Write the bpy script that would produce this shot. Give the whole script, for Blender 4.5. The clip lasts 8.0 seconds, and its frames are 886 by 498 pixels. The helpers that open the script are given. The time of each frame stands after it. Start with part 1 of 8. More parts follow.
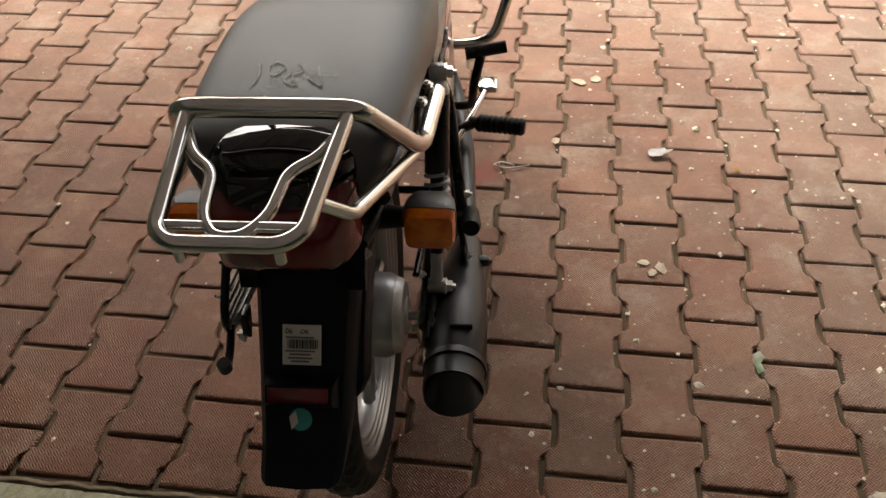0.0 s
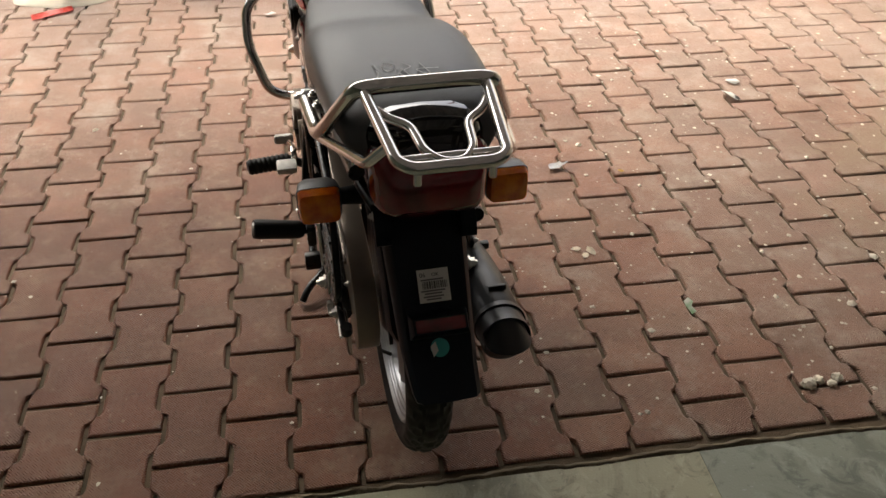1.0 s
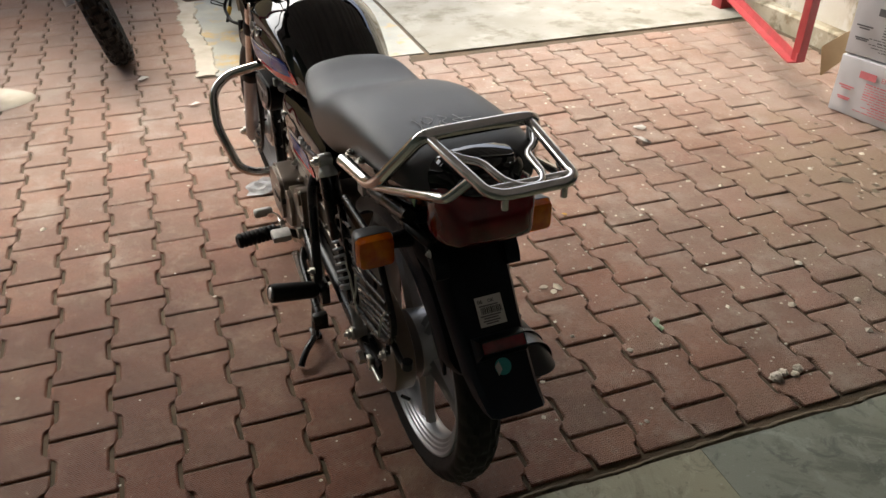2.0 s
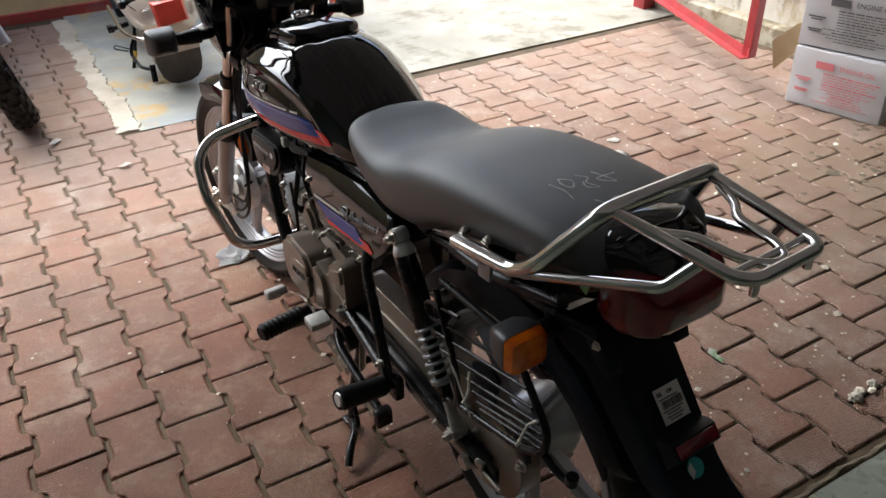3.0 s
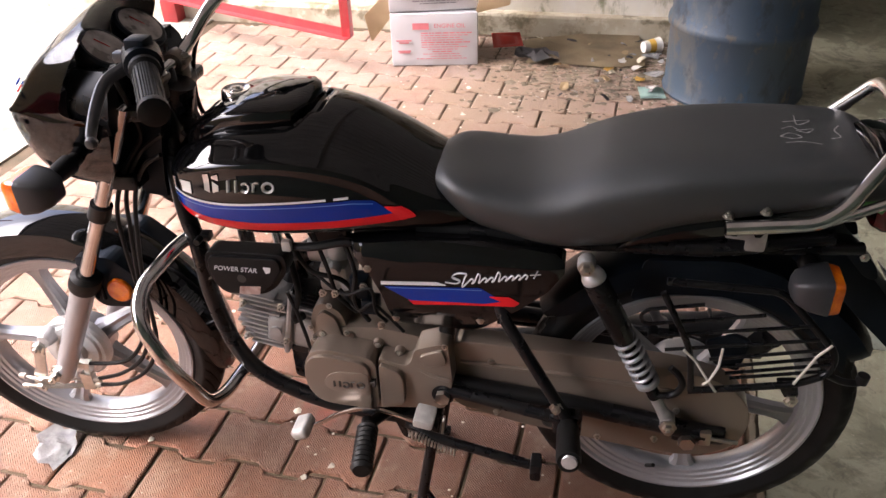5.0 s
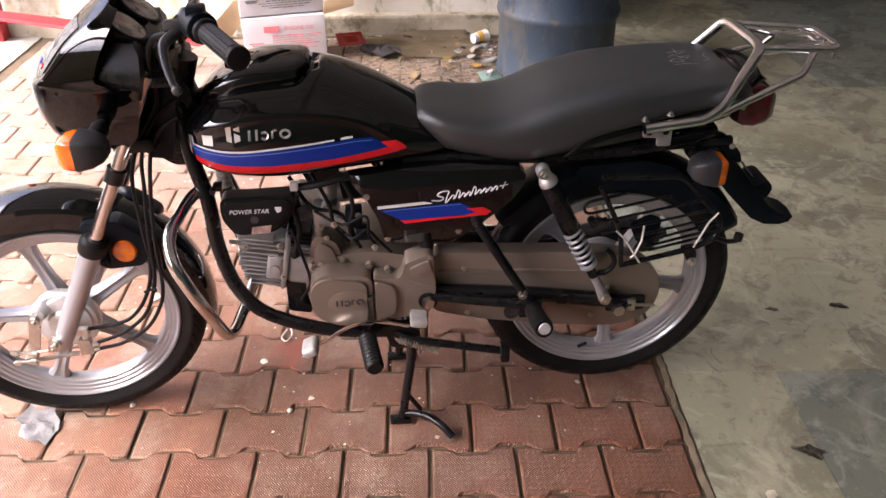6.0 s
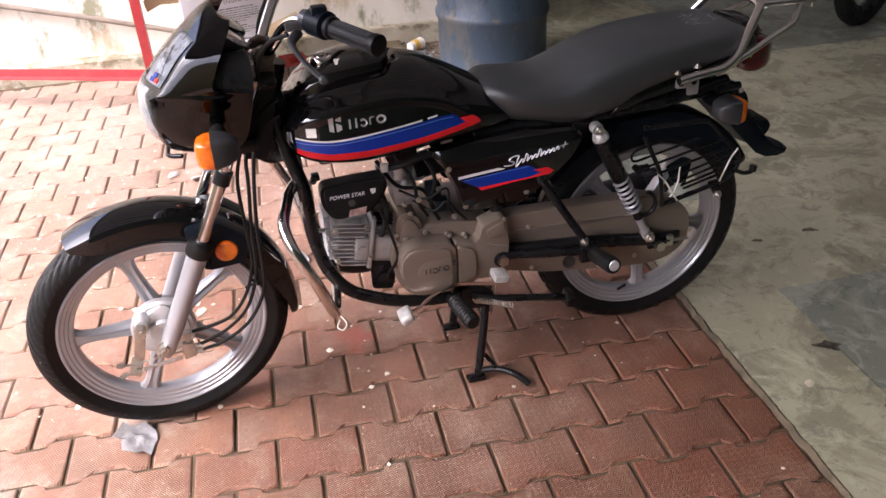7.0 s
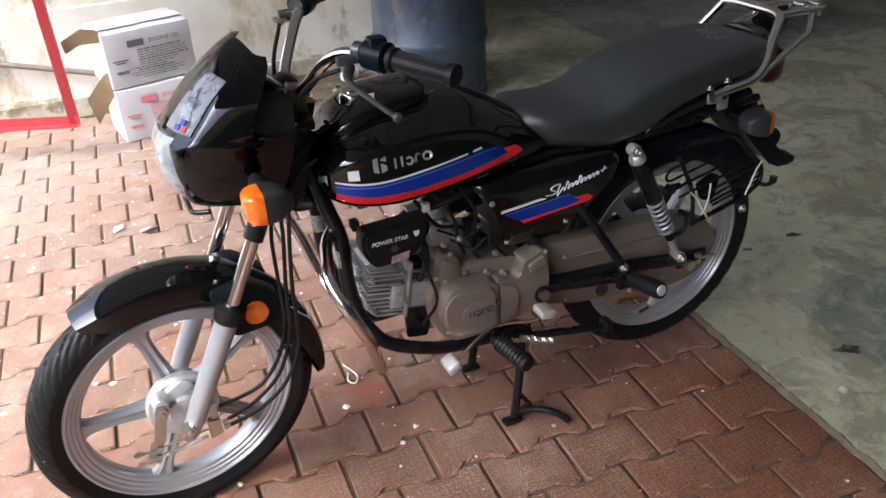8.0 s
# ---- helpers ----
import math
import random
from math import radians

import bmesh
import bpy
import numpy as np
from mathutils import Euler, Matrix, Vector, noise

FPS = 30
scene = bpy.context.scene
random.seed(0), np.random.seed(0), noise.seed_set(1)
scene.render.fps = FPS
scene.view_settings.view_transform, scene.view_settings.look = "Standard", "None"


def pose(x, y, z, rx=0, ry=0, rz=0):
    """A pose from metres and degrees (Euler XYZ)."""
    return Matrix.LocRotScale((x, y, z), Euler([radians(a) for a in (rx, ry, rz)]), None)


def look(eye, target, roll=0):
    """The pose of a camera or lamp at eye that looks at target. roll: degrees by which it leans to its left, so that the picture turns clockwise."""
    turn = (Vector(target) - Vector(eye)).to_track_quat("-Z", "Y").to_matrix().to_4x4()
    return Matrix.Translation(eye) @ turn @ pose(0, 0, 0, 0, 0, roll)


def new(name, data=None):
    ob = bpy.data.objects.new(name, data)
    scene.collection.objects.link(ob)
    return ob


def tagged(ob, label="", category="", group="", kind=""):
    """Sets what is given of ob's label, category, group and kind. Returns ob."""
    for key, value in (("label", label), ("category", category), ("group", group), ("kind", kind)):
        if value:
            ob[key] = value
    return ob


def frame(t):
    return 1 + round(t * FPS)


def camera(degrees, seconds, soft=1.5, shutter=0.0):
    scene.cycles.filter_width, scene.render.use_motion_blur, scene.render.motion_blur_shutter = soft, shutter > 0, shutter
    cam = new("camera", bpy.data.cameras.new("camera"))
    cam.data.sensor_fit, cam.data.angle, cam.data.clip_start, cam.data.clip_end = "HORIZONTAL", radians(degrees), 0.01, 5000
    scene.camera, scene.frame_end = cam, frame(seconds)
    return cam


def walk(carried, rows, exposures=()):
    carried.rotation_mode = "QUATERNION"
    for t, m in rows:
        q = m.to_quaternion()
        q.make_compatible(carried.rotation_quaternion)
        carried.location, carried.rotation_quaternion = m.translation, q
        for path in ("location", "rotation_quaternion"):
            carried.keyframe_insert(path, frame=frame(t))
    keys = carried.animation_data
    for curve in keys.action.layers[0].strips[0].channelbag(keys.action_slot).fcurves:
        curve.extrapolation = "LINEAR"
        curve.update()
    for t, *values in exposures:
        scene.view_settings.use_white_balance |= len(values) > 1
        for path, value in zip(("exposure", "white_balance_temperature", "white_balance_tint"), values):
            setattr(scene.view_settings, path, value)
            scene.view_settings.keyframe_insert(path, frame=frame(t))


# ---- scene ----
cam = camera(57.4, 8.0)
METRES, EYE, TILT, LEAN, TURN = 4.022, 1.3618, 0.0, 0.0, 9.4
ROWS = [
    (0.0, 0.0, 0.0, 0.0, -2.0, -44.94, 2.0),
    (0.5, -0.048, -0.0378, 0.003, -10.97, -42.09, 0.51),
    (1.0, -0.1135, -0.0595, 0.007, -18.46, -38.72, -0.9),
    (1.5, -0.1527, -0.0846, 0.0128, -23.05, -34.55, -1.14),
    (3.0, -0.2271, 0.0435, 0.0001, -39.79, -32.23, 1.27),
    (3.5, -0.2152, 0.1212, 0.0001, -44.15, -36.04, 0.63),
    (4.0, -0.2197, 0.2063, -0.0049, -62.73, -37.53, 3.12),
    (4.5, -0.2683, 0.2579, 0.0015, -75.23, -35.28, 3.14),
    (6.0, -0.4056, 0.3896, 0.0137, -100.8, -32.75, 0.0),
    (6.5, -0.4353, 0.4379, 0.017, -105.07, -32.11, 0.6),
    (7.0, -0.4318, 0.5054, 0.0151, -111.74, -31.51, 2.68),
    (7.5, -0.414, 0.5556, 0.0153, -114.48, -30.95, 3.06),
    (8.0, -0.3658, 0.5664, 0.0106, -120.89, -30.27, 2.79),
]
EXPOSURES = [(0.0, 1.98, 6500, 6), (0.5, 2.14, 6400, 5), (1.0, 1.92, 6300, 5), (1.7, 1.72, 6150, 4), (3.0, 1.95, 5550, 4), (3.5, 2.08, 5400, 5), (4.0, 2.4, 5450, 8), (4.5, 2.63, 5750, 12), (6.0, 2.92, 5900, 20), (7.0, 2.7, 5700, 19), (8.0, 2.45, 5300, 8)]
walk(cam, [(t, pose(0, 0, EYE, TILT, LEAN, TURN) @ pose(METRES * x, METRES * y, METRES * z, 90 + pitch, roll, yaw)) for t, x, y, z, yaw, pitch, roll in ROWS], EXPOSURES)

# ---- light ----
world = bpy.data.worlds.new("sky")
scene.world = world
world.use_nodes = True
wn, wl = world.node_tree.nodes, world.node_tree.links
sky = wn.new("ShaderNodeTexSky")
sky.sky_type = "NISHITA"
sky.sun_disc = False
sky.sun_elevation, sky.sun_rotation = radians(51), radians(-22)
sky.air_density, sky.dust_density, sky.ozone_density = 0.6, 9.0, 0.4
wl.new(sky.outputs["Color"], wn["Background"].inputs["Color"])
wn["Background"].inputs["Strength"].default_value = 0.15
sun = new("sun", bpy.data.lights.new("sun", "SUN"))
sun.data.energy, sun.data.angle, sun.data.color = 0.65, radians(70), (1.0, 0.96, 0.9)
sun.matrix_world = look((-3.0, 7.4, 10.0), (0, 0, 0))


# ---- materials ----
def surf(name, col, col2=None, rough=0.5, metal=0.0, scale=9.0, fine=160.0, bump=0.0, coat=0.0, rand=0.0, rough_var=0.12, grime=0.0, grime_col=(0.4, 0.36, 0.3), spec=0.5, island=False, alpha=1.0):
    """A worn surface: two colours mixed by a broad noise, a fine grain, an uneven gloss and a fine relief."""
    m = bpy.data.materials.new(name)
    m.use_nodes = True
    n, l = m.node_tree.nodes, m.node_tree.links
    b = n["Principled BSDF"]
    tc = n.new("ShaderNodeTexCoord")
    col2 = col2 or tuple(c * 0.8 for c in col)
    broad = n.new("ShaderNodeTexNoise")
    broad.inputs["Scale"].default_value, broad.inputs["Detail"].default_value = scale, 5.0
    grain = n.new("ShaderNodeTexNoise")
    grain.inputs["Scale"].default_value, grain.inputs["Detail"].default_value = fine, 3.0
    l.new(tc.outputs["Object"], broad.inputs["Vector"])
    l.new(tc.outputs["Object"], grain.inputs["Vector"])
    mix = n.new("ShaderNodeMix")
    mix.data_type = "RGBA"
    mix.inputs["A"].default_value, mix.inputs["B"].default_value = (*col, 1), (*col2, 1)
    spread = n.new("ShaderNodeMapRange")
    spread.inputs["From Min"].default_value, spread.inputs["From Max"].default_value = 0.35, 0.65
    l.new(broad.outputs["Fac"], spread.inputs["Value"])
    l.new(spread.outputs["Result"], mix.inputs["Factor"])
    out = mix.outputs["Result"]
    if rand:
        hsv = n.new("ShaderNodeHueSaturation")
        src = n.new("ShaderNodeNewGeometry").outputs["Random Per Island"] if island else n.new("ShaderNodeObjectInfo").outputs["Random"]
        r = n.new("ShaderNodeMapRange")
        r.inputs["To Min"].default_value, r.inputs["To Max"].default_value = 1 - rand, 1 + rand
        l.new(src, r.inputs["Value"])
        l.new(r.outputs["Result"], hsv.inputs["Value"])
        l.new(out, hsv.inputs["Color"])
        out = hsv.outputs["Color"]
    if grime:
        gn = n.new("ShaderNodeTexNoise")
        gn.inputs["Scale"].default_value, gn.inputs["Detail"].default_value, gn.inputs["Roughness"].default_value = scale * 0.6, 8.0, 0.7
        l.new(tc.outputs["Object"], gn.inputs["Vector"])
        gr = n.new("ShaderNodeMapRange")
        gr.inputs["From Min"].default_value, gr.inputs["From Max"].default_value, gr.inputs["To Max"].default_value = 0.5, 0.72, grime
        l.new(gn.outputs["Fac"], gr.inputs["Value"])
        gm = n.new("ShaderNodeMix")
        gm.data_type = "RGBA"
        gm.inputs["B"].default_value = (*grime_col, 1)
        l.new(gr.outputs["Result"], gm.inputs["Factor"])
        l.new(out, gm.inputs["A"])
        out = gm.outputs["Result"]
    l.new(out, b.inputs["Base Color"])
    b.inputs["Metallic"].default_value = metal
    b.inputs["Coat Weight"].default_value = coat
    b.inputs["Coat Roughness"].default_value = 0.04
    b.inputs["Specular IOR Level"].default_value = spec
    rr = n.new("ShaderNodeMapRange")
    rr.inputs["To Min"].default_value, rr.inputs["To Max"].default_value = max(0.02, rough - rough_var), min(1.0, rough + rough_var)
    l.new(broad.outputs["Fac"], rr.inputs["Value"])
    l.new(rr.outputs["Result"], b.inputs["Roughness"])
    if bump:
        bp = n.new("ShaderNodeBump")
        bp.inputs["Strength"].default_value, bp.inputs["Distance"].default_value = bump, 0.002
        l.new(grain.outputs["Fac"], bp.inputs["Height"])
        l.new(bp.outputs["Normal"], b.inputs["Normal"])
    return m


def paver_material(name, island):
    """Red concrete paver: cast fine weave on top, dust and pale wear, each piece a little different."""
    m = surf(name, (0.32, 0.172, 0.110), (0.24, 0.130, 0.082), rough=0.42, scale=7, fine=420, bump=0.3, rand=0.15, grime=0.4, grime_col=(0.42, 0.31, 0.225), island=island, rough_var=0.15, spec=0.4)
    n, l = m.node_tree.nodes, m.node_tree.links
    b = n["Principled BSDF"]
    geo = n.new("ShaderNodeNewGeometry")
    waves = []
    for turn in (45, -45):
        mp = n.new("ShaderNodeMapping")
        mp.inputs["Rotation"].default_value = (0, 0, radians(turn))
        l.new(geo.outputs["Position"], mp.inputs["Vector"])
        w = n.new("ShaderNodeTexWave")
        w.inputs["Scale"].default_value, w.inputs["Distortion"].default_value = 68, 0.8
        l.new(mp.outputs["Vector"], w.inputs["Vector"])
        waves.append(w)
    ck = n.new("ShaderNodeTexChecker")
    ck.inputs["Scale"].default_value = 92
    mp = n.new("ShaderNodeMapping")
    mp.inputs["Rotation"].default_value = (0, 0, radians(45))
    l.new(geo.outputs["Position"], mp.inputs["Vector"])
    l.new(mp.outputs["Vector"], ck.inputs["Vector"])
    mx = n.new("ShaderNodeMix")
    l.new(ck.outputs["Fac"], mx.inputs["Factor"])
    l.new(waves[0].outputs["Fac"], mx.inputs["A"])
    l.new(waves[1].outputs["Fac"], mx.inputs["B"])
    # some pieces are cast in a stronger red
    col = b.inputs["Base Color"].links[0].from_socket
    src = geo.outputs["Random Per Island"] if island else n.new("ShaderNodeObjectInfo").outputs["Random"]
    pick = n.new("ShaderNodeMath")
    pick.operation = "FRACT"
    times = n.new("ShaderNodeMath")
    times.operation = "MULTIPLY"
    times.inputs[1].default_value = 7.31
    l.new(src, times.inputs[0])
    l.new(times.outputs["Value"], pick.inputs[0])
    strong = n.new("ShaderNodeMapRange")
    strong.inputs["From Min"].default_value, strong.inputs["From Max"].default_value, strong.inputs["To Max"].default_value = 0.72, 1.0, 0.40
    l.new(pick.outputs["Value"], strong.inputs["Value"])
    red = n.new("ShaderNodeMix")
    red.data_type = "RGBA"
    red.inputs["B"].default_value = (0.31, 0.118, 0.07, 1)
    l.new(strong.outputs["Result"], red.inputs["Factor"])
    l.new(col, red.inputs["A"])
    col = red.outputs["Result"]
    # dust lying in drifts, damp dark areas and specks of lime, across the pieces
    for scale, lo, hi, amount, tone, detail in ((1.6, 0.48, 0.68, 0.55, (0.13, 0.075, 0.048), 4.0), (4.5, 0.52, 0.70, 0.8, (0.45, 0.375, 0.30), 9.0), (20.0, 0.54, 0.70, 0.6, (0.41, 0.335, 0.26), 8.0), (95.0, 0.54, 0.68, 0.5, (0.12, 0.07, 0.05), 4.0), (60.0, 0.68, 0.73, 0.6, (0.56, 0.5, 0.41), 2.0)):
        ns = n.new("ShaderNodeTexNoise")
        ns.inputs["Scale"].default_value, ns.inputs["Detail"].default_value, ns.inputs["Roughness"].default_value = scale, detail, 0.68
        l.new(geo.outputs["Position"], ns.inputs["Vector"])
        rg = n.new("ShaderNodeMapRange")
        rg.inputs["From Min"].default_value, rg.inputs["From Max"].default_value, rg.inputs["To Max"].default_value = lo, hi, amount
        l.new(ns.outputs["Fac"], rg.inputs["Value"])
        mm = n.new("ShaderNodeMix")
        mm.data_type = "RGBA"
        mm.inputs["B"].default_value = (*tone, 1)
        l.new(rg.outputs["Result"], mm.inputs["Factor"])
        l.new(col, mm.inputs["A"])
        col = mm.outputs["Result"]
    # lime dust towards the wall; elsewhere deeper red, with the roof's shade painted in
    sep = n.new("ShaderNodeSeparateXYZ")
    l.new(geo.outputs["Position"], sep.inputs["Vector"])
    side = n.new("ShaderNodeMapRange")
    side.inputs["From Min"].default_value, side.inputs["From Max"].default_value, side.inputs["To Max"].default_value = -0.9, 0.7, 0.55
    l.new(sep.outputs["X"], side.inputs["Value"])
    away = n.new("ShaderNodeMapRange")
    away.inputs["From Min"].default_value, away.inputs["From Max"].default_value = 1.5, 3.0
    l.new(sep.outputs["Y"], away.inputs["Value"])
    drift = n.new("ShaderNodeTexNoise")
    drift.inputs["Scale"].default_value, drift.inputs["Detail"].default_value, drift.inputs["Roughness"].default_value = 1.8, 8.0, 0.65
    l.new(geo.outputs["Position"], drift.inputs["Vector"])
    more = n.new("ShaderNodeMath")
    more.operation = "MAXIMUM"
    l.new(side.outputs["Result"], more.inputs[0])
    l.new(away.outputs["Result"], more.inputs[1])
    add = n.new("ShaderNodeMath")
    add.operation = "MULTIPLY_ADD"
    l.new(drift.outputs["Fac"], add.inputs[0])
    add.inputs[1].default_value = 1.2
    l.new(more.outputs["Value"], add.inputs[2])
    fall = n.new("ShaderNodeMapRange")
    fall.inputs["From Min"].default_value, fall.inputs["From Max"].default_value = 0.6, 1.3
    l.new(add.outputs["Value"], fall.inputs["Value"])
    # darkening multiplier: less light westwards and towards the workshop, put into the colour
    shade_mul = n.new("ShaderNodeMix")
    shade_mul.data_type, shade_mul.blend_type = "RGBA", "MULTIPLY"
    shade_mul.inputs["Factor"].default_value = 1.0
    shade_mul.inputs["B"].default_value = (0.48, 0.34, 0.255, 1)
    l.new(col, shade_mul.inputs["A"])
    dust_and_shade = n.new("ShaderNodeMix")
    dust_and_shade.data_type = "RGBA"
    l.new(fall.outputs["Result"], dust_and_shade.inputs["Factor"])
    l.new(shade_mul.outputs["Result"], dust_and_shade.inputs["A"])
    l.new(col, dust_and_shade.inputs["B"])
    col = dust_and_shade.outputs["Result"]
    # patchy paler, greyer tone ahead of the machine and towards the wall
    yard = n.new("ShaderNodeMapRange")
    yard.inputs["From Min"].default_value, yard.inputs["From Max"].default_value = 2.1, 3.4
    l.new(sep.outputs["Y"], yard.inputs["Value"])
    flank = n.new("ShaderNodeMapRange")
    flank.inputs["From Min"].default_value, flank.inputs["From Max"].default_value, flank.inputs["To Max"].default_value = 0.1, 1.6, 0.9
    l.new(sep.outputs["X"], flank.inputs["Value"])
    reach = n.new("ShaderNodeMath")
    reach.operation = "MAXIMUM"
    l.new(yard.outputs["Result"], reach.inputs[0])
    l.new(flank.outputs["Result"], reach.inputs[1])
    patchy = n.new("ShaderNodeMapRange")
    patchy.inputs["From Min"].default_value, patchy.inputs["From Max"].default_value, patchy.inputs["To Min"].default_value, patchy.inputs["To Max"].default_value = 0.35, 0.65, 0.25, 0.75
    l.new(drift.outputs["Fac"], patchy.inputs["Value"])
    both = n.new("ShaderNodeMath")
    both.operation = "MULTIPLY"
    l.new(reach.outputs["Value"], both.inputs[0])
    l.new(patchy.outputs["Result"], both.inputs[1])
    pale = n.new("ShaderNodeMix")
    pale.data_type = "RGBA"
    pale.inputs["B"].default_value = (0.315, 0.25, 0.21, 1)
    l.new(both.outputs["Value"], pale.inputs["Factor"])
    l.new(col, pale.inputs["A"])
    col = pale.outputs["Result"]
    off = n.new("ShaderNodeVectorMath")
    off.operation = "DISTANCE"
    off.inputs[1].default_value = (1.75, 1.45, 0)
    l.new(geo.outputs["Position"], off.inputs[0])
    mud_noise = n.new("ShaderNodeTexNoise")
    mud_noise.inputs["Scale"].default_value, mud_noise.inputs["Detail"].default_value, mud_noise.inputs["Roughness"].default_value = 3.2, 9.0, 0.68
    l.new(geo.outputs["Position"], mud_noise.inputs["Vector"])
    near_mud = n.new("ShaderNodeMath")
    near_mud.operation = "MULTIPLY_ADD"
    near_mud.inputs[1].default_value = -0.42
    l.new(off.outputs["Value"], near_mud.inputs[0])
    l.new(mud_noise.outputs["Fac"], near_mud.inputs[2])
    mud = n.new("ShaderNodeMapRange")
    mud.inputs["From Min"].default_value, mud.inputs["From Max"].default_value, mud.inputs["To Max"].default_value = 0.22, 0.36, 0.72
    l.new(near_mud.outputs["Value"], mud.inputs["Value"])
    muddy = n.new("ShaderNodeMix")
    muddy.data_type = "RGBA"
    muddy.inputs["B"].default_value = (0.27, 0.19, 0.125, 1)
    l.new(mud.outputs["Result"], muddy.inputs["Factor"])
    l.new(col, muddy.inputs["A"])
    # one spilt patch of red oxide beside the machine
    spot = n.new("ShaderNodeVectorMath")
    spot.operation = "DISTANCE"
    spot.inputs[1].default_value = (-0.164, 1.639, 0)
    l.new(geo.outputs["Position"], spot.inputs[0])
    fray = n.new("ShaderNodeMath")
    fray.operation = "MULTIPLY_ADD"
    fray.inputs[1].default_value = -4.0
    l.new(spot.outputs["Value"], fray.inputs[0])
    speck = n.new("ShaderNodeTexNoise")
    speck.inputs["Scale"].default_value, speck.inputs["Detail"].default_value, speck.inputs["Roughness"].default_value = 26.0, 6.0, 0.7
    l.new(geo.outputs["Position"], speck.inputs["Vector"])
    l.new(speck.outputs["Fac"], fray.inputs[2])
    oxide = n.new("ShaderNodeMapRange")
    oxide.inputs["From Min"].default_value, oxide.inputs["From Max"].default_value, oxide.inputs["To Max"].default_value = 0.22, 0.42, 0.7
    l.new(fray.outputs["Value"], oxide.inputs["Value"])
    spilt = n.new("ShaderNodeMix")
    spilt.data_type = "RGBA"
    spilt.inputs["B"].default_value = (0.28, 0.06, 0.035, 1)
    l.new(oxide.outputs["Result"], spilt.inputs["Factor"])
    l.new(muddy.outputs["Result"], spilt.inputs["A"])
    l.new(spilt.outputs["Result"], b.inputs["Base Color"])
    bp = n.new("ShaderNodeBump")
    bp.inputs["Strength"].default_value, bp.inputs["Distance"].default_value = 0.85, 0.002
    l.new(mx.outputs["Result"], bp.inputs["Height"])
    l.new(n["Bump"].outputs["Normal"], bp.inputs["Normal"])
    l.new(bp.outputs["Normal"], b.inputs["Normal"])
    return m


def streaked(name, tones, rough, stretch=0.25, scale=9.0):
    """Weathered paint: patches of several tones drawn out downwards."""
    m = surf(name, tones[0], tones[1], rough=rough, scale=5, fine=140, bump=0.3)
    n, l = m.node_tree.nodes, m.node_tree.links
    b = n["Principled BSDF"]
    col = b.inputs["Base Color"].links[0].from_socket
    tc = n.new("ShaderNodeTexCoord")
    mp = n.new("ShaderNodeMapping")
    mp.inputs["Scale"].default_value = (1, 1, stretch)
    l.new(tc.outputs["Object"], mp.inputs["Vector"])
    for i, tone in enumerate(tones[2:]):
        ns = n.new("ShaderNodeTexNoise")
        ns.inputs["Scale"].default_value, ns.inputs["Detail"].default_value, ns.inputs["Roughness"].default_value = scale * (1 + 0.7 * i), 8.0, 0.65
        l.new(mp.outputs["Vector"], ns.inputs["Vector"])
        rg = n.new("ShaderNodeMapRange")
        rg.inputs["From Min"].default_value, rg.inputs["From Max"].default_value, rg.inputs["To Max"].default_value = 0.53 + 0.02 * i, 0.62 + 0.02 * i, 0.85
        l.new(ns.outputs["Fac"], rg.inputs["Value"])
        mm = n.new("ShaderNodeMix")
        mm.data_type = "RGBA"
        mm.inputs["B"].default_value = (*tone, 1)
        l.new(rg.outputs["Result"], mm.inputs["Factor"])
        l.new(col, mm.inputs["A"])
        col = mm.outputs["Result"]
    l.new(col, b.inputs["Base Color"])
    return m


def floor_material(name, k):
    """Old trowelled floor, blotched with damp, wear and dust at three sizes; k tints the stone."""
    m = surf(name, tuple(a * b for a, b in zip((0.31, 0.31, 0.225), k)), tuple(a * b for a, b in zip((0.40, 0.39, 0.285), k)), rough=0.55, scale=2.2, fine=240, bump=0.3, rand=0.05, rough_var=0.25)
    n, l = m.node_tree.nodes, m.node_tree.links
    b = n["Principled BSDF"]
    col = b.inputs["Base Color"].links[0].from_socket
    tc = n.new("ShaderNodeTexCoord")
    for scale, lo, hi, amount, tone, detail, warp in ((3.0, 0.49, 0.57, 0.85, (0.19, 0.19, 0.135), 9.0, 0.8), (7.0, 0.53, 0.62, 0.7, (0.46, 0.45, 0.34), 10.0, 1.5), (1.2, 0.52, 0.64, 0.6, (0.23, 0.215, 0.135), 7.0, 0.4), (12.0, 0.55, 0.63, 0.6, (0.13, 0.13, 0.10), 8.0, 1.0), (38.0, 0.60, 0.70, 0.6, (0.15, 0.145, 0.115), 4.0, 0.0), (70.0, 0.64, 0.71, 0.6, (0.5, 0.48, 0.41), 3.0, 0.0)):
        ns = n.new("ShaderNodeTexNoise")
        ns.inputs["Scale"].default_value, ns.inputs["Detail"].default_value, ns.inputs["Roughness"].default_value, ns.inputs["Distortion"].default_value = scale, detail, 0.7, warp
        l.new(tc.outputs["Object"], ns.inputs["Vector"])
        rg = n.new("ShaderNodeMapRange")
        rg.inputs["From Min"].default_value, rg.inputs["From Max"].default_value, rg.inputs["To Max"].default_value = lo, hi, amount
        l.new(ns.outputs["Fac"], rg.inputs["Value"])
        mm = n.new("ShaderNodeMix")
        mm.data_type = "RGBA"
        mm.inputs["B"].default_value = (*(a * b for a, b in zip(tone, k)), 1)
        l.new(rg.outputs["Result"], mm.inputs["Factor"])
        l.new(col, mm.inputs["A"])
        col = mm.outputs["Result"]
    l.new(col, b.inputs["Base Color"])
    return m


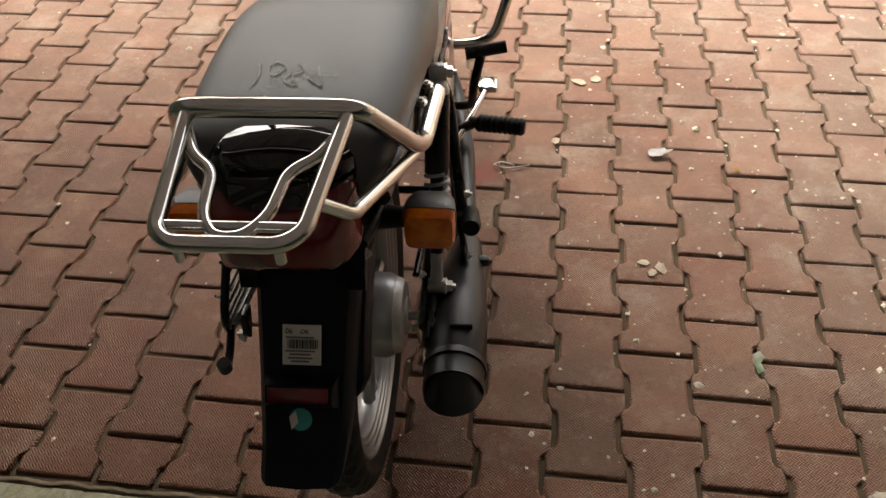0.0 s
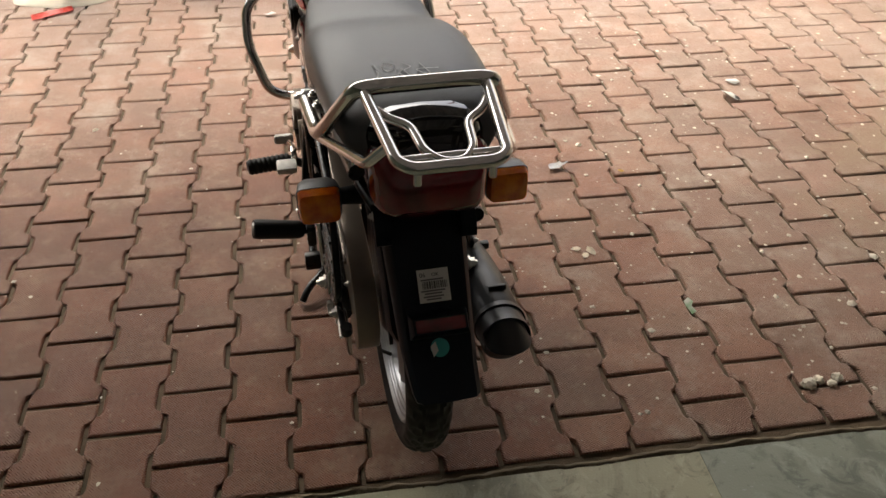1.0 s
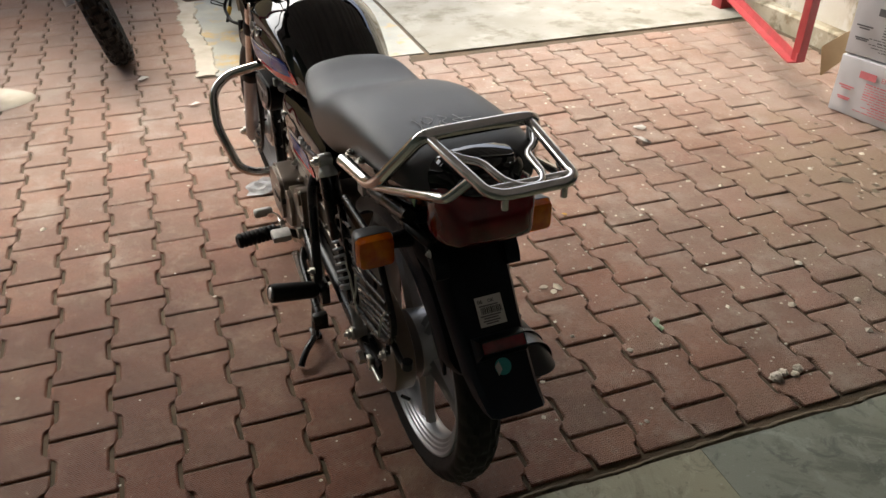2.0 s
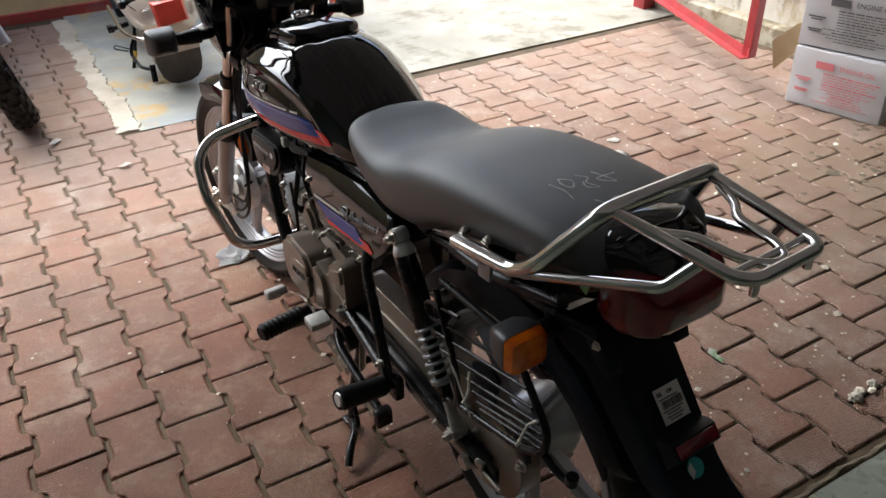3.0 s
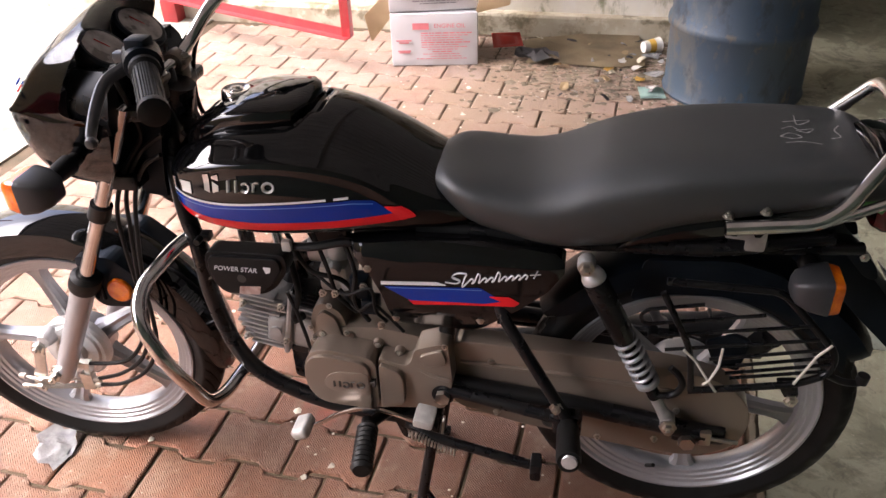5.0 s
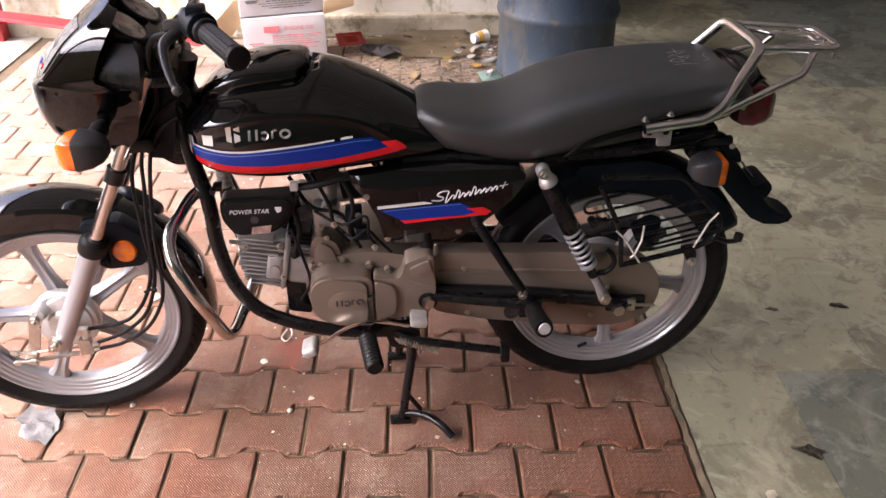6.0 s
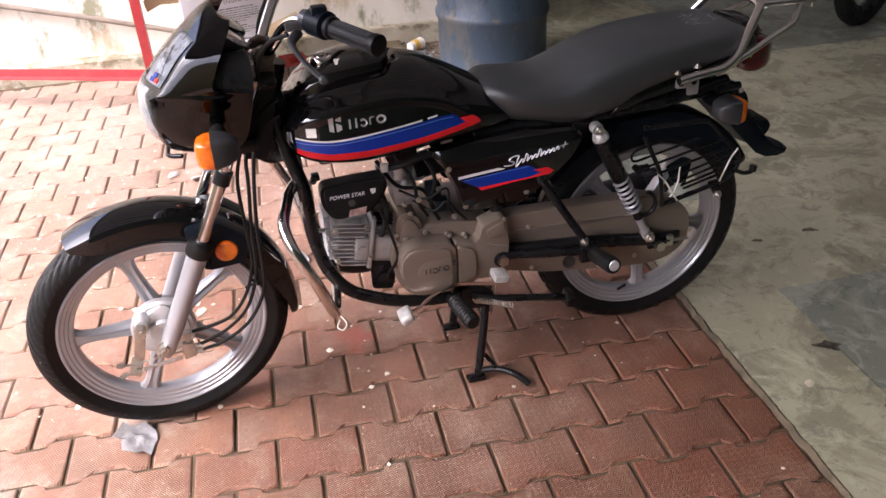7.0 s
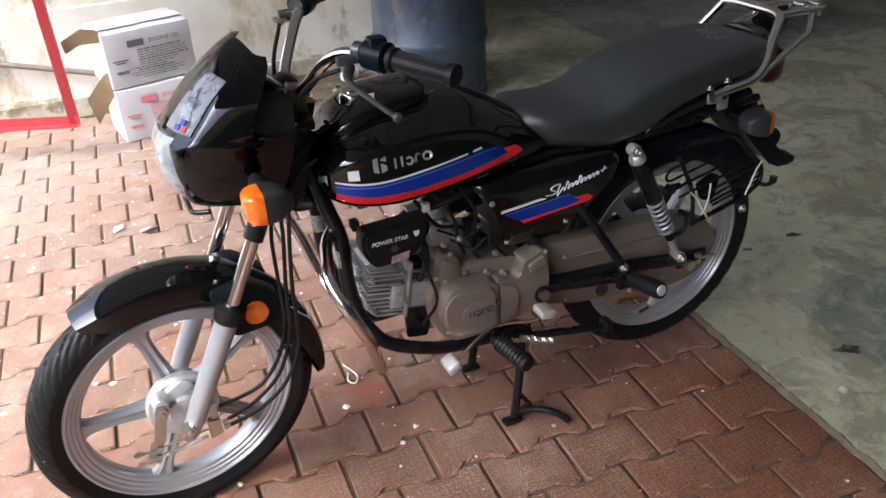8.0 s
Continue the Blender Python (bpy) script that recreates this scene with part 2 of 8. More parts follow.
def clear(name, col, rough=0.05, trans=1.0):
    m = bpy.data.materials.new(name)
    m.use_nodes = True
    b = m.node_tree.nodes["Principled BSDF"]
    b.inputs["Base Color"].default_value = (*col, 1)
    b.inputs["Roughness"].default_value, b.inputs["Transmission Weight"].default_value, b.inputs["IOR"].default_value = rough, trans, 1.45
    return m


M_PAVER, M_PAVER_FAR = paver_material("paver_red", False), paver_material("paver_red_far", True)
M_BED = surf("joint_sand", (0.10, 0.066, 0.036), (0.06, 0.045, 0.024), rough=0.95, scale=9, fine=600, bump=0.9, grime=0.5, grime_col=(0.17, 0.12, 0.075))
M_EDGE = surf("edge_mortar", (0.13, 0.10, 0.062), (0.075, 0.06, 0.036), rough=0.95, scale=14, fine=260, bump=1.0, grime=0.6, grime_col=(0.24, 0.19, 0.125))
M_DIRT = surf("dirt", (0.22, 0.17, 0.12), (0.3, 0.24, 0.18), rough=0.95, scale=2, fine=90, bump=0.7)
M_INNER = floor_material("inner_concrete", (0.98, 0.96, 0.91))
M_KOTA = floor_material("slate_slab", (0.72, 0.78, 0.87))
M_APRON = streaked("pale_concrete", ((0.27, 0.255, 0.215), (0.23, 0.215, 0.175), (0.13, 0.115, 0.078), (0.31, 0.295, 0.25), (0.16, 0.14, 0.10)), 0.75, 1.0, 2.2)
M_BLUE_SLAB = streaked("paint_stained_concrete", ((0.36, 0.355, 0.305), (0.29, 0.295, 0.265), (0.255, 0.275, 0.275), (0.46, 0.31, 0.10), (0.40, 0.38, 0.32)), 0.7, 1.0, 2.0)
M_CEMENT = surf("cement_smear", (0.50, 0.455, 0.37), (0.38, 0.335, 0.26), rough=0.9, scale=7, fine=180, bump=0.9)
M_WHITEWASH = surf("whitewash", (0.5, 0.47, 0.4), (0.41, 0.37, 0.29), rough=0.85, scale=2.6, fine=60, bump=0.5, grime=0.6, grime_col=(0.26, 0.21, 0.12))
M_STAINED_WALL = streaked("stained_whitewash", ((0.62, 0.59, 0.51), (0.54, 0.50, 0.41), (0.38, 0.31, 0.19), (0.16, 0.165, 0.08), (0.6, 0.575, 0.52)), 0.88, 0.5, 3.0)
M_YELLOW_WALL = surf("yellow_wall", (0.74, 0.6, 0.3), (0.64, 0.52, 0.27), rough=0.85, scale=3, fine=80, bump=0.4, grime=0.4)
M_DARK_WALL = surf("dark_green_wall", (0.2, 0.26, 0.21), (0.16, 0.21, 0.17), rough=0.6, scale=2, fine=80, bump=0.2)
M_ROOF = surf("roof_sheet", (0.2, 0.19, 0.175), (0.16, 0.15, 0.14), rough=0.6, scale=2, fine=60, bump=0.2)
M_RED_STEEL = surf("red_oxide_paint", (0.33, 0.022, 0.026), (0.27, 0.022, 0.024), rough=0.45, scale=14, fine=120, bump=0.15, grime=0.35, grime_col=(0.2, 0.09, 0.065))
M_RED_BAND = surf("red_wall_band", (0.42, 0.06, 0.05), (0.34, 0.07, 0.05), rough=0.7, scale=8, fine=120, bump=0.2, grime=0.4)
M_CARTON = surf("white_carton", (0.58, 0.575, 0.585), (0.5, 0.495, 0.5), rough=0.75, scale=6, fine=300, bump=0.12, grime=0.25, grime_col=(0.4, 0.35, 0.28))
M_KRAFT = surf("kraft_card", (0.47, 0.35, 0.2), (0.4, 0.29, 0.16), rough=0.85, scale=8, fine=300, bump=0.2)
# near-black: paints the shade in gaps, notches and holes; also plain black marks
M_DARK_FILL = surf("dark_gap", (0.04, 0.035, 0.03), rough=0.6)
M_INK_RED = surf("red_ink", (0.72, 0.22, 0.24), rough=0.7)
M_INK_GREY = surf("grey_ink", (0.15, 0.145, 0.15), rough=0.7)
M_DRUM = streaked("weathered_blue_drum", ((0.034, 0.056, 0.085), (0.044, 0.066, 0.09), (0.09, 0.092, 0.086), (0.02, 0.026, 0.035), (0.034, 0.068, 0.115), (0.12, 0.098, 0.068)), 0.5, 0.55, 5.0)
M_BLACK_GLOSS = surf("black_gloss_paint", (0.003, 0.003, 0.0035), (0.0035, 0.0035, 0.0035), rough=0.04, rough_var=0.02, scale=3, coat=0.15, spec=0.45)
M_BLACK_SATIN = surf("black_satin_paint", (0.005, 0.005, 0.006), (0.008, 0.008, 0.008), rough=0.28, scale=20, fine=500, bump=0.03, spec=0.3)
M_BLACK_PLASTIC = surf("black_plastic", (0.005, 0.0075, 0.011), (0.007, 0.010, 0.014), rough=0.36, scale=15, fine=900, bump=0.15, spec=0.12)
M_COVER = surf("neutral_black_plastic", (0.0065, 0.0065, 0.0068), (0.009, 0.009, 0.0092), rough=0.36, scale=15, fine=900, bump=0.15, spec=0.15)
M_RUBBER = surf("rubber", (0.005, 0.005, 0.005), (0.008, 0.008, 0.0075), rough=0.5, scale=25, fine=500, bump=0.2, grime=0.2, grime_col=(0.03, 0.026, 0.022), spec=0.22)
M_SEAT = surf("seat_vinyl", (0.021, 0.0245, 0.0255), (0.026, 0.030, 0.0315), rough=0.47, scale=5, fine=1100, bump=0.25, rough_var=0.06, spec=0.95)
M_CHROME = surf("chrome", (0.72, 0.70, 0.68), (0.62, 0.60, 0.58), metal=1.0, rough=0.13, rough_var=0.06, scale=25, fine=400, bump=0.02)
M_ZINC = surf("zinc_bolt", (0.6, 0.58, 0.52), (0.48, 0.46, 0.42), metal=1.0, rough=0.32, scale=60)
M_SILVER = surf("silver_wheel_paint", (0.41, 0.415, 0.43), (0.36, 0.365, 0.38), metal=0.55, rough=0.34, scale=10, fine=700, bump=0.04)
M_CAST = surf("cast_aluminium", (0.66, 0.66, 0.655), (0.56, 0.56, 0.555), metal=0.6, rough=0.36, scale=30, fine=900, bump=0.3, grime=0.3, grime_col=(0.18, 0.16, 0.14))
M_ENGINE = surf("grey_brown_engine_paint", (0.215, 0.175, 0.138), (0.204, 0.166, 0.131), metal=0.4, rough=0.30, rough_var=0.05, scale=6, fine=700, bump=0.03)
M_MUFFLER = surf("matt_black_heat_paint", (0.008, 0.009, 0.010), (0.012, 0.0125, 0.0135), rough=0.42, scale=12, fine=700, bump=0.12, spec=0.45)
M_AMBER = surf("amber_lens", (0.95, 0.24, 0.004), (0.66, 0.10, 0.002), rough=0.08, coat=0.5, scale=32, fine=120, bump=0.8)
M_AMBER.node_tree.nodes["Principled BSDF"].inputs["Transmission Weight"].default_value = 0.15
M_AMBER.node_tree.nodes["Principled BSDF"].inputs["Subsurface Weight"].default_value = 0.15
M_AMBER.node_tree.nodes["Principled BSDF"].inputs["Subsurface Radius"].default_value = (0.05, 0.02, 0.004)
M_RED_LENS = surf("red_lens", (0.15, 0.004, 0.008), (0.07, 0.003, 0.005), rough=0.06, coat=0.3, spec=0.5, scale=22)
M_SKY_DECAL = surf("pale_blue_decal", (0.12, 0.26, 0.6), rough=0.15, coat=0.3)
M_HEAD = surf("dull_cast_head", (0.40, 0.385, 0.37), (0.33, 0.32, 0.31), metal=0.45, rough=0.42, scale=30, fine=900, bump=0.3, grime=0.4, grime_col=(0.2, 0.18, 0.16))
M_LAMP_BODY = surf("grained_lamp_plastic", (0.02, 0.021, 0.023), (0.028, 0.029, 0.031), rough=0.42, scale=15, fine=900, bump=0.12, spec=0.6)
M_BLUE_DECAL = surf("blue_decal", (0.006, 0.03, 0.26), (0.005, 0.025, 0.22), rough=0.12, coat=0.15, scale=5, spec=0.35)
M_RED_DECAL = surf("red_decal", (0.7, 0.015, 0.02), rough=0.12, coat=0.15, spec=0.35)
M_WHITE_DECAL = surf("white_decal", (0.72, 0.72, 0.74), rough=0.15, coat=0.6)
M_EMBLEM = surf("silver_emblem", (0.7, 0.68, 0.66), metal=0.8, rough=0.3)
M_PAPER = surf("paper_label", (0.68, 0.66, 0.62), (0.6, 0.58, 0.54), rough=0.7)
M_INK = surf("black_ink", (0.04, 0.04, 0.04), rough=0.7)
M_TEAL = surf("teal_sticker", (0.05, 0.36, 0.34), rough=0.4)
M_GREEN_STICKER = surf("green_sticker", (0.1, 0.35, 0.08), rough=0.4)
M_CHALK = surf("chalk_mark", (0.42, 0.42, 0.40), (0.24, 0.24, 0.23), rough=0.5, scale=90, spec=0.5)
M_TIE = surf("zip_tie", (0.7, 0.68, 0.6), rough=0.5)
M_FLAKE = surf("plaster_flake", (0.66, 0.61, 0.5), (0.5, 0.45, 0.36), rough=0.9, scale=30, fine=300, bump=0.5, rand=0.25, island=True)
M_MINT = surf("mint_paper", (0.45, 0.62, 0.56), rough=0.8)
M_RED_PLASTIC = surf("red_plastic", (0.6, 0.05, 0.03), rough=0.35)
M_YELLOW_PRINT = surf("yellow_print", (0.62, 0.38, 0.06), rough=0.5)
M_RAG = surf("dark_rag", (0.06, 0.055, 0.055), (0.09, 0.085, 0.08), rough=0.95, scale=20, bump=0.5)
M_BAG = surf("crumpled_film", (0.5, 0.5, 0.49), (0.36, 0.36, 0.36), rough=0.15, scale=40, fine=120, bump=0.7, coat=0.6)
M_GREY_BODY = surf("silver_body_paint", (0.6, 0.55, 0.47), (0.52, 0.47, 0.4), metal=0.1, rough=0.35, coat=0.5)
M_GLASS = clear("headlight_glass", (0.95, 0.97, 1.0), 0.06)
M_DIAL = surf("dial_face", (0.16, 0.145, 0.135), (0.42, 0.38, 0.35), rough=0.3, coat=1.0, scale=40)
M_LAMP = surf("filmed_lamp_glass", (0.36, 0.385, 0.41), (0.16, 0.18, 0.20), rough=0.1, coat=1.0, metal=0.4, scale=38, fine=90, bump=0.7)
# visor film: sky reflection put into the colour as pale and dark streaks
M_FILM_STREAKS = streaked("film_sky_streaks", ((0.30, 0.32, 0.34), (0.42, 0.44, 0.46), (0.03, 0.03, 0.035), (0.55, 0.57, 0.6), (0.02, 0.02, 0.022)), 0.10, 0.18, 26.0)
M_PAD = surf("knurled_pad", (0.52, 0.51, 0.48), (0.42, 0.41, 0.39), rough=0.42, metal=0.4, scale=60, fine=700, bump=0.6)
M_LABEL = surf("worn_label", (0.34, 0.33, 0.31), (0.14, 0.13, 0.12), rough=0.5, scale=120, fine=300)
M_CLAMP = surf("dull_bronze_casting", (0.20, 0.165, 0.13), (0.13, 0.105, 0.08), metal=0.5, rough=0.4, scale=40, fine=200, bump=0.2)
M_LEVER = surf("grey_lever_paint", (0.075, 0.075, 0.078), (0.05, 0.05, 0.052), metal=0.4, rough=0.35, scale=30)
M_TAG = surf("foil_tag", (0.5, 0.4, 0.36), (0.3, 0.18, 0.16), metal=0.4, rough=0.4, scale=60)
M_GREY_CASE = surf("dull_silver_case", (0.34, 0.29, 0.24), (0.24, 0.21, 0.175), metal=0.2, rough=0.5, scale=14, fine=300, bump=0.2)
M_DUST_TYRE = surf("dusty_tyre", (0.085, 0.072, 0.06), (0.05, 0.045, 0.04), rough=0.85, scale=14, fine=300, bump=0.4)
M_GRIMY = streaked("grimy_plaster", ((0.42, 0.38, 0.29), (0.3, 0.26, 0.18), (0.18, 0.14, 0.08), (0.13, 0.11, 0.065), (0.46, 0.42, 0.33)), 0.9, 1.0, 4.0)
M_CORNER = surf("corner_dirt", (0.13, 0.1, 0.065), (0.2, 0.165, 0.115), rough=0.95, scale=9, fine=300, bump=0.6, rand=0.3, island=True)
M_OLD_CARD = surf("old_card", (0.3, 0.235, 0.14), (0.22, 0.17, 0.1), rough=0.9, scale=7, fine=200, bump=0.3, grime=0.7, grime_col=(0.13, 0.1, 0.065))
M_COWL = surf("wrapped_black_gloss", (0.0015, 0.0015, 0.002), (0.002, 0.002, 0.002), rough=0.04, rough_var=0.03, scale=3, coat=0.6, spec=0.5)
# colour of the floor pits, their inner shade painted on
M_PIT_SHADE = surf("pit_shade", (0.06, 0.052, 0.035), (0.14, 0.125, 0.09), rough=0.95, scale=40, fine=300, bump=0.8)


# ---- mesh helpers ----
def link_mesh(name, bm, mat, smooth=38):
    me = bpy.data.meshes.new(name)
    bmesh.ops.recalc_face_normals(bm, faces=bm.faces)
    bm.to_mesh(me)
    bm.free()
    for p in me.polygons:
        p.use_smooth = True
    me.set_sharp_from_angle(angle=radians(smooth))
    me.materials.append(mat)
    return new(name, me)


def part(name, bm, mat, parent, label="", smooth=38):
    ob = link_mesh(name, bm, mat, smooth)
    ob.parent = parent
    if label:
        ob["label"] = label
    return ob


def thing(name, bm, mat, label, category, group="", kind="", smooth=38, at=None):
    ob = link_mesh(name, bm, mat, smooth)
    if at is not None:
        ob.matrix_world = at
    return tagged(ob, label, category, group, kind)


def holder(name, m, label, category, group=""):
    ob = new(name)
    ob.empty_display_size = 0.1
    ob.matrix_world = m
    return tagged(ob, label, category, group)


def rings_into(bm, rings, closed=True, caps=True):
    """Skin a row of rings with the same number of points."""
    vs = [[bm.verts.new(p) for p in r] for r in rings]
    k = len(rings[0])
    for a, b in zip(vs, vs[1:]):
        for i in range(k if closed else k - 1):
            j = (i + 1) % k
            bm.faces.new((a[i], a[j], b[j], b[i]))
    if caps and closed:
        bm.faces.new(vs[0])
        bm.faces.new(list(reversed(vs[-1])))
    return bm


def loft(rings, closed=True, caps=True):
    return rings_into(bmesh.new(), rings, closed, caps)


def rounded(points, fillet=0.03, steps=5):
    """A polyline with its corners rounded off."""
    ps = [Vector(p) for p in points]
    out = [ps[0]]
    for a, b, c in zip(ps, ps[1:], ps[2:]):
        d = min(fillet, (a - b).length * 0.48, (c - b).length * 0.48)
        s, e = b + (a - b).normalized() * d, b + (c - b).normalized() * d
        for i in range(steps + 1):
            t = i / steps
            out.append(s.lerp(b, t).lerp(b.lerp(e, t), t))
    return out + [ps[-1]]


def spline(points, n=8):
    """A smooth curve through points."""
    ps = [Vector(p) for p in points]
    ps = [ps[0] * 2 - ps[1]] + ps + [ps[-1] * 2 - ps[-2]]
    out = []
    for a, b, c, d in zip(ps, ps[1:], ps[2:], ps[3:]):
        for i in range(n):
            t = i / n
            out.append(0.5 * (2 * b + (c - a) * t + (2 * a - 5 * b + 4 * c - d) * t * t + (3 * b - a - 3 * c + d) * t ** 3))
    return out + [ps[-2]]


def tube_into(bm, path, r, k=10, flat=1.0):
    """Sweep a circle of radius r (or of a radius for each point) along a path."""
    path = [Vector(p) for p in path]
    path = [p for i, p in enumerate(path) if i == 0 or (p - path[i - 1]).length > 1e-5]
    rs = list(r) if isinstance(r, (list, tuple)) else [r] * len(path)
    t = (path[1] - path[0]).normalized()
    side = t.orthogonal().normalized()
    rings = []
    for i, p in enumerate(path):
        t = ((path[i + 1] - p).normalized() if i + 1 < len(path) else Vector()) + ((p - path[i - 1]).normalized() if i else Vector())
        t.normalize()
        side = (side - t * side.dot(t)).normalized()
        up = t.cross(side)
        q = rs[min(i, len(rs) - 1)]
        rings.append([p + side * math.cos(2 * math.pi * a / k) * q + up * math.sin(2 * math.pi * a / k) * q * flat for a in range(k)])
    return rings_into(bm, rings)


def tube(points, r, fillet=0.03, k=10, smooth=False):
    return tube_into(bmesh.new(), spline(points) if smooth else rounded(points, fillet), r, k)


def rod_into(bm, a, b, r0, r1=None, k=14):
    r1 = r0 if r1 is None else r1
    return tube_into(bm, [a, b], [r0, r1], k)


def rod(a, b, r0, r1=None, k=14):
    return rod_into(bmesh.new(), a, b, r0, r1, k)


def lathe_into(bm, profile, centre, axis="y", n=48, closed=False):
    """Turn (radius, along) points about an axis through centre."""
    c = Vector(centre)
    rings = []
    for i in range(n):
        a = 2 * math.pi * i / n
        ring = []
        for r, h in profile:
            if axis == "y":
                ring.append(c + Vector((r * math.cos(a), h, r * math.sin(a))))
            elif axis == "x":
                ring.append(c + Vector((h, r * math.cos(a), r * math.sin(a))))
            else:
                ring.append(c + Vector((r * math.cos(a), r * math.sin(a), h)))
        rings.append([bm.verts.new(p) for p in ring])
    k = len(profile)
    for i in range(n):
        a, b = rings[i], rings[(i + 1) % n]
        for j in range(k if closed else k - 1):
            q = (j + 1) % k
            bm.faces.new((a[j], a[q], b[q], b[j]))
    if not closed:
        for j in (0, k - 1):
            if profile[j][0] > 1e-4:
                bm.faces.new([r[j] for r in rings])
    bmesh.ops.remove_doubles(bm, verts=bm.verts, dist=1e-6)
    return bm


def lathe(profile, centre=(0, 0, 0), axis="y", n=48, closed=False):
    return lathe_into(bmesh.new(), profile, centre, axis, n, closed)


def block(centre, size, bevel=0.004, seg=2, turn=None):
    bm = bmesh.new()
    bmesh.ops.create_cube(bm, size=1.0)
    bmesh.ops.scale(bm, vec=size, verts=bm.verts)
    if bevel:
        bmesh.ops.bevel(bm, geom=bm.edges[:], offset=bevel, segments=seg, affect="EDGES", profile=0.6)
    m = Matrix.Translation(centre) @ (turn or Matrix())
    bmesh.ops.transform(bm, matrix=m, verts=bm.verts)
    return bm


def plate(outline, v0, v1, bevel=0.003, seg=2):
    """An outline in the (x, z) plane given depth from y = v0 to v1, with rounded edges."""
    bm = bmesh.new()
    a = [bm.verts.new((x, v0, z)) for x, z in outline]
    b = [bm.verts.new((x, v1, z)) for x, z in outline]
    bm.faces.new(a)
    bm.faces.new(list(reversed(b)))
    for i in range(len(a)):
        j = (i + 1) % len(a)
        bm.faces.new((a[j], a[i], b[i], b[j]))
    bmesh.ops.recalc_face_normals(bm, faces=bm.faces)
    if bevel:
        bmesh.ops.bevel(bm, geom=bm.edges[:], offset=bevel, segments=seg, affect="EDGES", profile=0.6, clamp_overlap=True)
    return bm


def soft_outline(points, fillet=0.01, steps=3):
    """A closed outline with rounded corners, as (x, z) pairs."""
    ps = [Vector((x, z)) for x, z in points]
    out, k = [], len(ps)
    for i in range(k):
        a, b, c = ps[i - 1], ps[i], ps[(i + 1) % k]
        d = min(fillet, (a - b).length * 0.45, (c - b).length * 0.45)
        s, e = b + (a - b).normalized() * d, b + (c - b).normalized() * d
        for j in range(steps + 1):
            t = j / steps
            out.append(tuple(s.lerp(b, t).lerp(b.lerp(e, t), t)))
    return out


def merge(*bms):
    out = bmesh.new()
    for b in bms:
        me = bpy.data.meshes.new("tmp")
        b.to_mesh(me)
        b.free()
        out.from_mesh(me)
        bpy.data.meshes.remove(me)
    return out


def moved(bm, m):
    bmesh.ops.transform(bm, matrix=m, verts=bm.verts)
    return bm


def curve_at(table, x):
    """A value read off a table of (x, value) pairs, smoothly."""
    if x <= table[0][0]:
        return table[0][1]
    for (a, p), (b, q) in zip(table, table[1:]):
        if x <= b:
            i = table.index((a, p))
            m0 = (q - table[i - 1][1]) / (b - table[i - 1][0]) if i else (q - p) / (b - a)
            m1 = (table[i + 2][1] - p) / (table[i + 2][0] - a) if i + 2 < len(table) else (q - p) / (b - a)
            t, h = (x - a) / (b - a), b - a
            return (2 * t ** 3 - 3 * t * t + 1) * p + (t ** 3 - 2 * t * t + t) * h * m0 + (3 * t * t - 2 * t ** 3) * q + (t ** 3 - t * t) * h * m1
    return table[-1][1]


def lettering(name, text, size, m, mat, parent, shear=0.0, depth=0.0006):
    cu = bpy.data.curves.new(name, "FONT")
    cu.body, cu.size, cu.extrude, cu.shear = text, size, depth, shear
    tmp = new(name, cu)
    bpy.context.view_layer.update()
    me = bpy.data.meshes.new_from_object(tmp.evaluated_get(bpy.context.evaluated_depsgraph_get()))
    bpy.data.objects.remove(tmp)
    me.transform(m)
    me.materials.clear()
    me.materials.append(mat)
    ob = new(name, me)
    ob.parent = parent
    return ob


# ---- structure ----
def structure(name, bm, mat, label, category):
    return thing(name, bm, mat, label, category, kind="structure")


def slab(x0, x1, y0, y1, z0, z1, bevel=0.0):
    return block(((x0 + x1) / 2, (y0 + y1) / 2, (z0 + z1) / 2), (x1 - x0, y1 - y0, z1 - z0), bevel, 1)


EDGE_Y, FAR_Y, WALL_X = 0.655, 3.36, 2.62
structure("ground", slab(-90, 90, -90, 90, -0.30, -0.20), M_DIRT, "bare brown earth around the yard", "ground")
paving = structure("pavement", slab(-6, WALL_X, EDGE_Y - 0.004, 5.4, -0.20, -0.0075), M_BED, "red dumbbell-shaped interlocking paving with sandy joints", "paving")
floor = structure("floor", slab(-6, 4.4, -7, EDGE_Y - 0.004, -0.20, -0.0015), M_INNER, "worn grey concrete floor of the dim workshop", "floor")
for x0, x1, y0, y1, mat in ((-6, -1.62, -2.2, 0.651, M_KOTA), (-1.617, -0.277, -0.6, 0.368, M_KOTA), (-1.617, -0.277, 0.371, 0.651, M_INNER), (-0.274, 0.308, -0.6, 0.104, M_INNER), (-0.274, 0.308, 0.107, 0.651, M_INNER), (0.311, 0.88, -0.6, 0.30, M_INNER), (0.883, 1.5, -0.6, 0.30, M_INNER), (0.311, 1.5, 0.303, 0.651, M_KOTA), (1.503, 4.4, -0.6, 0.5, M_INNER),
                            (-1.617, 0.02, -2.2, -0.603, M_INNER), (0.023, 1.7, -2.2, -0.603, M_INNER), (1.703, 4.4, -2.2, -0.603, M_KOTA), (-6, -0.8, -7, -2.203, M_INNER), (-0.797, 4.4, -7, -2.203, M_INNER)):
    part("floor_slab", slab(x0, x1, y0, y1, -0.008, 0.0, 0.0), mat, floor)
apron = structure("apron", slab(0.585, WALL_X, FAR_Y, 9.6, -0.20, 0.002), M_APRON, "pale stained concrete apron with damp patches", "concrete")
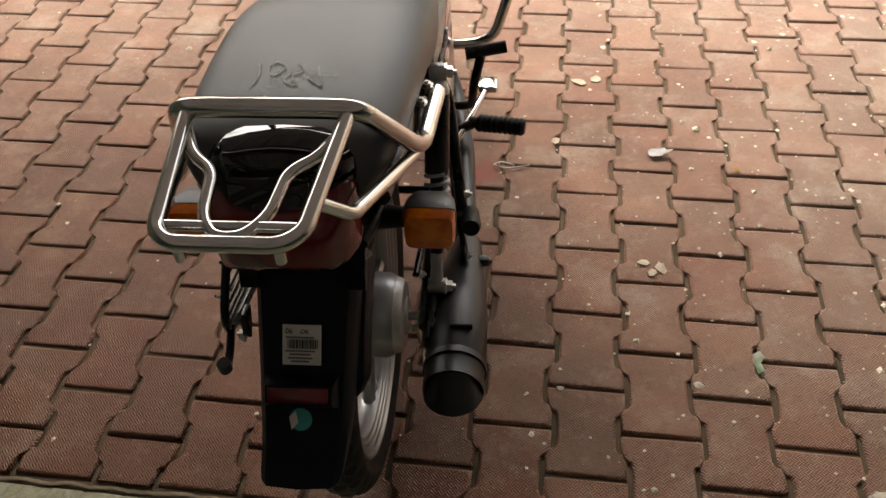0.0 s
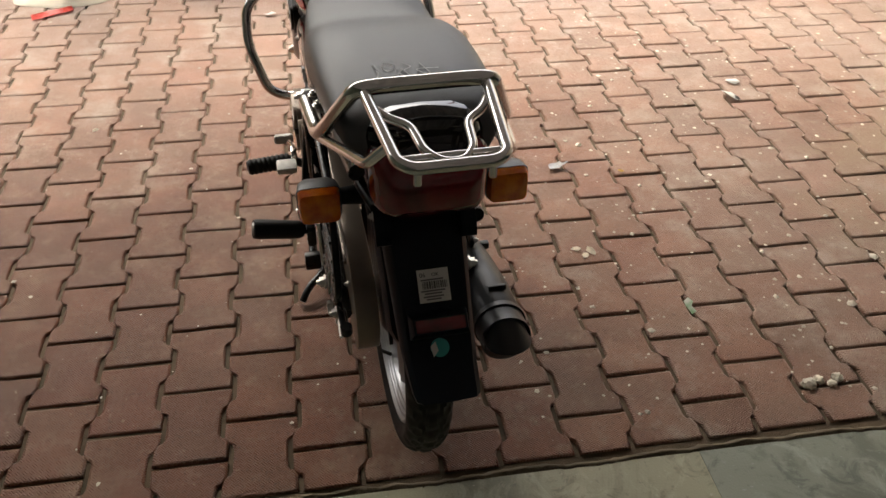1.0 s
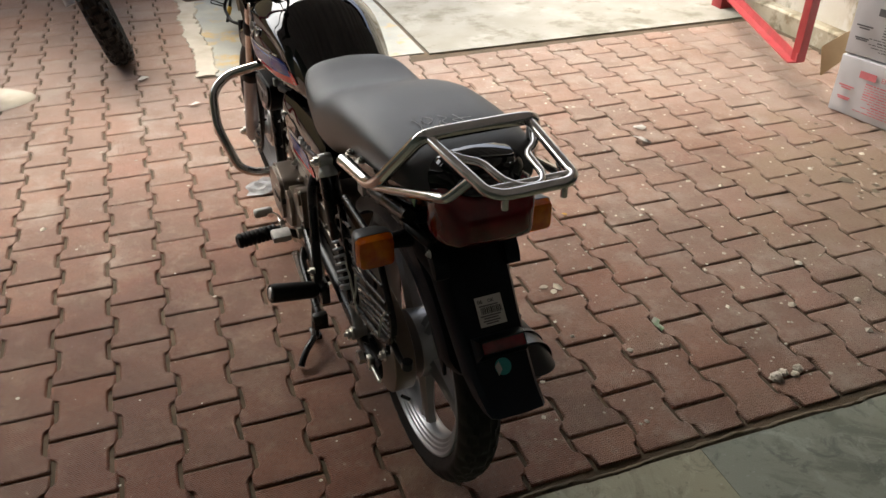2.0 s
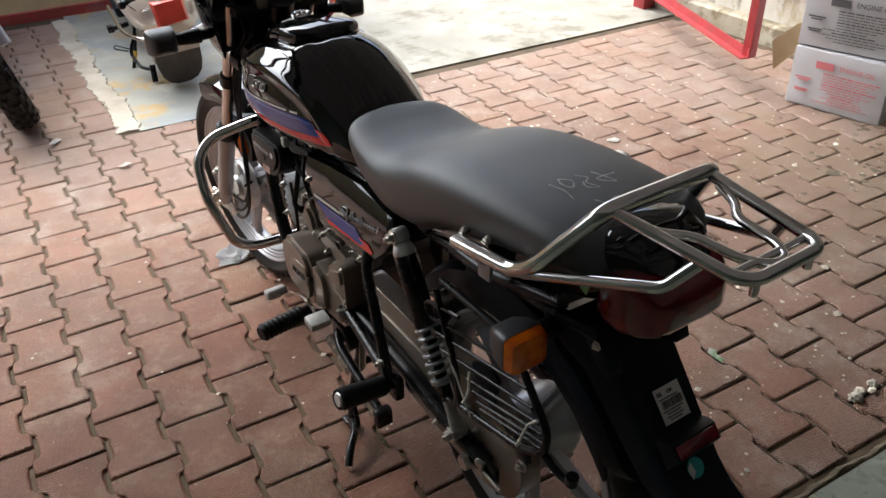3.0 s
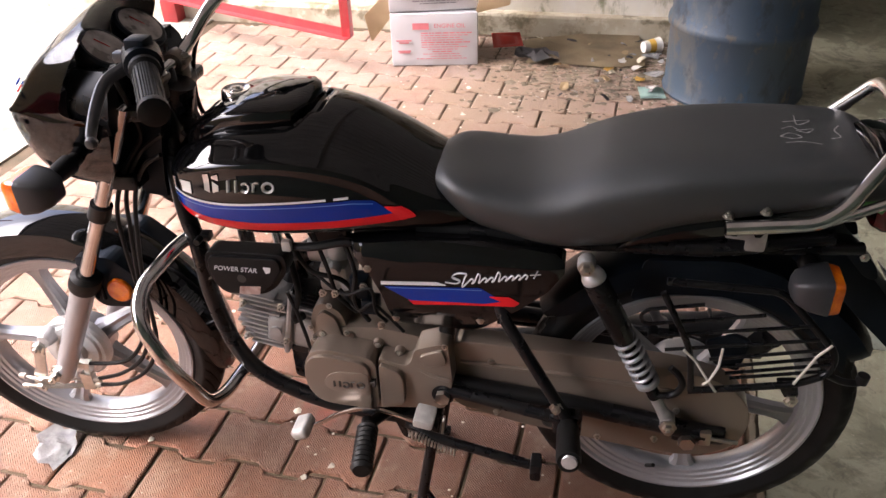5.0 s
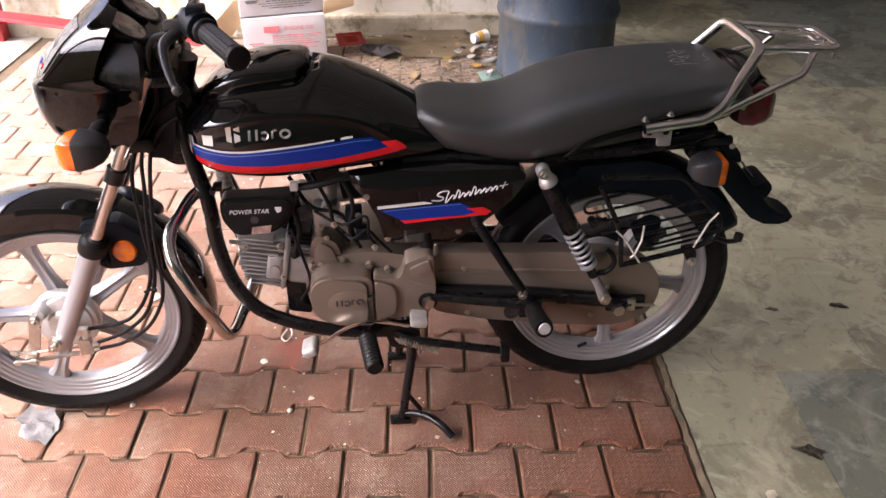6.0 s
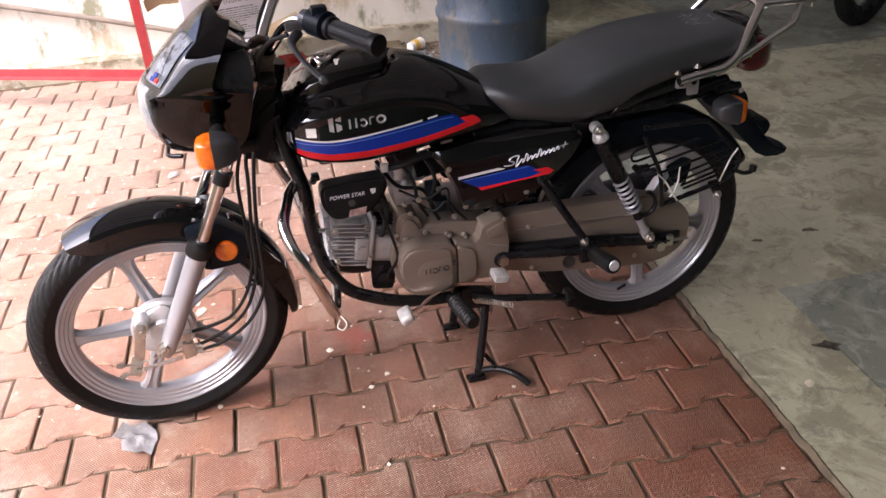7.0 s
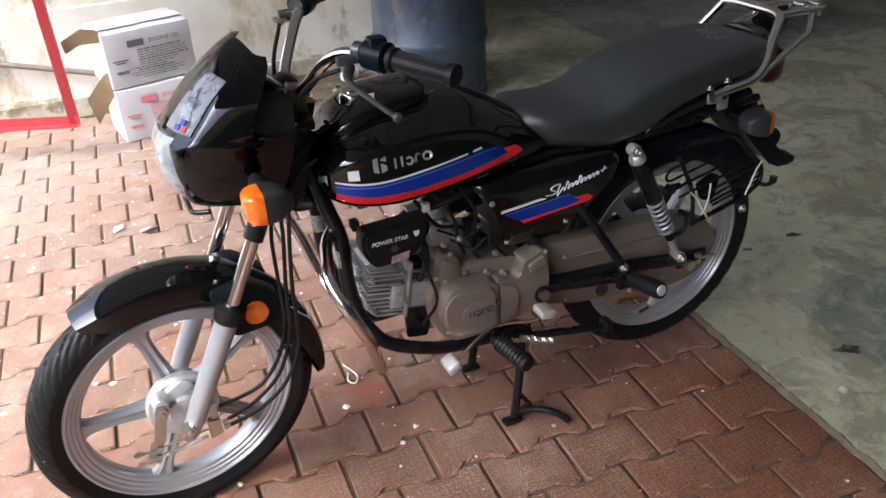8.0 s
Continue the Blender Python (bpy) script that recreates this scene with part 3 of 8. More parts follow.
structure("stained_slab", slab(-0.468, 0.565, FAR_Y + 0.03, 5.4, -0.20, -0.002), M_BLUE_SLAB, "blue-grey concrete slab stained with ochre paint", "concrete")
structure("far_apron", slab(-6, 0.58, 5.64, 9.6, -0.20, 0.0), M_APRON, "pale concrete beyond the yard wall", "concrete")


def rough_strip(x0, x1, y0, y1, z, n, wob, seed):
    """A low smear of cement with a ragged edge."""
    rings = []
    for i in range(n + 1):
        y = y0 + (y1 - y0) * i / n
        a, b = (x + wob * (1.6 * noise.noise(Vector((y * 6, seed + x, 0))) + 0.9 * noise.noise(Vector((y * 23, seed + x, 4))) + 0.5 * noise.noise(Vector((y * 80, seed + x, 9)))) for x in (x0, x1))
        h = z * (1 + 0.5 * noise.noise(Vector((y * 30, seed, 2))))
        rings.append([(a, y, -0.01), (a + 0.012, y, h * 0.7), ((a + b) / 2, y + 0.01, h), (b - 0.012, y, h * 0.7), (b, y, -0.01)])
    return loft(rings)


structure("cement_smear", rough_strip(-0.560, -0.450, 3.40, 5.3, 0.0045, 260, 0.022, 3), M_CEMENT, "rough pale cement smear along the slab edge", "cement")
structure("edge_mortar", moved(rough_strip(-0.017, 0.012, -6, 2.5, 0.0032, 900, 0.007, 5), pose(0, EDGE_Y, 0, 0, 0, -90)), M_EDGE, "broken earthy mortar line along the paving edge", "mortar")

wall_east = structure("wall_east", slab(WALL_X, WALL_X + 0.23, 0.45, 9.6, -0.2, 2.3), M_STAINED_WALL, "stained whitewashed boundary wall with damp marks", "wall")
part("plaster_course", slab(WALL_X - 0.022, WALL_X - 0.001, 0.5, 5.2, 0.08, 0.52, 0.006), M_STAINED_WALL, wall_east, "proud lower course of old plaster")
part("ledge", slab(WALL_X - 0.09, WALL_X - 0.001, 0.5, 3.9, -0.02, 0.10, 0.012), M_GRIMY, wall_east, "grimy plastered ledge at the wall foot")
wall_far = structure("wall_far", slab(-6, 0.58, 5.42, 5.62, -0.2, 2.2), M_YELLOW_WALL, "dull yellow painted yard wall", "wall")
part("painted_band", slab(-6, 0.58, 5.395, 5.417, -0.01, 0.055, 0.004), M_RED_BAND, wall_far, "dark red painted band at the foot")
structure("wall_back", slab(-6, WALL_X + 0.23, 9.6, 9.8, -0.2, 1.8), M_WHITEWASH, "whitewashed wall at the end of the yard", "wall")
structure("wall_side", slab(4.4, 4.6, -7, 0.45, -0.2, 2.5), M_DARK_WALL, "dark green painted workshop wall", "wall")
structure("wall_return", slab(WALL_X + 0.23, 4.4, 0.25, 0.45, -0.2, 2.5), M_DARK_WALL, "dark green workshop wall beside the opening", "wall")
structure("wall_rear", slab(-6.2, 4.6, -7.2, -7, -0.2, 2.5), M_DARK_WALL, "dark green rear wall of the workshop", "wall")
# unseen wall west of the yard, its height set to cut light
structure("wall_yard", slab(-6.2, -6, 0.7, 5.4, -0.2, 2.6), M_YELLOW_WALL, "unseen dull yellow wall added to cut light from the west", "wall")
# unseen wall, added to keep light off the west side and darken reflections
structure("wall_west", slab(-2.85, -2.65, -7, 2.5, -0.2, 2.5), M_DARK_WALL, "plain dark unseen wall added to shade the west side", "wall")


def corrugated(x0, x1, y0, y1, z, pitch, depth):
    bm = bmesh.new()
    n = int((x1 - x0) / pitch * 8)
    rows = []
    for y in (y0, y1):
        rows.append([bm.verts.new((x0 + (x1 - x0) * i / n, y, z + depth * math.sin(2 * math.pi * i / 8))) for i in range(n + 1)])
    for i in range(n):
        bm.faces.new((rows[0][i], rows[0][i + 1], rows[1][i + 1], rows[1][i]))
    bmesh.ops.solidify(bm, geom=bm.faces[:], thickness=0.004)
    return bm


ROOF_Y = 3.46
structure("ceiling", corrugated(-6.2, 4.6, -7.2, ROOF_Y, 2.5, 0.25, 0.02), M_ROOF, "brown corrugated sheet roof over the workshop front", "roof")
for y in (3.40, 1.3, -0.8, -2.6):
    structure("rafter", slab(-6.2, 4.6, y - 0.04, y + 0.04, 2.36, 2.475, 0.004), M_ROOF, "brown steel rafter under the roof sheet", "rafter")


# ---- motorcycle ----
HEAD = 93.5
bike = holder("motorcycle", pose(-0.289, 0.8605, 0, 0, 0, HEAD), "black commuter motorcycle with blue and red stripes on its centre stand", "motorcycle")
AXLE_R, AXLE_F = (0.0, 0.324), (1.232, 0.296)


def tyre(cx, cz, R, W, kind):
    """A tyre with its tread cut into it."""
    n, fine = (576, 48) if kind == "road" else (216, 24)
    prof = []
    for i in range(fine + 1):
        a = math.pi * (i / fine) * 1.18 - math.pi * 0.09
        prof.append((R - 0.034 + 0.034 * math.sin(a) * (1.0 if math.sin(a) > 0 else 0.6), -W / 2 * math.cos(a)))
    prof = [(0.228, -0.024)] + prof + [(0.228, 0.024)]
    bm = bmesh.new()
    rings = []
    for i in range(n):
        a = 2 * math.pi * i / n
        ring = []
        for j, (r, h) in enumerate(prof):
            s = h / (W / 2)
            if fine / 6 <= j <= fine * 0.92:
                if kind == "road":
                    # swept grooves, every second one running in to the crown
                    k = i + 26 * abs(s) ** 1.4 + (5 if s > 0 else 0)
                    ph = abs(k % 10 - 5)
                    start = 0.10 if int(k // 10) % 2 else 0.34
                    cut = 0.0052 * max(0.0, min(1.0, (2.1 - ph) / 0.9)) * max(0.0, min(1.0, (abs(s) - start) / 0.06))
                elif kind == "block":
                    ph = (i + (3 if int(abs(s) * 4) % 2 else 0)) % 6
                    cut = 0.0035 if ph < 1.5 or abs(abs(s) - 0.32) < 0.05 else 0.0
                else:
                    ph = (i + (4 if int(abs(s) * 3.3) % 2 else 0)) % 8
                    cut = 0.010 if ph < 2.6 or abs(abs(s) - 0.36) < 0.07 else 0.0
                r = r - cut
            ring.append(bm.verts.new((cx + r * math.cos(a), h, cz + r * math.sin(a))))
        rings.append(ring)
    k = len(prof)
    for i in range(n):
        p, q = rings[i], rings[(i + 1) % n]
        for j in range(k):
            e = (j + 1) % k
            bm.faces.new((p[j], p[e], q[e], q[j]))
    return bm


def rim(cx, cz):
    half = [(0.2385, 0.030), (0.2365, 0.033), (0.2325, 0.033), (0.228, 0.0275), (0.2215, 0.0265), (0.2195, 0.0235), (0.213, 0.0225), (0.2105, 0.019), (0.204, 0.018), (0.1995, 0.012)]
    return lathe(half + [(r, -h) for r, h in reversed(half)], (cx, 0, cz), n=96, closed=True)


def spoke(cx, cz, deg):
    """One broad cast spoke, ribbed, flaring at hub and rim."""
    rings = []
    for r, w, t in ((0.045, 0.024, 0.021), (0.07, 0.0185, 0.018), (0.11, 0.0155, 0.0145), (0.16, 0.014, 0.012), (0.185, 0.0165, 0.012), (0.2015, 0.027, 0.0125)):
        ring = [(r, -t, -w * 0.55), (r, -t * 0.55, -w), (r, t * 0.55, -w), (r, t, -w * 0.55), (r, t * 0.72, 0), (r, t, w * 0.55), (r, t * 0.55, w), (r, -t * 0.55, w), (r, -t, w * 0.55), (r, -t * 0.72, 0)]
        rings.append(ring)
    a = radians(deg)
    m = Matrix.Translation((cx, 0, cz)) @ Matrix.Rotation(-a, 4, "Y")
    return moved(loft(rings), m)


def wheel(name, c, phase, kind, parent, R=0.297, W=0.082):
    w = part(name, lathe([(0.0, -0.032), (0.05, -0.032), (0.056, -0.026), (0.056, 0.026), (0.05, 0.032), (0.0, 0.032)], (c[0], 0, c[1])), M_SILVER, parent, "five-spoke silver alloy wheel")
    part("tyre", tyre(c[0], c[1], R, W, kind), M_RUBBER, w, "black tubeless tyre", smooth=24)
    part("rim", rim(*c), M_SILVER, w, "silver alloy rim")
    for i in range(5):
        part("spoke", spoke(c[0], c[1], phase + 72 * i), M_SILVER, w)
    return w


def bolt(p, axis, r=0.007, h=0.006, parent=None, mat=None, name="bolt"):
    prof = [(0.0, 0.0), (r * 1.5, 0.0), (r * 1.5, h * 0.25), (r, h * 0.3), (r, h), (r * 0.5, h), (r * 0.45, h * 1.5), (0, h * 1.5)]
    if axis == "-y":
        prof = [(a, -b) for a, b in prof]
    return part(name, lathe(prof, p, "y" if "y" in axis else axis, n=6 if r > 0.004 else 8), mat or M_ZINC, parent, smooth=20)


# front wheel and brake
fw_ = wheel("front_wheel", AXLE_F, 76, "road", bike)
DIRV = Vector((AXLE_F[0] - 0.918, 0, AXLE_F[1] - 0.90)).normalized()
HUB_F = Matrix.Translation((AXLE_F[0], 0, AXLE_F[1]))
STEER = HUB_F @ Matrix.Rotation(radians(7.5), 4, -DIRV) @ HUB_F.inverted()
for ob in [fw_] + list(fw_.children):
    ob.data.transform(STEER)
part("brake_drum", lathe([(0.0, 0.018), (0.066, 0.018), (0.073, 0.024), (0.074, 0.040), (0.068, 0.046), (0.060, 0.046), (0.057, 0.051), (0.034, 0.054), (0.03, 0.066), (0.0, 0.066)], (AXLE_F[0], 0, AXLE_F[1] + 0.008), n=48), M_CAST, fw_, "silver front brake drum cover")
part("cam_boss", merge(lathe([(0.0, 0.048), (0.02, 0.048), (0.018, 0.066), (0.013, 0.078), (0.0, 0.078)], (1.273, 0, 0.343), n=24), plate(soft_outline([(1.262, 0.352), (1.222, 0.376), (1.20, 0.36), (1.24, 0.31)], 0.01), 0.048, 0.056, 0.003)), M_CAST, fw_)
bolt((1.273, 0.092, 0.343), "y", 0.011, 0.012, fw_)
part("brake_arm", merge(plate(soft_outline([(1.289, 0.340), (1.262, 0.348), (1.266, 0.328), (1.283, 0.262), (1.306, 0.266)], 0.006), 0.086, 0.091, 0.001), plate(soft_outline([(1.283, 0.268), (1.311, 0.272), (1.328, 0.222), (1.303, 0.210)], 0.004), 0.082, 0.0875, 0.001)), M_ZINC, fw_, "bright zinc brake arm")
for a, b in (((1.348, 0.257), (1.290, 0.250)), ((1.348, 0.228), (1.296, 0.232))):
    part("adjuster_stud", merge(rod((a[0], 0.093, a[1]), (b[0], 0.093, b[1]), 0.0032, k=8), rod((a[0] - 0.004, 0.093, a[1]), (a[0] - 0.016, 0.093, a[1] - 0.001), 0.0068, k=6), rod((b[0] + 0.012, 0.093, b[1] + 0.001), (b[0] + 0.002, 0.093, b[1]), 0.0072, k=10)), M_ZINC, fw_)
part("brake_spring", tube_into(bmesh.new(), [(1.293 - 0.092 * i / 150, 0.093 + 0.0046 * math.cos(i * 0.9), 0.234 + 0.013 * i / 150 + 0.0046 * math.sin(i * 0.9)) for i in range(151)], 0.0014, 6), M_ZINC, fw_)
part("brake_wire", rod((1.290, 0.093, 0.256), (1.185, 0.093, 0.265), 0.0022, k=8), M_ZINC, fw_)
part("cable_bracket", merge(plate(soft_outline([(1.208, 0.308), (1.170, 0.311), (1.174, 0.283), (1.186, 0.279), (1.186, 0.296), (1.206, 0.296)], 0.003), 0.078, 0.094, 0.001), plate(soft_outline([(1.196, 0.286), (1.170, 0.284), (1.168, 0.248), (1.196, 0.242)], 0.003), 0.084, 0.099, 0.002)), M_ZINC, fw_, "bright cable bracket on the brake plate")
for z in (0.272, 0.258):
    part("cable_nut", rod((1.166, 0.095, z), (1.152, 0.096, z + 0.002), 0.0058, k=8), M_ZINC, fw_)
bolt((AXLE_F[0], 0.108, AXLE_F[1]), "y", 0.012, 0.016, fw_, name="axle_nut")

# fork
fork = part("front_fork", merge(block((0.985, 0, 0.745), (0.08, 0.20, 0.03), 0.01), block((0.925, 0, 0.873), (0.075, 0.21, 0.022), 0.008), rod((0.955, 0, 0.745), (0.895, 0, 0.875), 0.028)), M_BLACK_SATIN, bike, "black fork yokes")
LEG = Vector((0.49, 0, -1)).normalized()
for s in (1, -1):
    v = 0.099 * s
    foot = Vector((AXLE_F[0] - 0.005, v, AXLE_F[1] - 0.012))
    part("stanchion", rod(foot - LEG * 0.672, foot - LEG * 0.20, 0.0138, k=20), M_CHROME, fork, "chromed fork tube")
    sl = bmesh.new()
    tube_into(sl, [foot + LEG * 0.018, foot + LEG * 0.004, foot - LEG * 0.05, foot - LEG * 0.24, foot - LEG * 0.262], [0.014, 0.019, 0.0205, 0.0225, 0.0235], 20)
    part("slider", sl, M_SILVER, fork, "silver fork slider")
    part("dust_seal", tube_into(bmesh.new(), [foot - LEG * 0.255, foot - LEG * 0.262, foot - LEG * 0.285, foot - LEG * 0.292], [0.0265, 0.029, 0.0285, 0.02], 20), M_RUBBER, fork)
    part("fork_clamp", tube_into(bmesh.new(), [foot - LEG * 0.435, foot - LEG * 0.465], 0.0195, 16), M_BLACK_SATIN, fork)
    bolt((foot.x + 0.012, v + 0.018 * s, foot.z + 0.004), "y" if s > 0 else "-y", 0.009, 0.012, fork)


def arc_guard(c, r0, a0, a1, half, drop, thick, n=40, crown=0.012, flare=None, tail=0.0):
    """A mudguard bent round a wheel; angles in degrees from ahead, over the top."""
    rings = []
    for i in range(n + 1):
        t = i / n
        a = radians(a0 + (a1 - a0) * t)
        hw = half * (1 - 0.25 * max(0, (0.08 - t) / 0.08) ** 2 - 0.3 * max(0, (t - 0.94) / 0.06) ** 2)
        d = drop * (1 - 0.75 * max(0, (0.1 - t) / 0.1) ** 1.5 - tail * max(0, (t - 0.8) / 0.2) ** 1.3)
        rad = r0 + (flare(t) if flare else 0)
        out_side = [(-hw, -d), (-hw, -0.012), (-hw * 0.93, crown * 0.1), (-hw * 0.6, crown * 0.75), (0, crown), (hw * 0.6, crown * 0.75), (hw * 0.93, crown * 0.1), (hw, -0.012), (hw, -d)]
        inn = [(y * (hw - thick) / hw, z - thick * 0.9 if abs(y) < hw * 0.99 else z) for y, z in reversed(out_side)]
        rings.append([(c[0] + (rad + z) * math.cos(a), y, c[1] + (rad + z) * math.sin(a)) for y, z in out_side + inn])
    return loft(rings)


ff = part("front_fender", moved(arc_guard(AXLE_F, 0.310, 61, 189, 0.056, 0.046, 0.003, tail=0.85), STEER), M_BLACK_GLOSS, bike, "glossy black front mudguard")
for s in (1, -1):
    part("fender_stay", merge(plate(soft_outline([(1.135, 0.568), (1.122, 0.478), (1.10, 0.455), (1.02, 0.462), (1.0, 0.52), (1.06, 0.572)], 0.014), 0.034 * s, 0.078 * s, 0.004), *[rod((1.108 - 0.016 * i, 0.079 * s, 0.475), (1.114 - 0.02 * i, 0.079 * s, 0.545), 0.004, k=8) for i in range(2)]), M_BLACK_PLASTIC, ff)
    rf = part("reflector", lathe([(0.0, 0.0), (0.025, 0.0), (0.025, 0.006 * s), (0.022, 0.009 * s), (0, 0.010 * s)], (1.054, 0.078 * s, 0.501), n=28), M_AMBER, ff, "round amber side reflector")

# rear wheel, mudguards
rw = wheel("rear_wheel", AXLE_R, 119, "block", bike)
part("rear_hub", lathe([(0.0, -0.075), (0.035, -0.075), (0.066, -0.062), (0.072, -0.05), (0.072, 0.03), (0.05, 0.045), (0.0, 0.045)], (0, 0, AXLE_R[1]), n=40), M_SILVER, rw, "silver rear hub with brake plate")
part("rear_axle", merge(rod((0, 0.135, AXLE_R[1]), (0, -0.15, AXLE_R[1]), 0.008), rod((0, 0.13, AXLE_R[1]), (0, 0.145, AXLE_R[1]), 0.014, k=6), rod((0, -0.125, AXLE_R[1]), (0, -0.142, AXLE_R[1]), 0.014, k=6)), M_ZINC, rw)
part("rear_brake_plate", lathe([(0.0, -0.082), (0.03, -0.082), (0.034, -0.078), (0.058, -0.076), (0.063, -0.070), (0.066, -0.058), (0.0, -0.058)], (0, 0, AXLE_R[1]), n=40), M_CAST, rw, "cast rear brake plate")
part("rear_brake_arm", plate(soft_outline([(0.012, 0.275), (0.03, 0.28), (0.045, 0.215), (0.03, 0.20)], 0.006), -0.096, -0.090, 0.0015), M_ZINC, rw)
part("rear_brake_rod", merge(rod((0.0, -0.098, 0.208), (0.46, -0.118, 0.30), 0.0035), rod((0.02, -0.098, 0.212), (0.05, -0.0985, 0.218), 0.008), rod((-0.012, -0.098, 0.205), (0.0, -0.098, 0.208), 0.007)), M_ZINC, bike, "bright brake rod to the rear drum")
part("brake_rod_spring", tube_into(bmesh.new(), [(0.05 + 0.07 * i / 80, -0.0985 + 0.006 * math.cos(i), 0.218 + 0.014 * i / 80 + 0.006 * math.sin(i)) for i in range(81)], 0.0014, 6), M_ZINC, bike)
part("torque_arm", tube([(0.05, -0.092, 0.37), (0.2, -0.10, 0.36), (0.36, -0.108, 0.355)], 0.006), M_BLACK_SATIN, bike)
part("silencer_stay", merge(tube([(0.205, -0.155, 0.36), (0.15, -0.168, 0.35), (0.12, -0.17, 0.335)], 0.007), block((0.12, -0.168, 0.345), (0.03, 0.008, 0.03), 0.003)), M_BLACK_SATIN, bike)
for q in ((0.12, -0.174, 0.348), (0.05, -0.10, 0.372), (0.0, -0.085, 0.29)):
    bolt(q, "-y", 0.006, 0.007, bike)
part("valve_stem", rod((0.045, 0.02, 0.125), (0.035, 0.04, 0.15), 0.004), M_RUBBER, rw)
part("rear_mudguard", arc_guard(AXLE_R, 0.318, 35, 152, 0.066, 0.03, 0.003), M_BLACK_PLASTIC, bike, "black plastic rear mudguard")

# plate carrier behind the wheel
carrier = bmesh.new()
rings = []
for u, w, hw, e in ((-0.15, 0.705, 0.080, 0.05), (-0.195, 0.678, 0.078, 0.055), (-0.225, 0.648, 0.062, 0.055), (-0.285, 0.578, 0.058, 0.050), (-0.335, 0.52, 0.055, 0.044), (-0.365, 0.497, 0.052, 0.036), (-0.392, 0.486, 0.050, 0.022), (-0.404, 0.483, 0.047, 0.008)):
    nx, nz = 0.75, 0.66
    rings.append([(u + nx * e, hw, w - nz * 0 - e * 0.5), (u + 0.004, hw, w), (u - 0.006, hw - 0.008, w + 0.004), (u - 0.010, 0, w + 0.006), (u - 0.006, -hw + 0.008, w + 0.004), (u + 0.004, -hw, w), (u + nx * e, -hw, w - e * 0.5), (u + nx * e * 0.4 + 0.008, 0, w - e * 0.2 - 0.006)])
rings_into(carrier, rings)
pc = part("plate_carrier", carrier, M_BLACK_PLASTIC, bike, "long black plastic number plate carrier")


def on_carrier(u, w, lift=0.0):
    """Axes of the carrier's outer face: x to the machine's right, y up along the face, z out of it."""
    up = Vector((0.06, 0, 0.0715)).normalized()
    out_ = Vector((-up.z, 0, up.x))
    m = Matrix((Vector((0, -1, 0)), up, out_)).transposed().to_4x4()
    return Matrix.Translation(Vector((u, 0, w)) + out_ * lift) @ m


for s in (1, -1):
    part("carrier_wing", plate(soft_outline([(-0.165, 0.715), (-0.200, 0.712), (-0.236, 0.672), (-0.243, 0.648), (-0.225, 0.650)], 0.010, 3), 0.052 * s, 0.076 * s, 0.006, 3), M_BLACK_PLASTIC, pc)
    bolt((-0.215, 0.076 * s, 0.688), "y" if s > 0 else "-y", 0.005, 0.005, pc)
lab = part("paper_label", moved(block((0, 0, 0), (0.047, 0.049, 0.0012), 0.0004, 1), on_carrier(-0.277, 0.595, 0.0135)), M_PAPER, pc, "white printed barcode label")
lettering("label_number", "06", 0.009, on_carrier(-0.277, 0.595, 0.0145) @ Matrix.Translation((-0.02, 0.0135, 0)), M_INK, lab)
lettering("label_mark", "OK", 0.0075, on_carrier(-0.277, 0.595, 0.0145) @ Matrix.Translation((-0.002, 0.0135, 0)), M_INK, lab)
rnd = random.Random(4)
bars = bmesh.new()
x = -0.017
while x < 0.02:
    w = rnd.choice((0.0006, 0.0011, 0.0016))
    q = block((x, 0.001, 0.0012), (w, 0.011, 0.0004), 0)
    me_ = bpy.data.meshes.new("tmp")
    q.to_mesh(me_)
    q.free()
    bars.from_mesh(me_)
    x += w + rnd.choice((0.0006, 0.001))
part("barcode", moved(bars, on_carrier(-0.277, 0.595, 0.0135)), M_INK, lab)
for yy, ww in ((0.009, 0.034), (-0.0075, 0.036), (-0.0115, 0.026), (-0.016, 0.03), (-0.020, 0.022)):
    part("print_line", moved(block((-0.002, yy, 0.0011), (ww, 0.0022, 0.0004), 0), on_carrier(-0.277, 0.595, 0.0135)), M_INK_GREY, lab)
part("reflector_housing", moved(loft([[(x, y, z) for x, y in ((-w, -h), (w, -h), (w, h), (-w, h))] for w, h, z in ((0.044, 0.020, -0.004), (0.043, 0.017, 0.010), (0.041, 0.012, 0.020), (0.040, 0.011, 0.022))]), on_carrier(-0.313, 0.551, 0.010)), M_BLACK_PLASTIC, pc, "black housing of the reflector")
part("rear_reflector", moved(block((0, 0, 0.004), (0.074, 0.019, 0.006), 0.002), on_carrier(-0.313, 0.551, 0.028)), M_RED_LENS, pc, "dark red rear reflector bar")
part("round_sticker", moved(lathe([(0.0, 0.0), (0.014, 0.0), (0.014, 0.0012), (0.0, 0.0014)], (0, 0, 0), "z", 28), on_carrier(-0.334, 0.5225, 0.0125) @ Matrix.Translation((-0.002, 0, 0))), M_TEAL, pc, "torn teal round sticker")
part("sticker_tear", moved(plate([(-0.011, -0.013), (-0.003, -0.004), (-0.006, 0.010), (-0.014, 0.003)], 0, 0.0004, 0), on_carrier(-0.334, 0.5225, 0.0142) @ Matrix.Translation((-0.002, 0, 0)) @ Matrix.Rotation(radians(-90), 4, "X")), M_PAPER, pc)

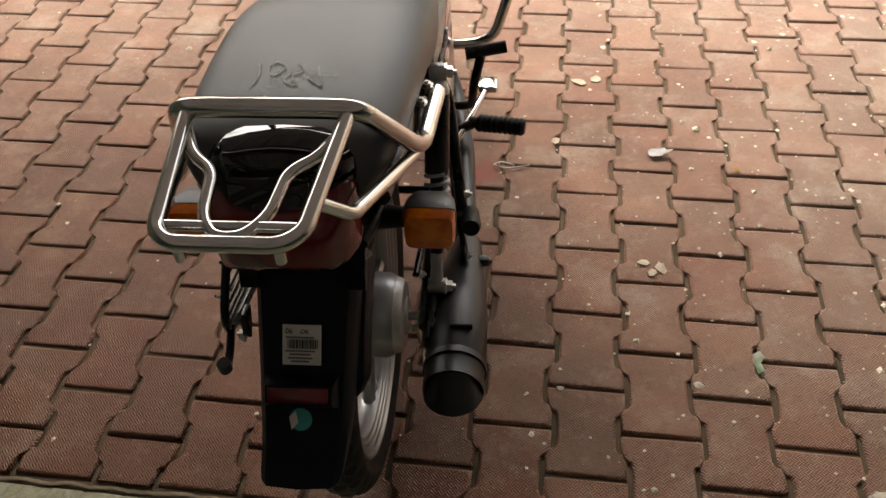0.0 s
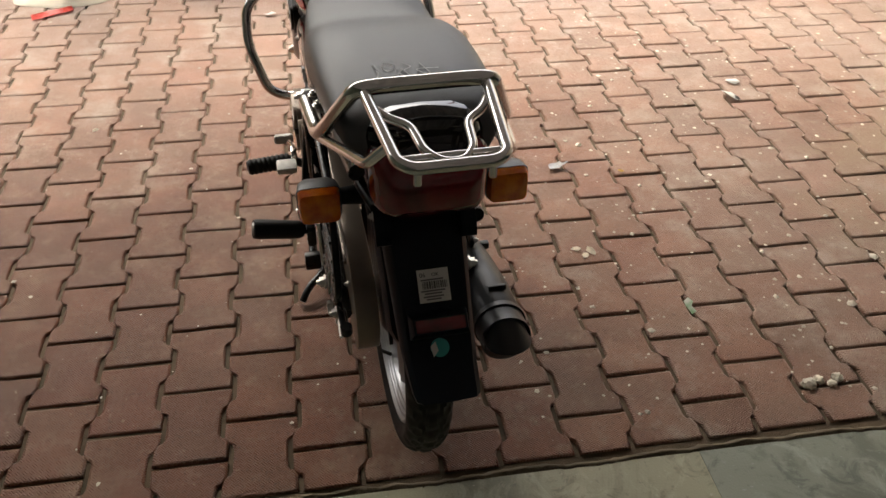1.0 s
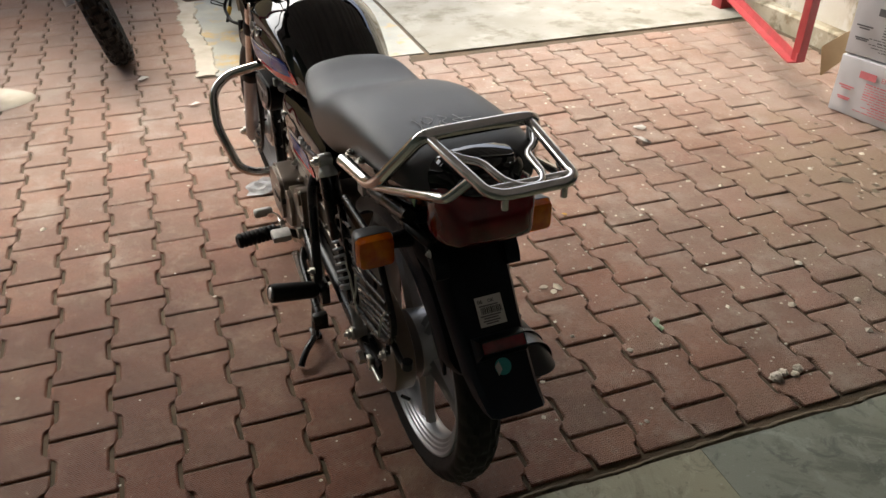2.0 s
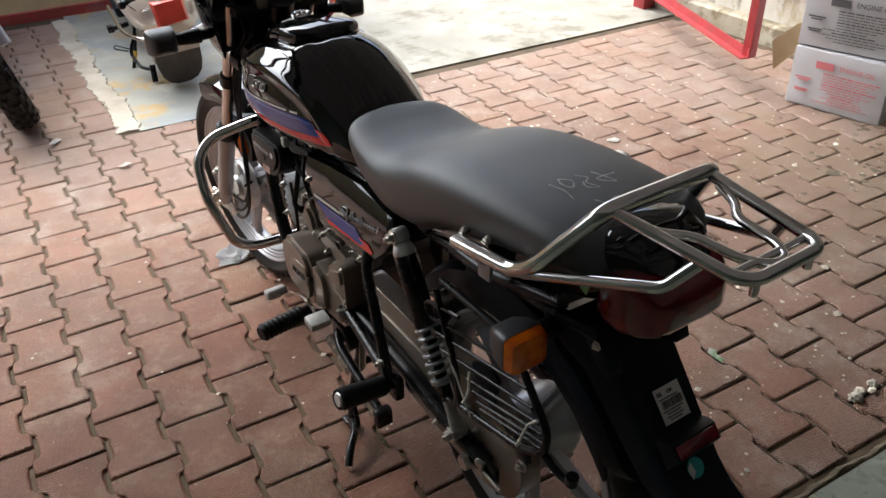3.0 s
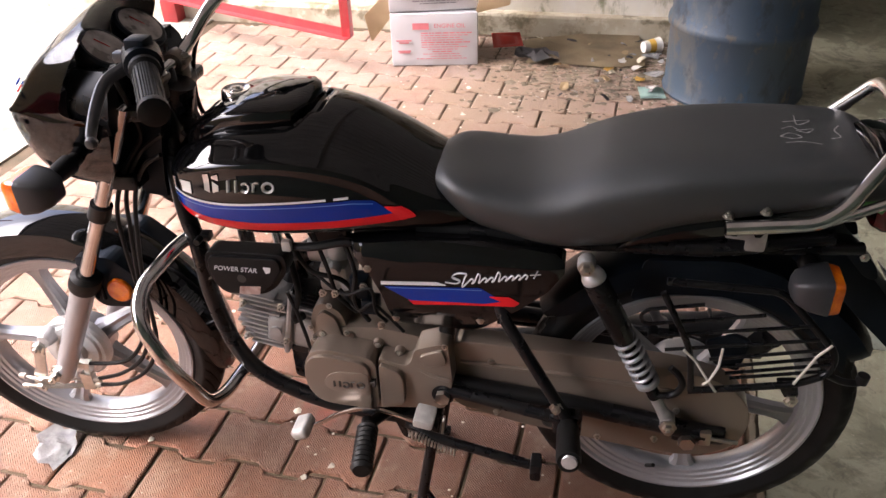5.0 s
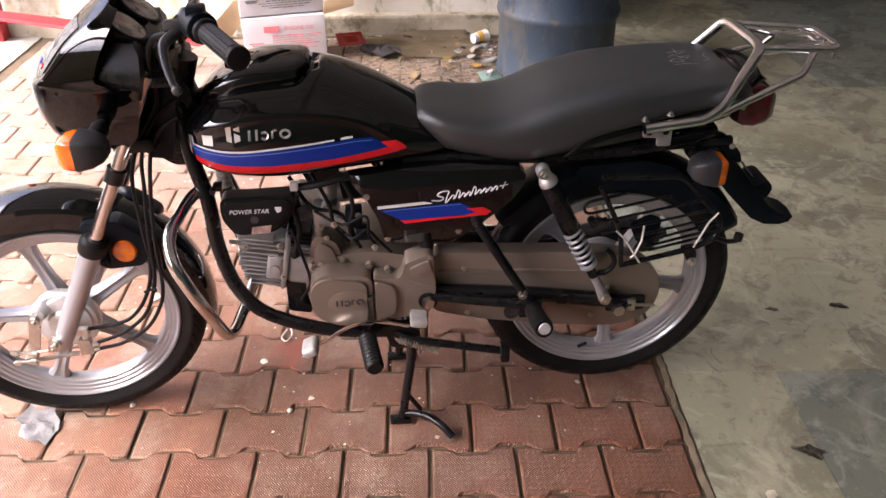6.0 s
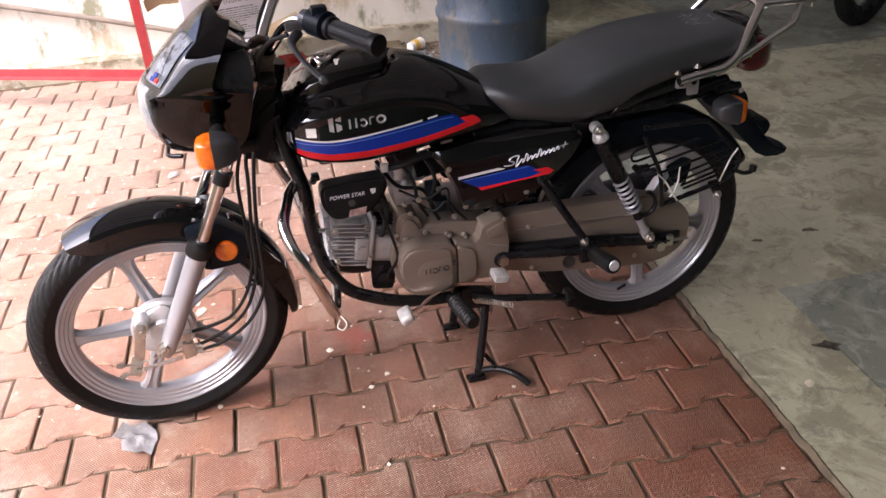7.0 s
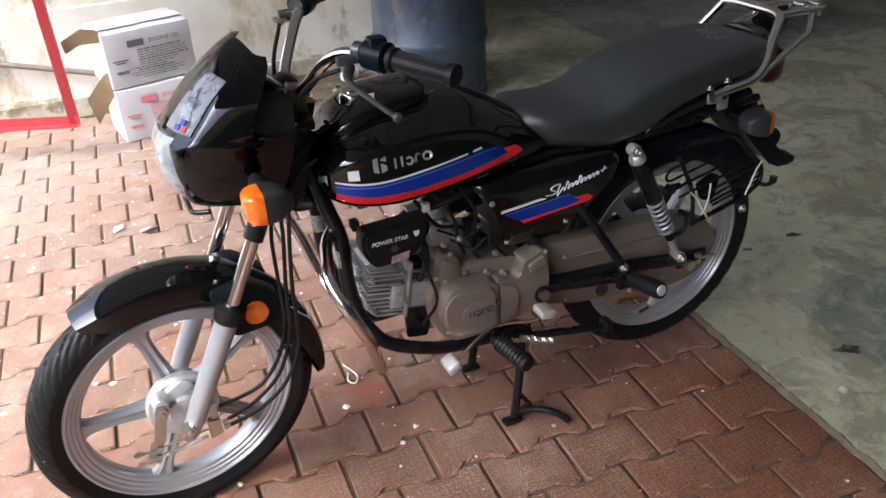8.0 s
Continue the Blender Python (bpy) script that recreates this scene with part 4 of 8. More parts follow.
# tail: cowl and lamp
cowl_t = [(-0.262, 0.838, 0.815, 0.050), (-0.250, 0.846, 0.800, 0.064), (-0.226, 0.851, 0.765, 0.081), (-0.19, 0.852, 0.738, 0.094), (-0.14, 0.843, 0.730, 0.104), (-0.05, 0.80, 0.708, 0.110), (0.06, 0.765, 0.695, 0.112), (0.12, 0.735, 0.688, 0.111), (0.15, 0.70, 0.682, 0.109)]
rings = []
for u, top, low, hw in cowl_t:
    ring = []
    for i in range(24):
        a = 2 * math.pi * i / 24
        c_, s_ = math.cos(a), math.sin(a)
        ring.append((u + (0.02 * s_ if u < -0.25 else 0), hw * math.copysign(abs(c_) ** 0.6, c_), (top + low) / 2 + (top - low) / 2 * math.copysign(abs(s_) ** 0.7, s_)))
    rings.append(ring)
tail = part("tail_cowl", loft(rings), M_BLACK_GLOSS, bike, "glossy black tail cowl", smooth=75)
part("cowl_panel", loft([[(u, y * hw, z - 0.010 * y * y - (0.004 if abs(y) > 0.95 else 0.0)) for y in (-1, -0.93, -0.5, 0, 0.5, 0.93, 1)] + [(u + 0.004, 0.6 * hw, z - 0.02), (u + 0.004, -0.6 * hw, z - 0.02)] for u, hw, z in ((-0.252, 0.044, 0.846), (-0.246, 0.054, 0.852), (-0.232, 0.060, 0.8575), (-0.212, 0.064, 0.860), (-0.200, 0.062, 0.859))]), M_BLACK_GLOSS, tail, "raised glossy panel of the tail cowl", smooth=30)
part("tool_sticker", moved(block((0, 0, 0), (0.03, 0.0012, 0.016), 0.0004, 1), pose(-0.2, 0.099, 0.79, 0, -20, -6)), M_GREEN_STICKER, tail)
rings = []
for u, top, low, hw in ((-0.212, 0.800, 0.738, 0.080), (-0.226, 0.820, 0.730, 0.084), (-0.25, 0.823, 0.726, 0.082), (-0.275, 0.812, 0.730, 0.074), (-0.293, 0.795, 0.738, 0.062), (-0.300, 0.782, 0.75, 0.046)):
    rings.append([(u, hw * math.copysign(abs(math.cos(a)) ** 0.28, math.cos(a)), (top + low) / 2 + (top - low) / 2 * math.copysign(abs(math.sin(a)) ** 0.30, math.sin(a))) for a in [2 * math.pi * (i + 0.5) / 32 for i in range(32)]])
part("tail_light", loft(rings), M_RED_LENS, bike, "dark red wraparound tail lamp")


def turn_signal(name, at, out_, front):
    """A square-cornered lamp on a rubber stalk; the lens faces ahead or behind."""
    f = 1 if front else -1
    base = part(name, tube_into(bmesh.new(), [Vector(at) + Vector((0, out_ * d, 0.0)) for d in (-0.115, -0.09, -0.085, -0.06, -0.03)], [0.012, 0.012, 0.017, 0.016, 0.013], 14), M_RUBBER, bike, "black turn signal on a rubber stalk")
    rings = []
    for d, hw, hh in ((-0.036, 0.014, 0.011), (-0.03, 0.022, 0.018), (-0.012, 0.030, 0.026), (0.01, 0.0335, 0.0295), (0.014, 0.0335, 0.0295)):
        rings.append([(at[0] + d * f, at[1] + hw * math.copysign(abs(math.cos(a)) ** 0.28, math.cos(a)), at[2] + hh * math.copysign(abs(math.sin(a)) ** 0.28, math.sin(a))) for a in [2 * math.pi * i / 24 + 0.13 for i in range(24)]])
    part("lamp_body", loft(rings), M_LAMP_BODY, base)
    rings = []
    for d, k in ((0.010, 1.0), (0.024, 0.98), (0.036, 0.88), (0.043, 0.68), (0.045, 0.4)) if front else ((0.014, 1.0), (0.022, 0.97), (0.029, 0.90), (0.032, 0.6)):
        rings.append([(at[0] + d * f, at[1] + 0.0325 * k * math.copysign(abs(math.cos(a)) ** 0.28, math.cos(a)), at[2] + 0.0285 * k * math.copysign(abs(math.sin(a)) ** 0.28, math.sin(a))) for a in [2 * math.pi * i / 24 + 0.13 for i in range(24)]])
    part("lens", loft(rings), M_AMBER, base, "amber ribbed lens")


turn_signal("turn_signal", (-0.137, 0.148, 0.676), 1, False)
turn_signal("turn_signal", (-0.137, -0.146, 0.676), -1, False)
turn_signal("turn_signal", (1.018, 0.236, 0.807), 1, True)
turn_signal("turn_signal", (1.018, -0.236, 0.807), -1, True)

# seat
SEAT_TOP = [(-0.235, 0.80), (-0.215, 0.835), (-0.18, 0.852), (-0.10, 0.857), (0.0, 0.853), (0.08, 0.845), (0.16, 0.826), (0.23, 0.798), (0.30, 0.782), (0.38, 0.784), (0.43, 0.790), (0.46, 0.790), (0.485, 0.781)]
SEAT_LOW = [(-0.235, 0.79), (-0.178, 0.79), (-0.126, 0.778), (-0.005, 0.752), (0.083, 0.728), (0.148, 0.695), (0.238, 0.684), (0.329, 0.686), (0.40, 0.695), (0.48, 0.70)]
SEAT_W = [(-0.235, 0.085), (-0.21, 0.108), (-0.15, 0.122), (0.0, 0.132), (0.15, 0.134), (0.28, 0.130), (0.38, 0.122), (0.44, 0.114), (0.47, 0.104), (0.485, 0.094)]
SEAT_LEAN = [(0.2, 0.0), (0.48, 1.0)]


def seat_point(u, a, shrink=1.0):
    """A point of the seat's skin; towards the nose the sections lean ahead over the tank."""
    top, low, hw = curve_at(SEAT_TOP, u), curve_at(SEAT_LOW, u), curve_at(SEAT_W, u)
    c, s = math.cos(a), math.sin(a)
    mid = low + (top - low) * 0.45
    if s >= 0:
        y, z = hw * math.copysign(abs(c) ** 0.46, c), mid + (top - mid) * abs(s) ** 0.54
    else:
        y, z = (hw - 0.012 * abs(s)) * math.copysign(abs(c) ** 0.3, c), mid - (mid - low) * abs(s) ** 0.6
    y, z = y * shrink, mid + (z - mid) * shrink
    lean = curve_at(SEAT_LEAN, u)
    return (u - lean * (0.02 + 0.8 * (0.79 - z)) - lean * 0.25 * abs(y), y, z)


rings = []
for i in range(57):
    rings.append([seat_point(-0.235 + 0.718 * i / 56, 2 * math.pi * j / 64) for j in range(64)])
for k, f in ((0.486, 0.97), (0.491, 0.92), (0.495, 0.82), (0.498, 0.6)):
    rings.append([tuple(Vector(seat_point(0.483, 2 * math.pi * j / 64, f)) + Vector((k - 0.483, 0, 0))) for j in range(64)])
seat = part("seat", loft(rings), M_SEAT, bike, "long black vinyl seat with chalk scribbles", smooth=60)
for k, pts in enumerate((((-0.075, 0.05), (-0.10, 0.045), (-0.125, 0.05)), ((-0.07, 0.03), (-0.085, 0.018), (-0.10, 0.03), (-0.085, 0.036), (-0.07, 0.03)), ((-0.075, 0.005), (-0.09, -0.005), (-0.10, 0.006), (-0.12, 0.0), (-0.11, 0.014), (-0.095, 0.008)), ((-0.08, -0.02), (-0.12, -0.03), (-0.10, -0.012), (-0.10, -0.045)), ((-0.14, 0.03), (-0.155, 0.02), (-0.15, 0.0), (-0.16, -0.02)))):
    path = []
    for q in spline([(u, v, 0) for u, v in pts], 5):
        top, low, hw = curve_at(SEAT_TOP, q.x), curve_at(SEAT_LOW, q.x), curve_at(SEAT_W, q.x)
        mid = low + (top - low) * 0.45
        c = min(0.999, abs(q.y) / hw) ** (1 / 0.46)
        path.append((q.x, q.y, mid + (top - mid) * math.sqrt(1 - c * c) ** 0.54 + 0.0012))
    bm = bmesh.new()
    edge = []
    for i, q in enumerate(path):
        t = Vector(path[min(i + 1, len(path) - 1)]) - Vector(path[max(i - 1, 0)])
        n = Vector((-t.y, t.x, 0)).normalized() * (0.0011 + 0.0003 * math.sin(i * 1.7))
        edge.append((bm.verts.new(Vector(q) + n), bm.verts.new(Vector(q) - n)))
    for a, b in zip(edge, edge[1:]):
        bm.faces.new((a[0], a[1], b[1], b[0]))
    part("chalk_stroke", bm, M_CHALK, seat)

# tank
TANK_TOP = [(0.385, 0.745), (0.43, 0.785), (0.47, 0.810), (0.52, 0.838), (0.59, 0.868), (0.66, 0.878), (0.75, 0.875), (0.80, 0.862), (0.85, 0.833), (0.885, 0.795), (0.90, 0.77)]
TANK_LOW = [(0.385, 0.692), (0.47, 0.690), (0.60, 0.680), (0.72, 0.671), (0.82, 0.680), (0.87, 0.700), (0.90, 0.735)]
TANK_MID = [(0.385, 0.725), (0.47, 0.735), (0.60, 0.755), (0.75, 0.762), (0.85, 0.765), (0.90, 0.762)]
TANK_W = [(0.385, 0.085), (0.43, 0.100), (0.50, 0.116), (0.60, 0.134), (0.70, 0.143), (0.78, 0.141), (0.84, 0.128), (0.875, 0.10), (0.90, 0.055)]


def crease(u, w):
    """The soft shoulder line pressed along the tank's flank."""
    wc = curve_at([(0.46, 0.725), (0.536, 0.785), (0.628, 0.812), (0.731, 0.815), (0.825, 0.797), (0.88, 0.775)], u)
    k = (w - wc) / 0.011
    fade = min(1.0, max(0.0, (u - 0.44) / 0.08)) * min(1.0, max(0.0, (0.885 - u) / 0.05))
    return fade * (0.0045 * math.exp(-k * k) - 0.003 * math.exp(-((k + 2.2) / 1.2) ** 2))


def tank_side(u, w, lift=0.0):
    """The tank's left surface at a length and height."""
    top, low, mid, hw = (curve_at(tb, u) for tb in (TANK_TOP, TANK_LOW, TANK_MID, TANK_W))
    s = (w - mid) / (top - mid) if w > mid else (mid - w) / (mid - low)
    n = 2.15 if w > mid else 4.5
    return (u, (hw + lift) * max(0.0, 1 - min(1.0, abs(s)) ** n) ** (1 / n) + crease(u, w), w)


PLATEAU = [(0.640, 0.030), (0.660, 0.066), (0.70, 0.077), (0.76, 0.080), (0.81, 0.076), (0.845, 0.066), (0.87, 0.055)]


def pocket(u, y):
    """How far the top sinks beside the raised panel: a channel along its edges and across its rear end."""
    if u < 0.60 or u > 0.90:
        return 0.0
    edge = curve_at(PLATEAU, max(0.640, u)) if u >= 0.640 else 0.0
    d = max(abs(y) - edge, 0.640 - u) if u >= 0.640 else math.hypot(max(0.0, abs(y) - 0.03), 0.640 - u)
    return 0.013 * math.exp(-((d - 0.003) / 0.010) ** 2) if d > -0.03 else 0.0


rings = []
for i in range(105):
    u = 0.385 + 0.515 * i / 104
    top, low, mid, hw = (curve_at(tb, u) for tb in (TANK_TOP, TANK_LOW, TANK_MID, TANK_W))
    ring = []
    for j in range(160):
        a = 2 * math.pi * (j + 0.5) / 160
        c, s = math.cos(a), math.sin(a)
        n = 2.15 if s > 0 else 4.5
        h = (top - mid) if s > 0 else (mid - low)
        w = mid + h * math.copysign(abs(s) ** (2 / n), s)
        y = hw * abs(c) ** (2 / n)
        sink = pocket(u, y) if s > 0.35 else 0.0
        ring.append((u, math.copysign(y + (crease(u, w) if y > 0.03 else 0), c), w - sink))
    rings.append(ring)
tank = part("fuel_tank", loft(rings), M_BLACK_GLOSS, bike, "glossy black fuel tank with blue and red stripes", smooth=60)


def panel_line(table, u):
    for (a, x), (b, y) in zip(table, table[1:]):
        if u <= b:
            return x + (y - x) * (u - a) / (b - a)
    return table[-1][1]


def strip(surface, low, high, u0, u1, n, side, lift):
    """A decal laid over a surface between two lines of height."""
    bm = bmesh.new()
    rows = []
    for i in range(n + 1):
        u = u0 + (u1 - u0) * i / n
        a, b = low(u), high(u)
        row = []
        for j in range(7):
            p = surface(u, a + (b - a) * j / 6, lift)
            row.append(bm.verts.new((p[0], p[1] * side, p[2])))
        rows.append(row)
    for p, q in zip(rows, rows[1:]):
        for j in range(6):
            bm.faces.new((p[j], q[j], q[j + 1], p[j + 1]))
    return bm


def line(*pts):
    return lambda u: curve_at(sorted(pts), u)


def run(*pts):
    """A line of straight pieces, as a function of length."""
    return lambda u: panel_line(sorted(pts), u)


def stroke(surface, pts, r, side, lift, smooth=6):
    """A raised line laid over a surface, through (length, height) points."""
    path = [surface(q.x, q.z, lift) for q in (spline([(u, 0, w) for u, w in pts], smooth) if smooth else [Vector((u, 0, w)) for u, w in pts])]
    return tube_into(bmesh.new(), [(x, y * side, z) for x, y, z in path], r, 6, 0.6)


def ring_points(u, w, a, b, start, end, n=14):
    return [(u + a * math.cos(radians(start + (end - start) * i / n)), w + b * math.sin(radians(start + (end - start) * i / n))) for i in range(n + 1)]


BLUE_LOW = ((0.498, 0.7340), (0.60, 0.7220), (0.72, 0.7150), (0.80, 0.7165), (0.868, 0.7300))
BLUE_TOP = ((0.498, 0.7350), (0.527, 0.7575), (0.56, 0.7600), (0.70, 0.7490), (0.79, 0.7430), (0.868, 0.7500))
for s in (1, -1):
    part("blue_stripe", strip(tank_side, run(*BLUE_LOW), run(*BLUE_TOP), 0.498, 0.868, 60, s, 0.0016), M_BLUE_DECAL, tank, "blue stripe")
    part("pale_line", strip(tank_side, lambda u: run(*BLUE_TOP)(u) - 0.0062, lambda u: run(*BLUE_TOP)(u) - 0.0048, 0.528, 0.868, 50, s, 0.0021), M_SKY_DECAL, tank)
    part("red_stripe", strip(tank_side, line((0.478, 0.7225), (0.60, 0.7080), (0.72, 0.6990), (0.80, 0.7000), (0.868, 0.7160)), run((0.478, 0.7245), *BLUE_LOW), 0.478, 0.868, 60, s, 0.0018), M_RED_DECAL, tank, "red stripe")
    part("red_arrow", strip(tank_side, run((0.463, 0.7285), (0.478, 0.7240), (0.498, 0.7335), (0.512, 0.7460)), run((0.463, 0.7315), (0.470, 0.7400), (0.484, 0.7490), (0.512, 0.7470)), 0.463, 0.511, 16, s, 0.0020), M_RED_DECAL, tank)
    part("white_stripe", strip(tank_side, line((0.60, 0.7590), (0.70, 0.7500), (0.79, 0.7440), (0.868, 0.7510)), line((0.60, 0.7630), (0.70, 0.7540), (0.79, 0.7480), (0.868, 0.7545)), 0.60, 0.868, 30, s, 0.0017), M_WHITE_DECAL, tank)
    part("white_dash", strip(tank_side, line((0.56, 0.7620), (0.59, 0.7600)), line((0.56, 0.7660), (0.59, 0.7640)), 0.565, 0.588, 4, s, 0.0017), M_WHITE_DECAL, tank)
    # maker's badge reduced to plain slanted shapes
    for u0, u1, a, b in ((0.789, 0.799, (0.766, 0.769), (0.797, 0.795)), (0.773, 0.784, (0.770, 0.766), (0.779, 0.784)), (0.773, 0.784, (0.786, 0.789), (0.797, 0.793))):
        part("emblem", strip(tank_side, run((u0, a[0]), (u1, a[1])), run((u0, b[0]), (u1, b[1])), u0, u1, 4, s, 0.0028), M_EMBLEM, tank, "raised silver emblem shape")
    for pts, k in ((((0.756, 0.770), (0.7555, 0.7885)), 0), (((0.7425, 0.771), (0.742, 0.7895)), 0), (ring_points(0.7275, 0.779, 0.0065, 0.0062, 40, 330), 3), (((0.7135, 0.7735), (0.713, 0.7855), (0.7095, 0.7875), (0.7045, 0.787)), 0), (ring_points(0.6895, 0.781, 0.0085, 0.0065, 0, 360), 3)):
        part("emblem", stroke(tank_side, pts, 0.0031, s, 0.0026, k), M_EMBLEM, tank, "raised silver emblem stroke")
part("price_sticker", strip(tank_side, lambda u: 0.757, lambda u: 0.777, 0.826, 0.846, 4, 1, 0.002), M_PAPER, tank)
part("filler_cap", merge(lathe([(0.0, 0.010), (0.010, 0.010), (0.0115, 0.008), (0.016, 0.008), (0.018, 0.0095), (0.0225, 0.0095), (0.0245, 0.007), (0.026, 0.0), (0.027, -0.012)], (0.782, 0, 0.875), "z", 36), block((0.782, 0, 0.886), (0.014, 0.004, 0.003), 0.001)), M_CHROME, tank, "chrome filler cap")
def tank_over(u, y):
    top, mid, hw = (curve_at(tb, u) for tb in (TANK_TOP, TANK_MID, TANK_W))
    return mid + (top - mid) * max(0.0, 1 - (abs(y) / hw) ** 2.15) ** (1 / 2.15)


rings = []
for k, (u, f, sh) in enumerate(((0.641, -0.016, 0.8), (0.644, 0.004, 0.9), (0.650, 0.010, 0.96), (0.665, 0.012, 1.0), (0.70, 0.012, 1.0), (0.74, 0.012, 1.0), (0.78, 0.010, 1.0), (0.82, 0.007, 1.0), (0.845, 0.004, 1.0), (0.86, -0.002, 0.95), (0.868, -0.02, 0.9))):
    top, hw = curve_at(TANK_TOP, u), curve_at(PLATEAU, u) * sh
    ring = []
    for y in (-1.03, -1.0, -0.97, -0.9, -0.6, -0.3, 0, 0.3, 0.6, 0.9, 0.97, 1.0, 1.03):
        drop = 0.0 if abs(y) < 0.95 else (0.002 if abs(y) < 0.99 else (0.007 if abs(y) < 1.01 else 0.024))
        ring.append((u, y * hw, top + (tank_over(u, y * hw) - top) * 0.55 + f - drop))
    rings.append(ring + [(u, 0.5 * hw, 0.78), (u, -0.5 * hw, 0.78)])
part("tank_plateau", loft(rings), M_BLACK_GLOSS, tank, "raised panel round the filler", smooth=40)
part("warning_sticker", moved(block((0, 0, 0), (0.026, 0.024, 0.001), 0.0003, 1), pose(0.748, 0.045, 0.8822, -11, 0, 0)), M_PAPER, tank)

# side panels
PANEL_TOP = [(0.225, 0.665), (0.24, 0.680), (0.36, 0.690), (0.475, 0.684), (0.55, 0.676), (0.583, 0.671)]
PANEL_LOW = [(0.225, 0.648), (0.25, 0.610), (0.285, 0.577), (0.321, 0.546), (0.36, 0.508), (0.376, 0.497), (0.46, 0.502), (0.500, 0.503), (0.512, 0.515), (0.525, 0.575), (0.545, 0.620), (0.572, 0.655), (0.583, 0.668)]


def panel_face(u, w, lift=0.0):
    """The side panel's outer face: flat low down, rolling inwards to its upper edge, with a shallow scoop."""
    roll = max(0.0, (w - 0.648) / 0.038)
    scoop = math.exp(-((u - 0.485) / 0.035) ** 2 - ((w - 0.660) / 0.008) ** 2)
    ends = max(0.0, (0.26 - u) / 0.05) ** 2 + max(0.0, (u - 0.55) / 0.05) ** 2
    low = max(0.0, (0.555 - w) / 0.05)
    return (u, 0.1285 + lift - 0.016 * roll ** 2 - 0.0022 * scoop - 0.012 * ends - 0.035 * max(0.0, (u - 0.55) / 0.05) ** 2 - 0.018 * low, w)


def panel_skin(side):
    bm = bmesh.new()
    rows = []
    us = [0.2255 + 0.3570 * i / 72 for i in range(73)]
    for u in us:
        a, b = panel_line(PANEL_LOW, u), panel_line(PANEL_TOP, u)
        front = [panel_face(u, a + (b - a) * j / 20) for j in range(21)]
        ring = [(u, 0.085, a)] + [(u, front[0][1] - 0.008, a)] + front[1:] + [(u, 0.085, b)]
        rows.append([(x, y * side, z) for x, y, z in ring])
    rings_into(bm, rows)
    return bm


for s in (1, -1):
    sp = part("side_panel", panel_skin(s), M_BLACK_GLOSS, bike, "glossy black side panel")
    part("blue_stripe", strip(panel_face, run((0.324, 0.588), (0.350, 0.581), (0.477, 0.575), (0.519, 0.599)), run((0.324, 0.590), (0.359, 0.612), (0.408, 0.608), (0.519, 0.600)), 0.324, 0.519, 40, s, 0.0012), M_BLUE_DECAL, sp)
    part("pale_line", strip(panel_face, run((0.355, 0.6070), (0.408, 0.6045), (0.512, 0.5975)), run((0.355, 0.6082), (0.408, 0.6057), (0.512, 0.5987)), 0.356, 0.512, 20, s, 0.0017), M_SKY_DECAL, sp)
    part("red_stripe", strip(panel_face, run((0.303, 0.5800), (0.401, 0.5735), (0.471, 0.5670), (0.480, 0.5758)), run((0.303, 0.5815), (0.324, 0.5880), (0.350, 0.5810), (0.477, 0.5750), (0.480, 0.5764)), 0.303, 0.480, 40, s, 0.0014), M_RED_DECAL, sp)
    part("red_arrow", strip(panel_face, run((0.295, 0.5870), (0.303, 0.5800), (0.324, 0.5875), (0.344, 0.5958)), run((0.295, 0.5890), (0.311, 0.5985), (0.344, 0.5968)), 0.295, 0.344, 14, s, 0.0015), M_RED_DECAL, sp)
    part("white_stripe", strip(panel_face, run((0.414, 0.6112), (0.522, 0.6030)), run((0.414, 0.6122), (0.430, 0.6168), (0.526, 0.6098)), 0.415, 0.525, 14, s, 0.0013), M_WHITE_DECAL, sp)
    # script badge reduced to a running scrawl
    scrawl = [(0.416, 0.6185), (0.398, 0.6175), (0.392, 0.6240), (0.404, 0.6300), (0.396, 0.6375), (0.381, 0.6385), (0.384, 0.6290), (0.388, 0.6120)]
    for k in range(9):
        u0, tall = 0.378 - 0.0108 * k, (0.017 if k in (1, 4) else 0.0085)
        base = 0.6205 + (0.378 - u0) * 0.19
        scrawl += [(u0 + 0.0005, base + 0.002), (u0 - 0.005, base + tall), (u0 - 0.0088, base + tall * 0.75), (u0 - 0.0062, base + 0.0005)]
    em = part("script_emblem", stroke(panel_face, scrawl, 0.0022, s, 0.0018, 4), M_WHITE_DECAL, sp, "raised silver scrawl emblem")
    part("emblem_cross", merge(stroke(panel_face, ((0.279, 0.6455), (0.262, 0.6485)), 0.0015, s, 0.0018, 0), stroke(panel_face, ((0.273, 0.6400), (0.267, 0.6545)), 0.0015, s, 0.0018, 0)), M_WHITE_DECAL, em)
    for u, w in ((0.546, 0.632), (0.507, 0.526), (0.36, 0.54)):
        bolt((u, panel_face(u, w)[1] * s, w), "y" if s > 0 else "-y", 0.0048, 0.005, sp)

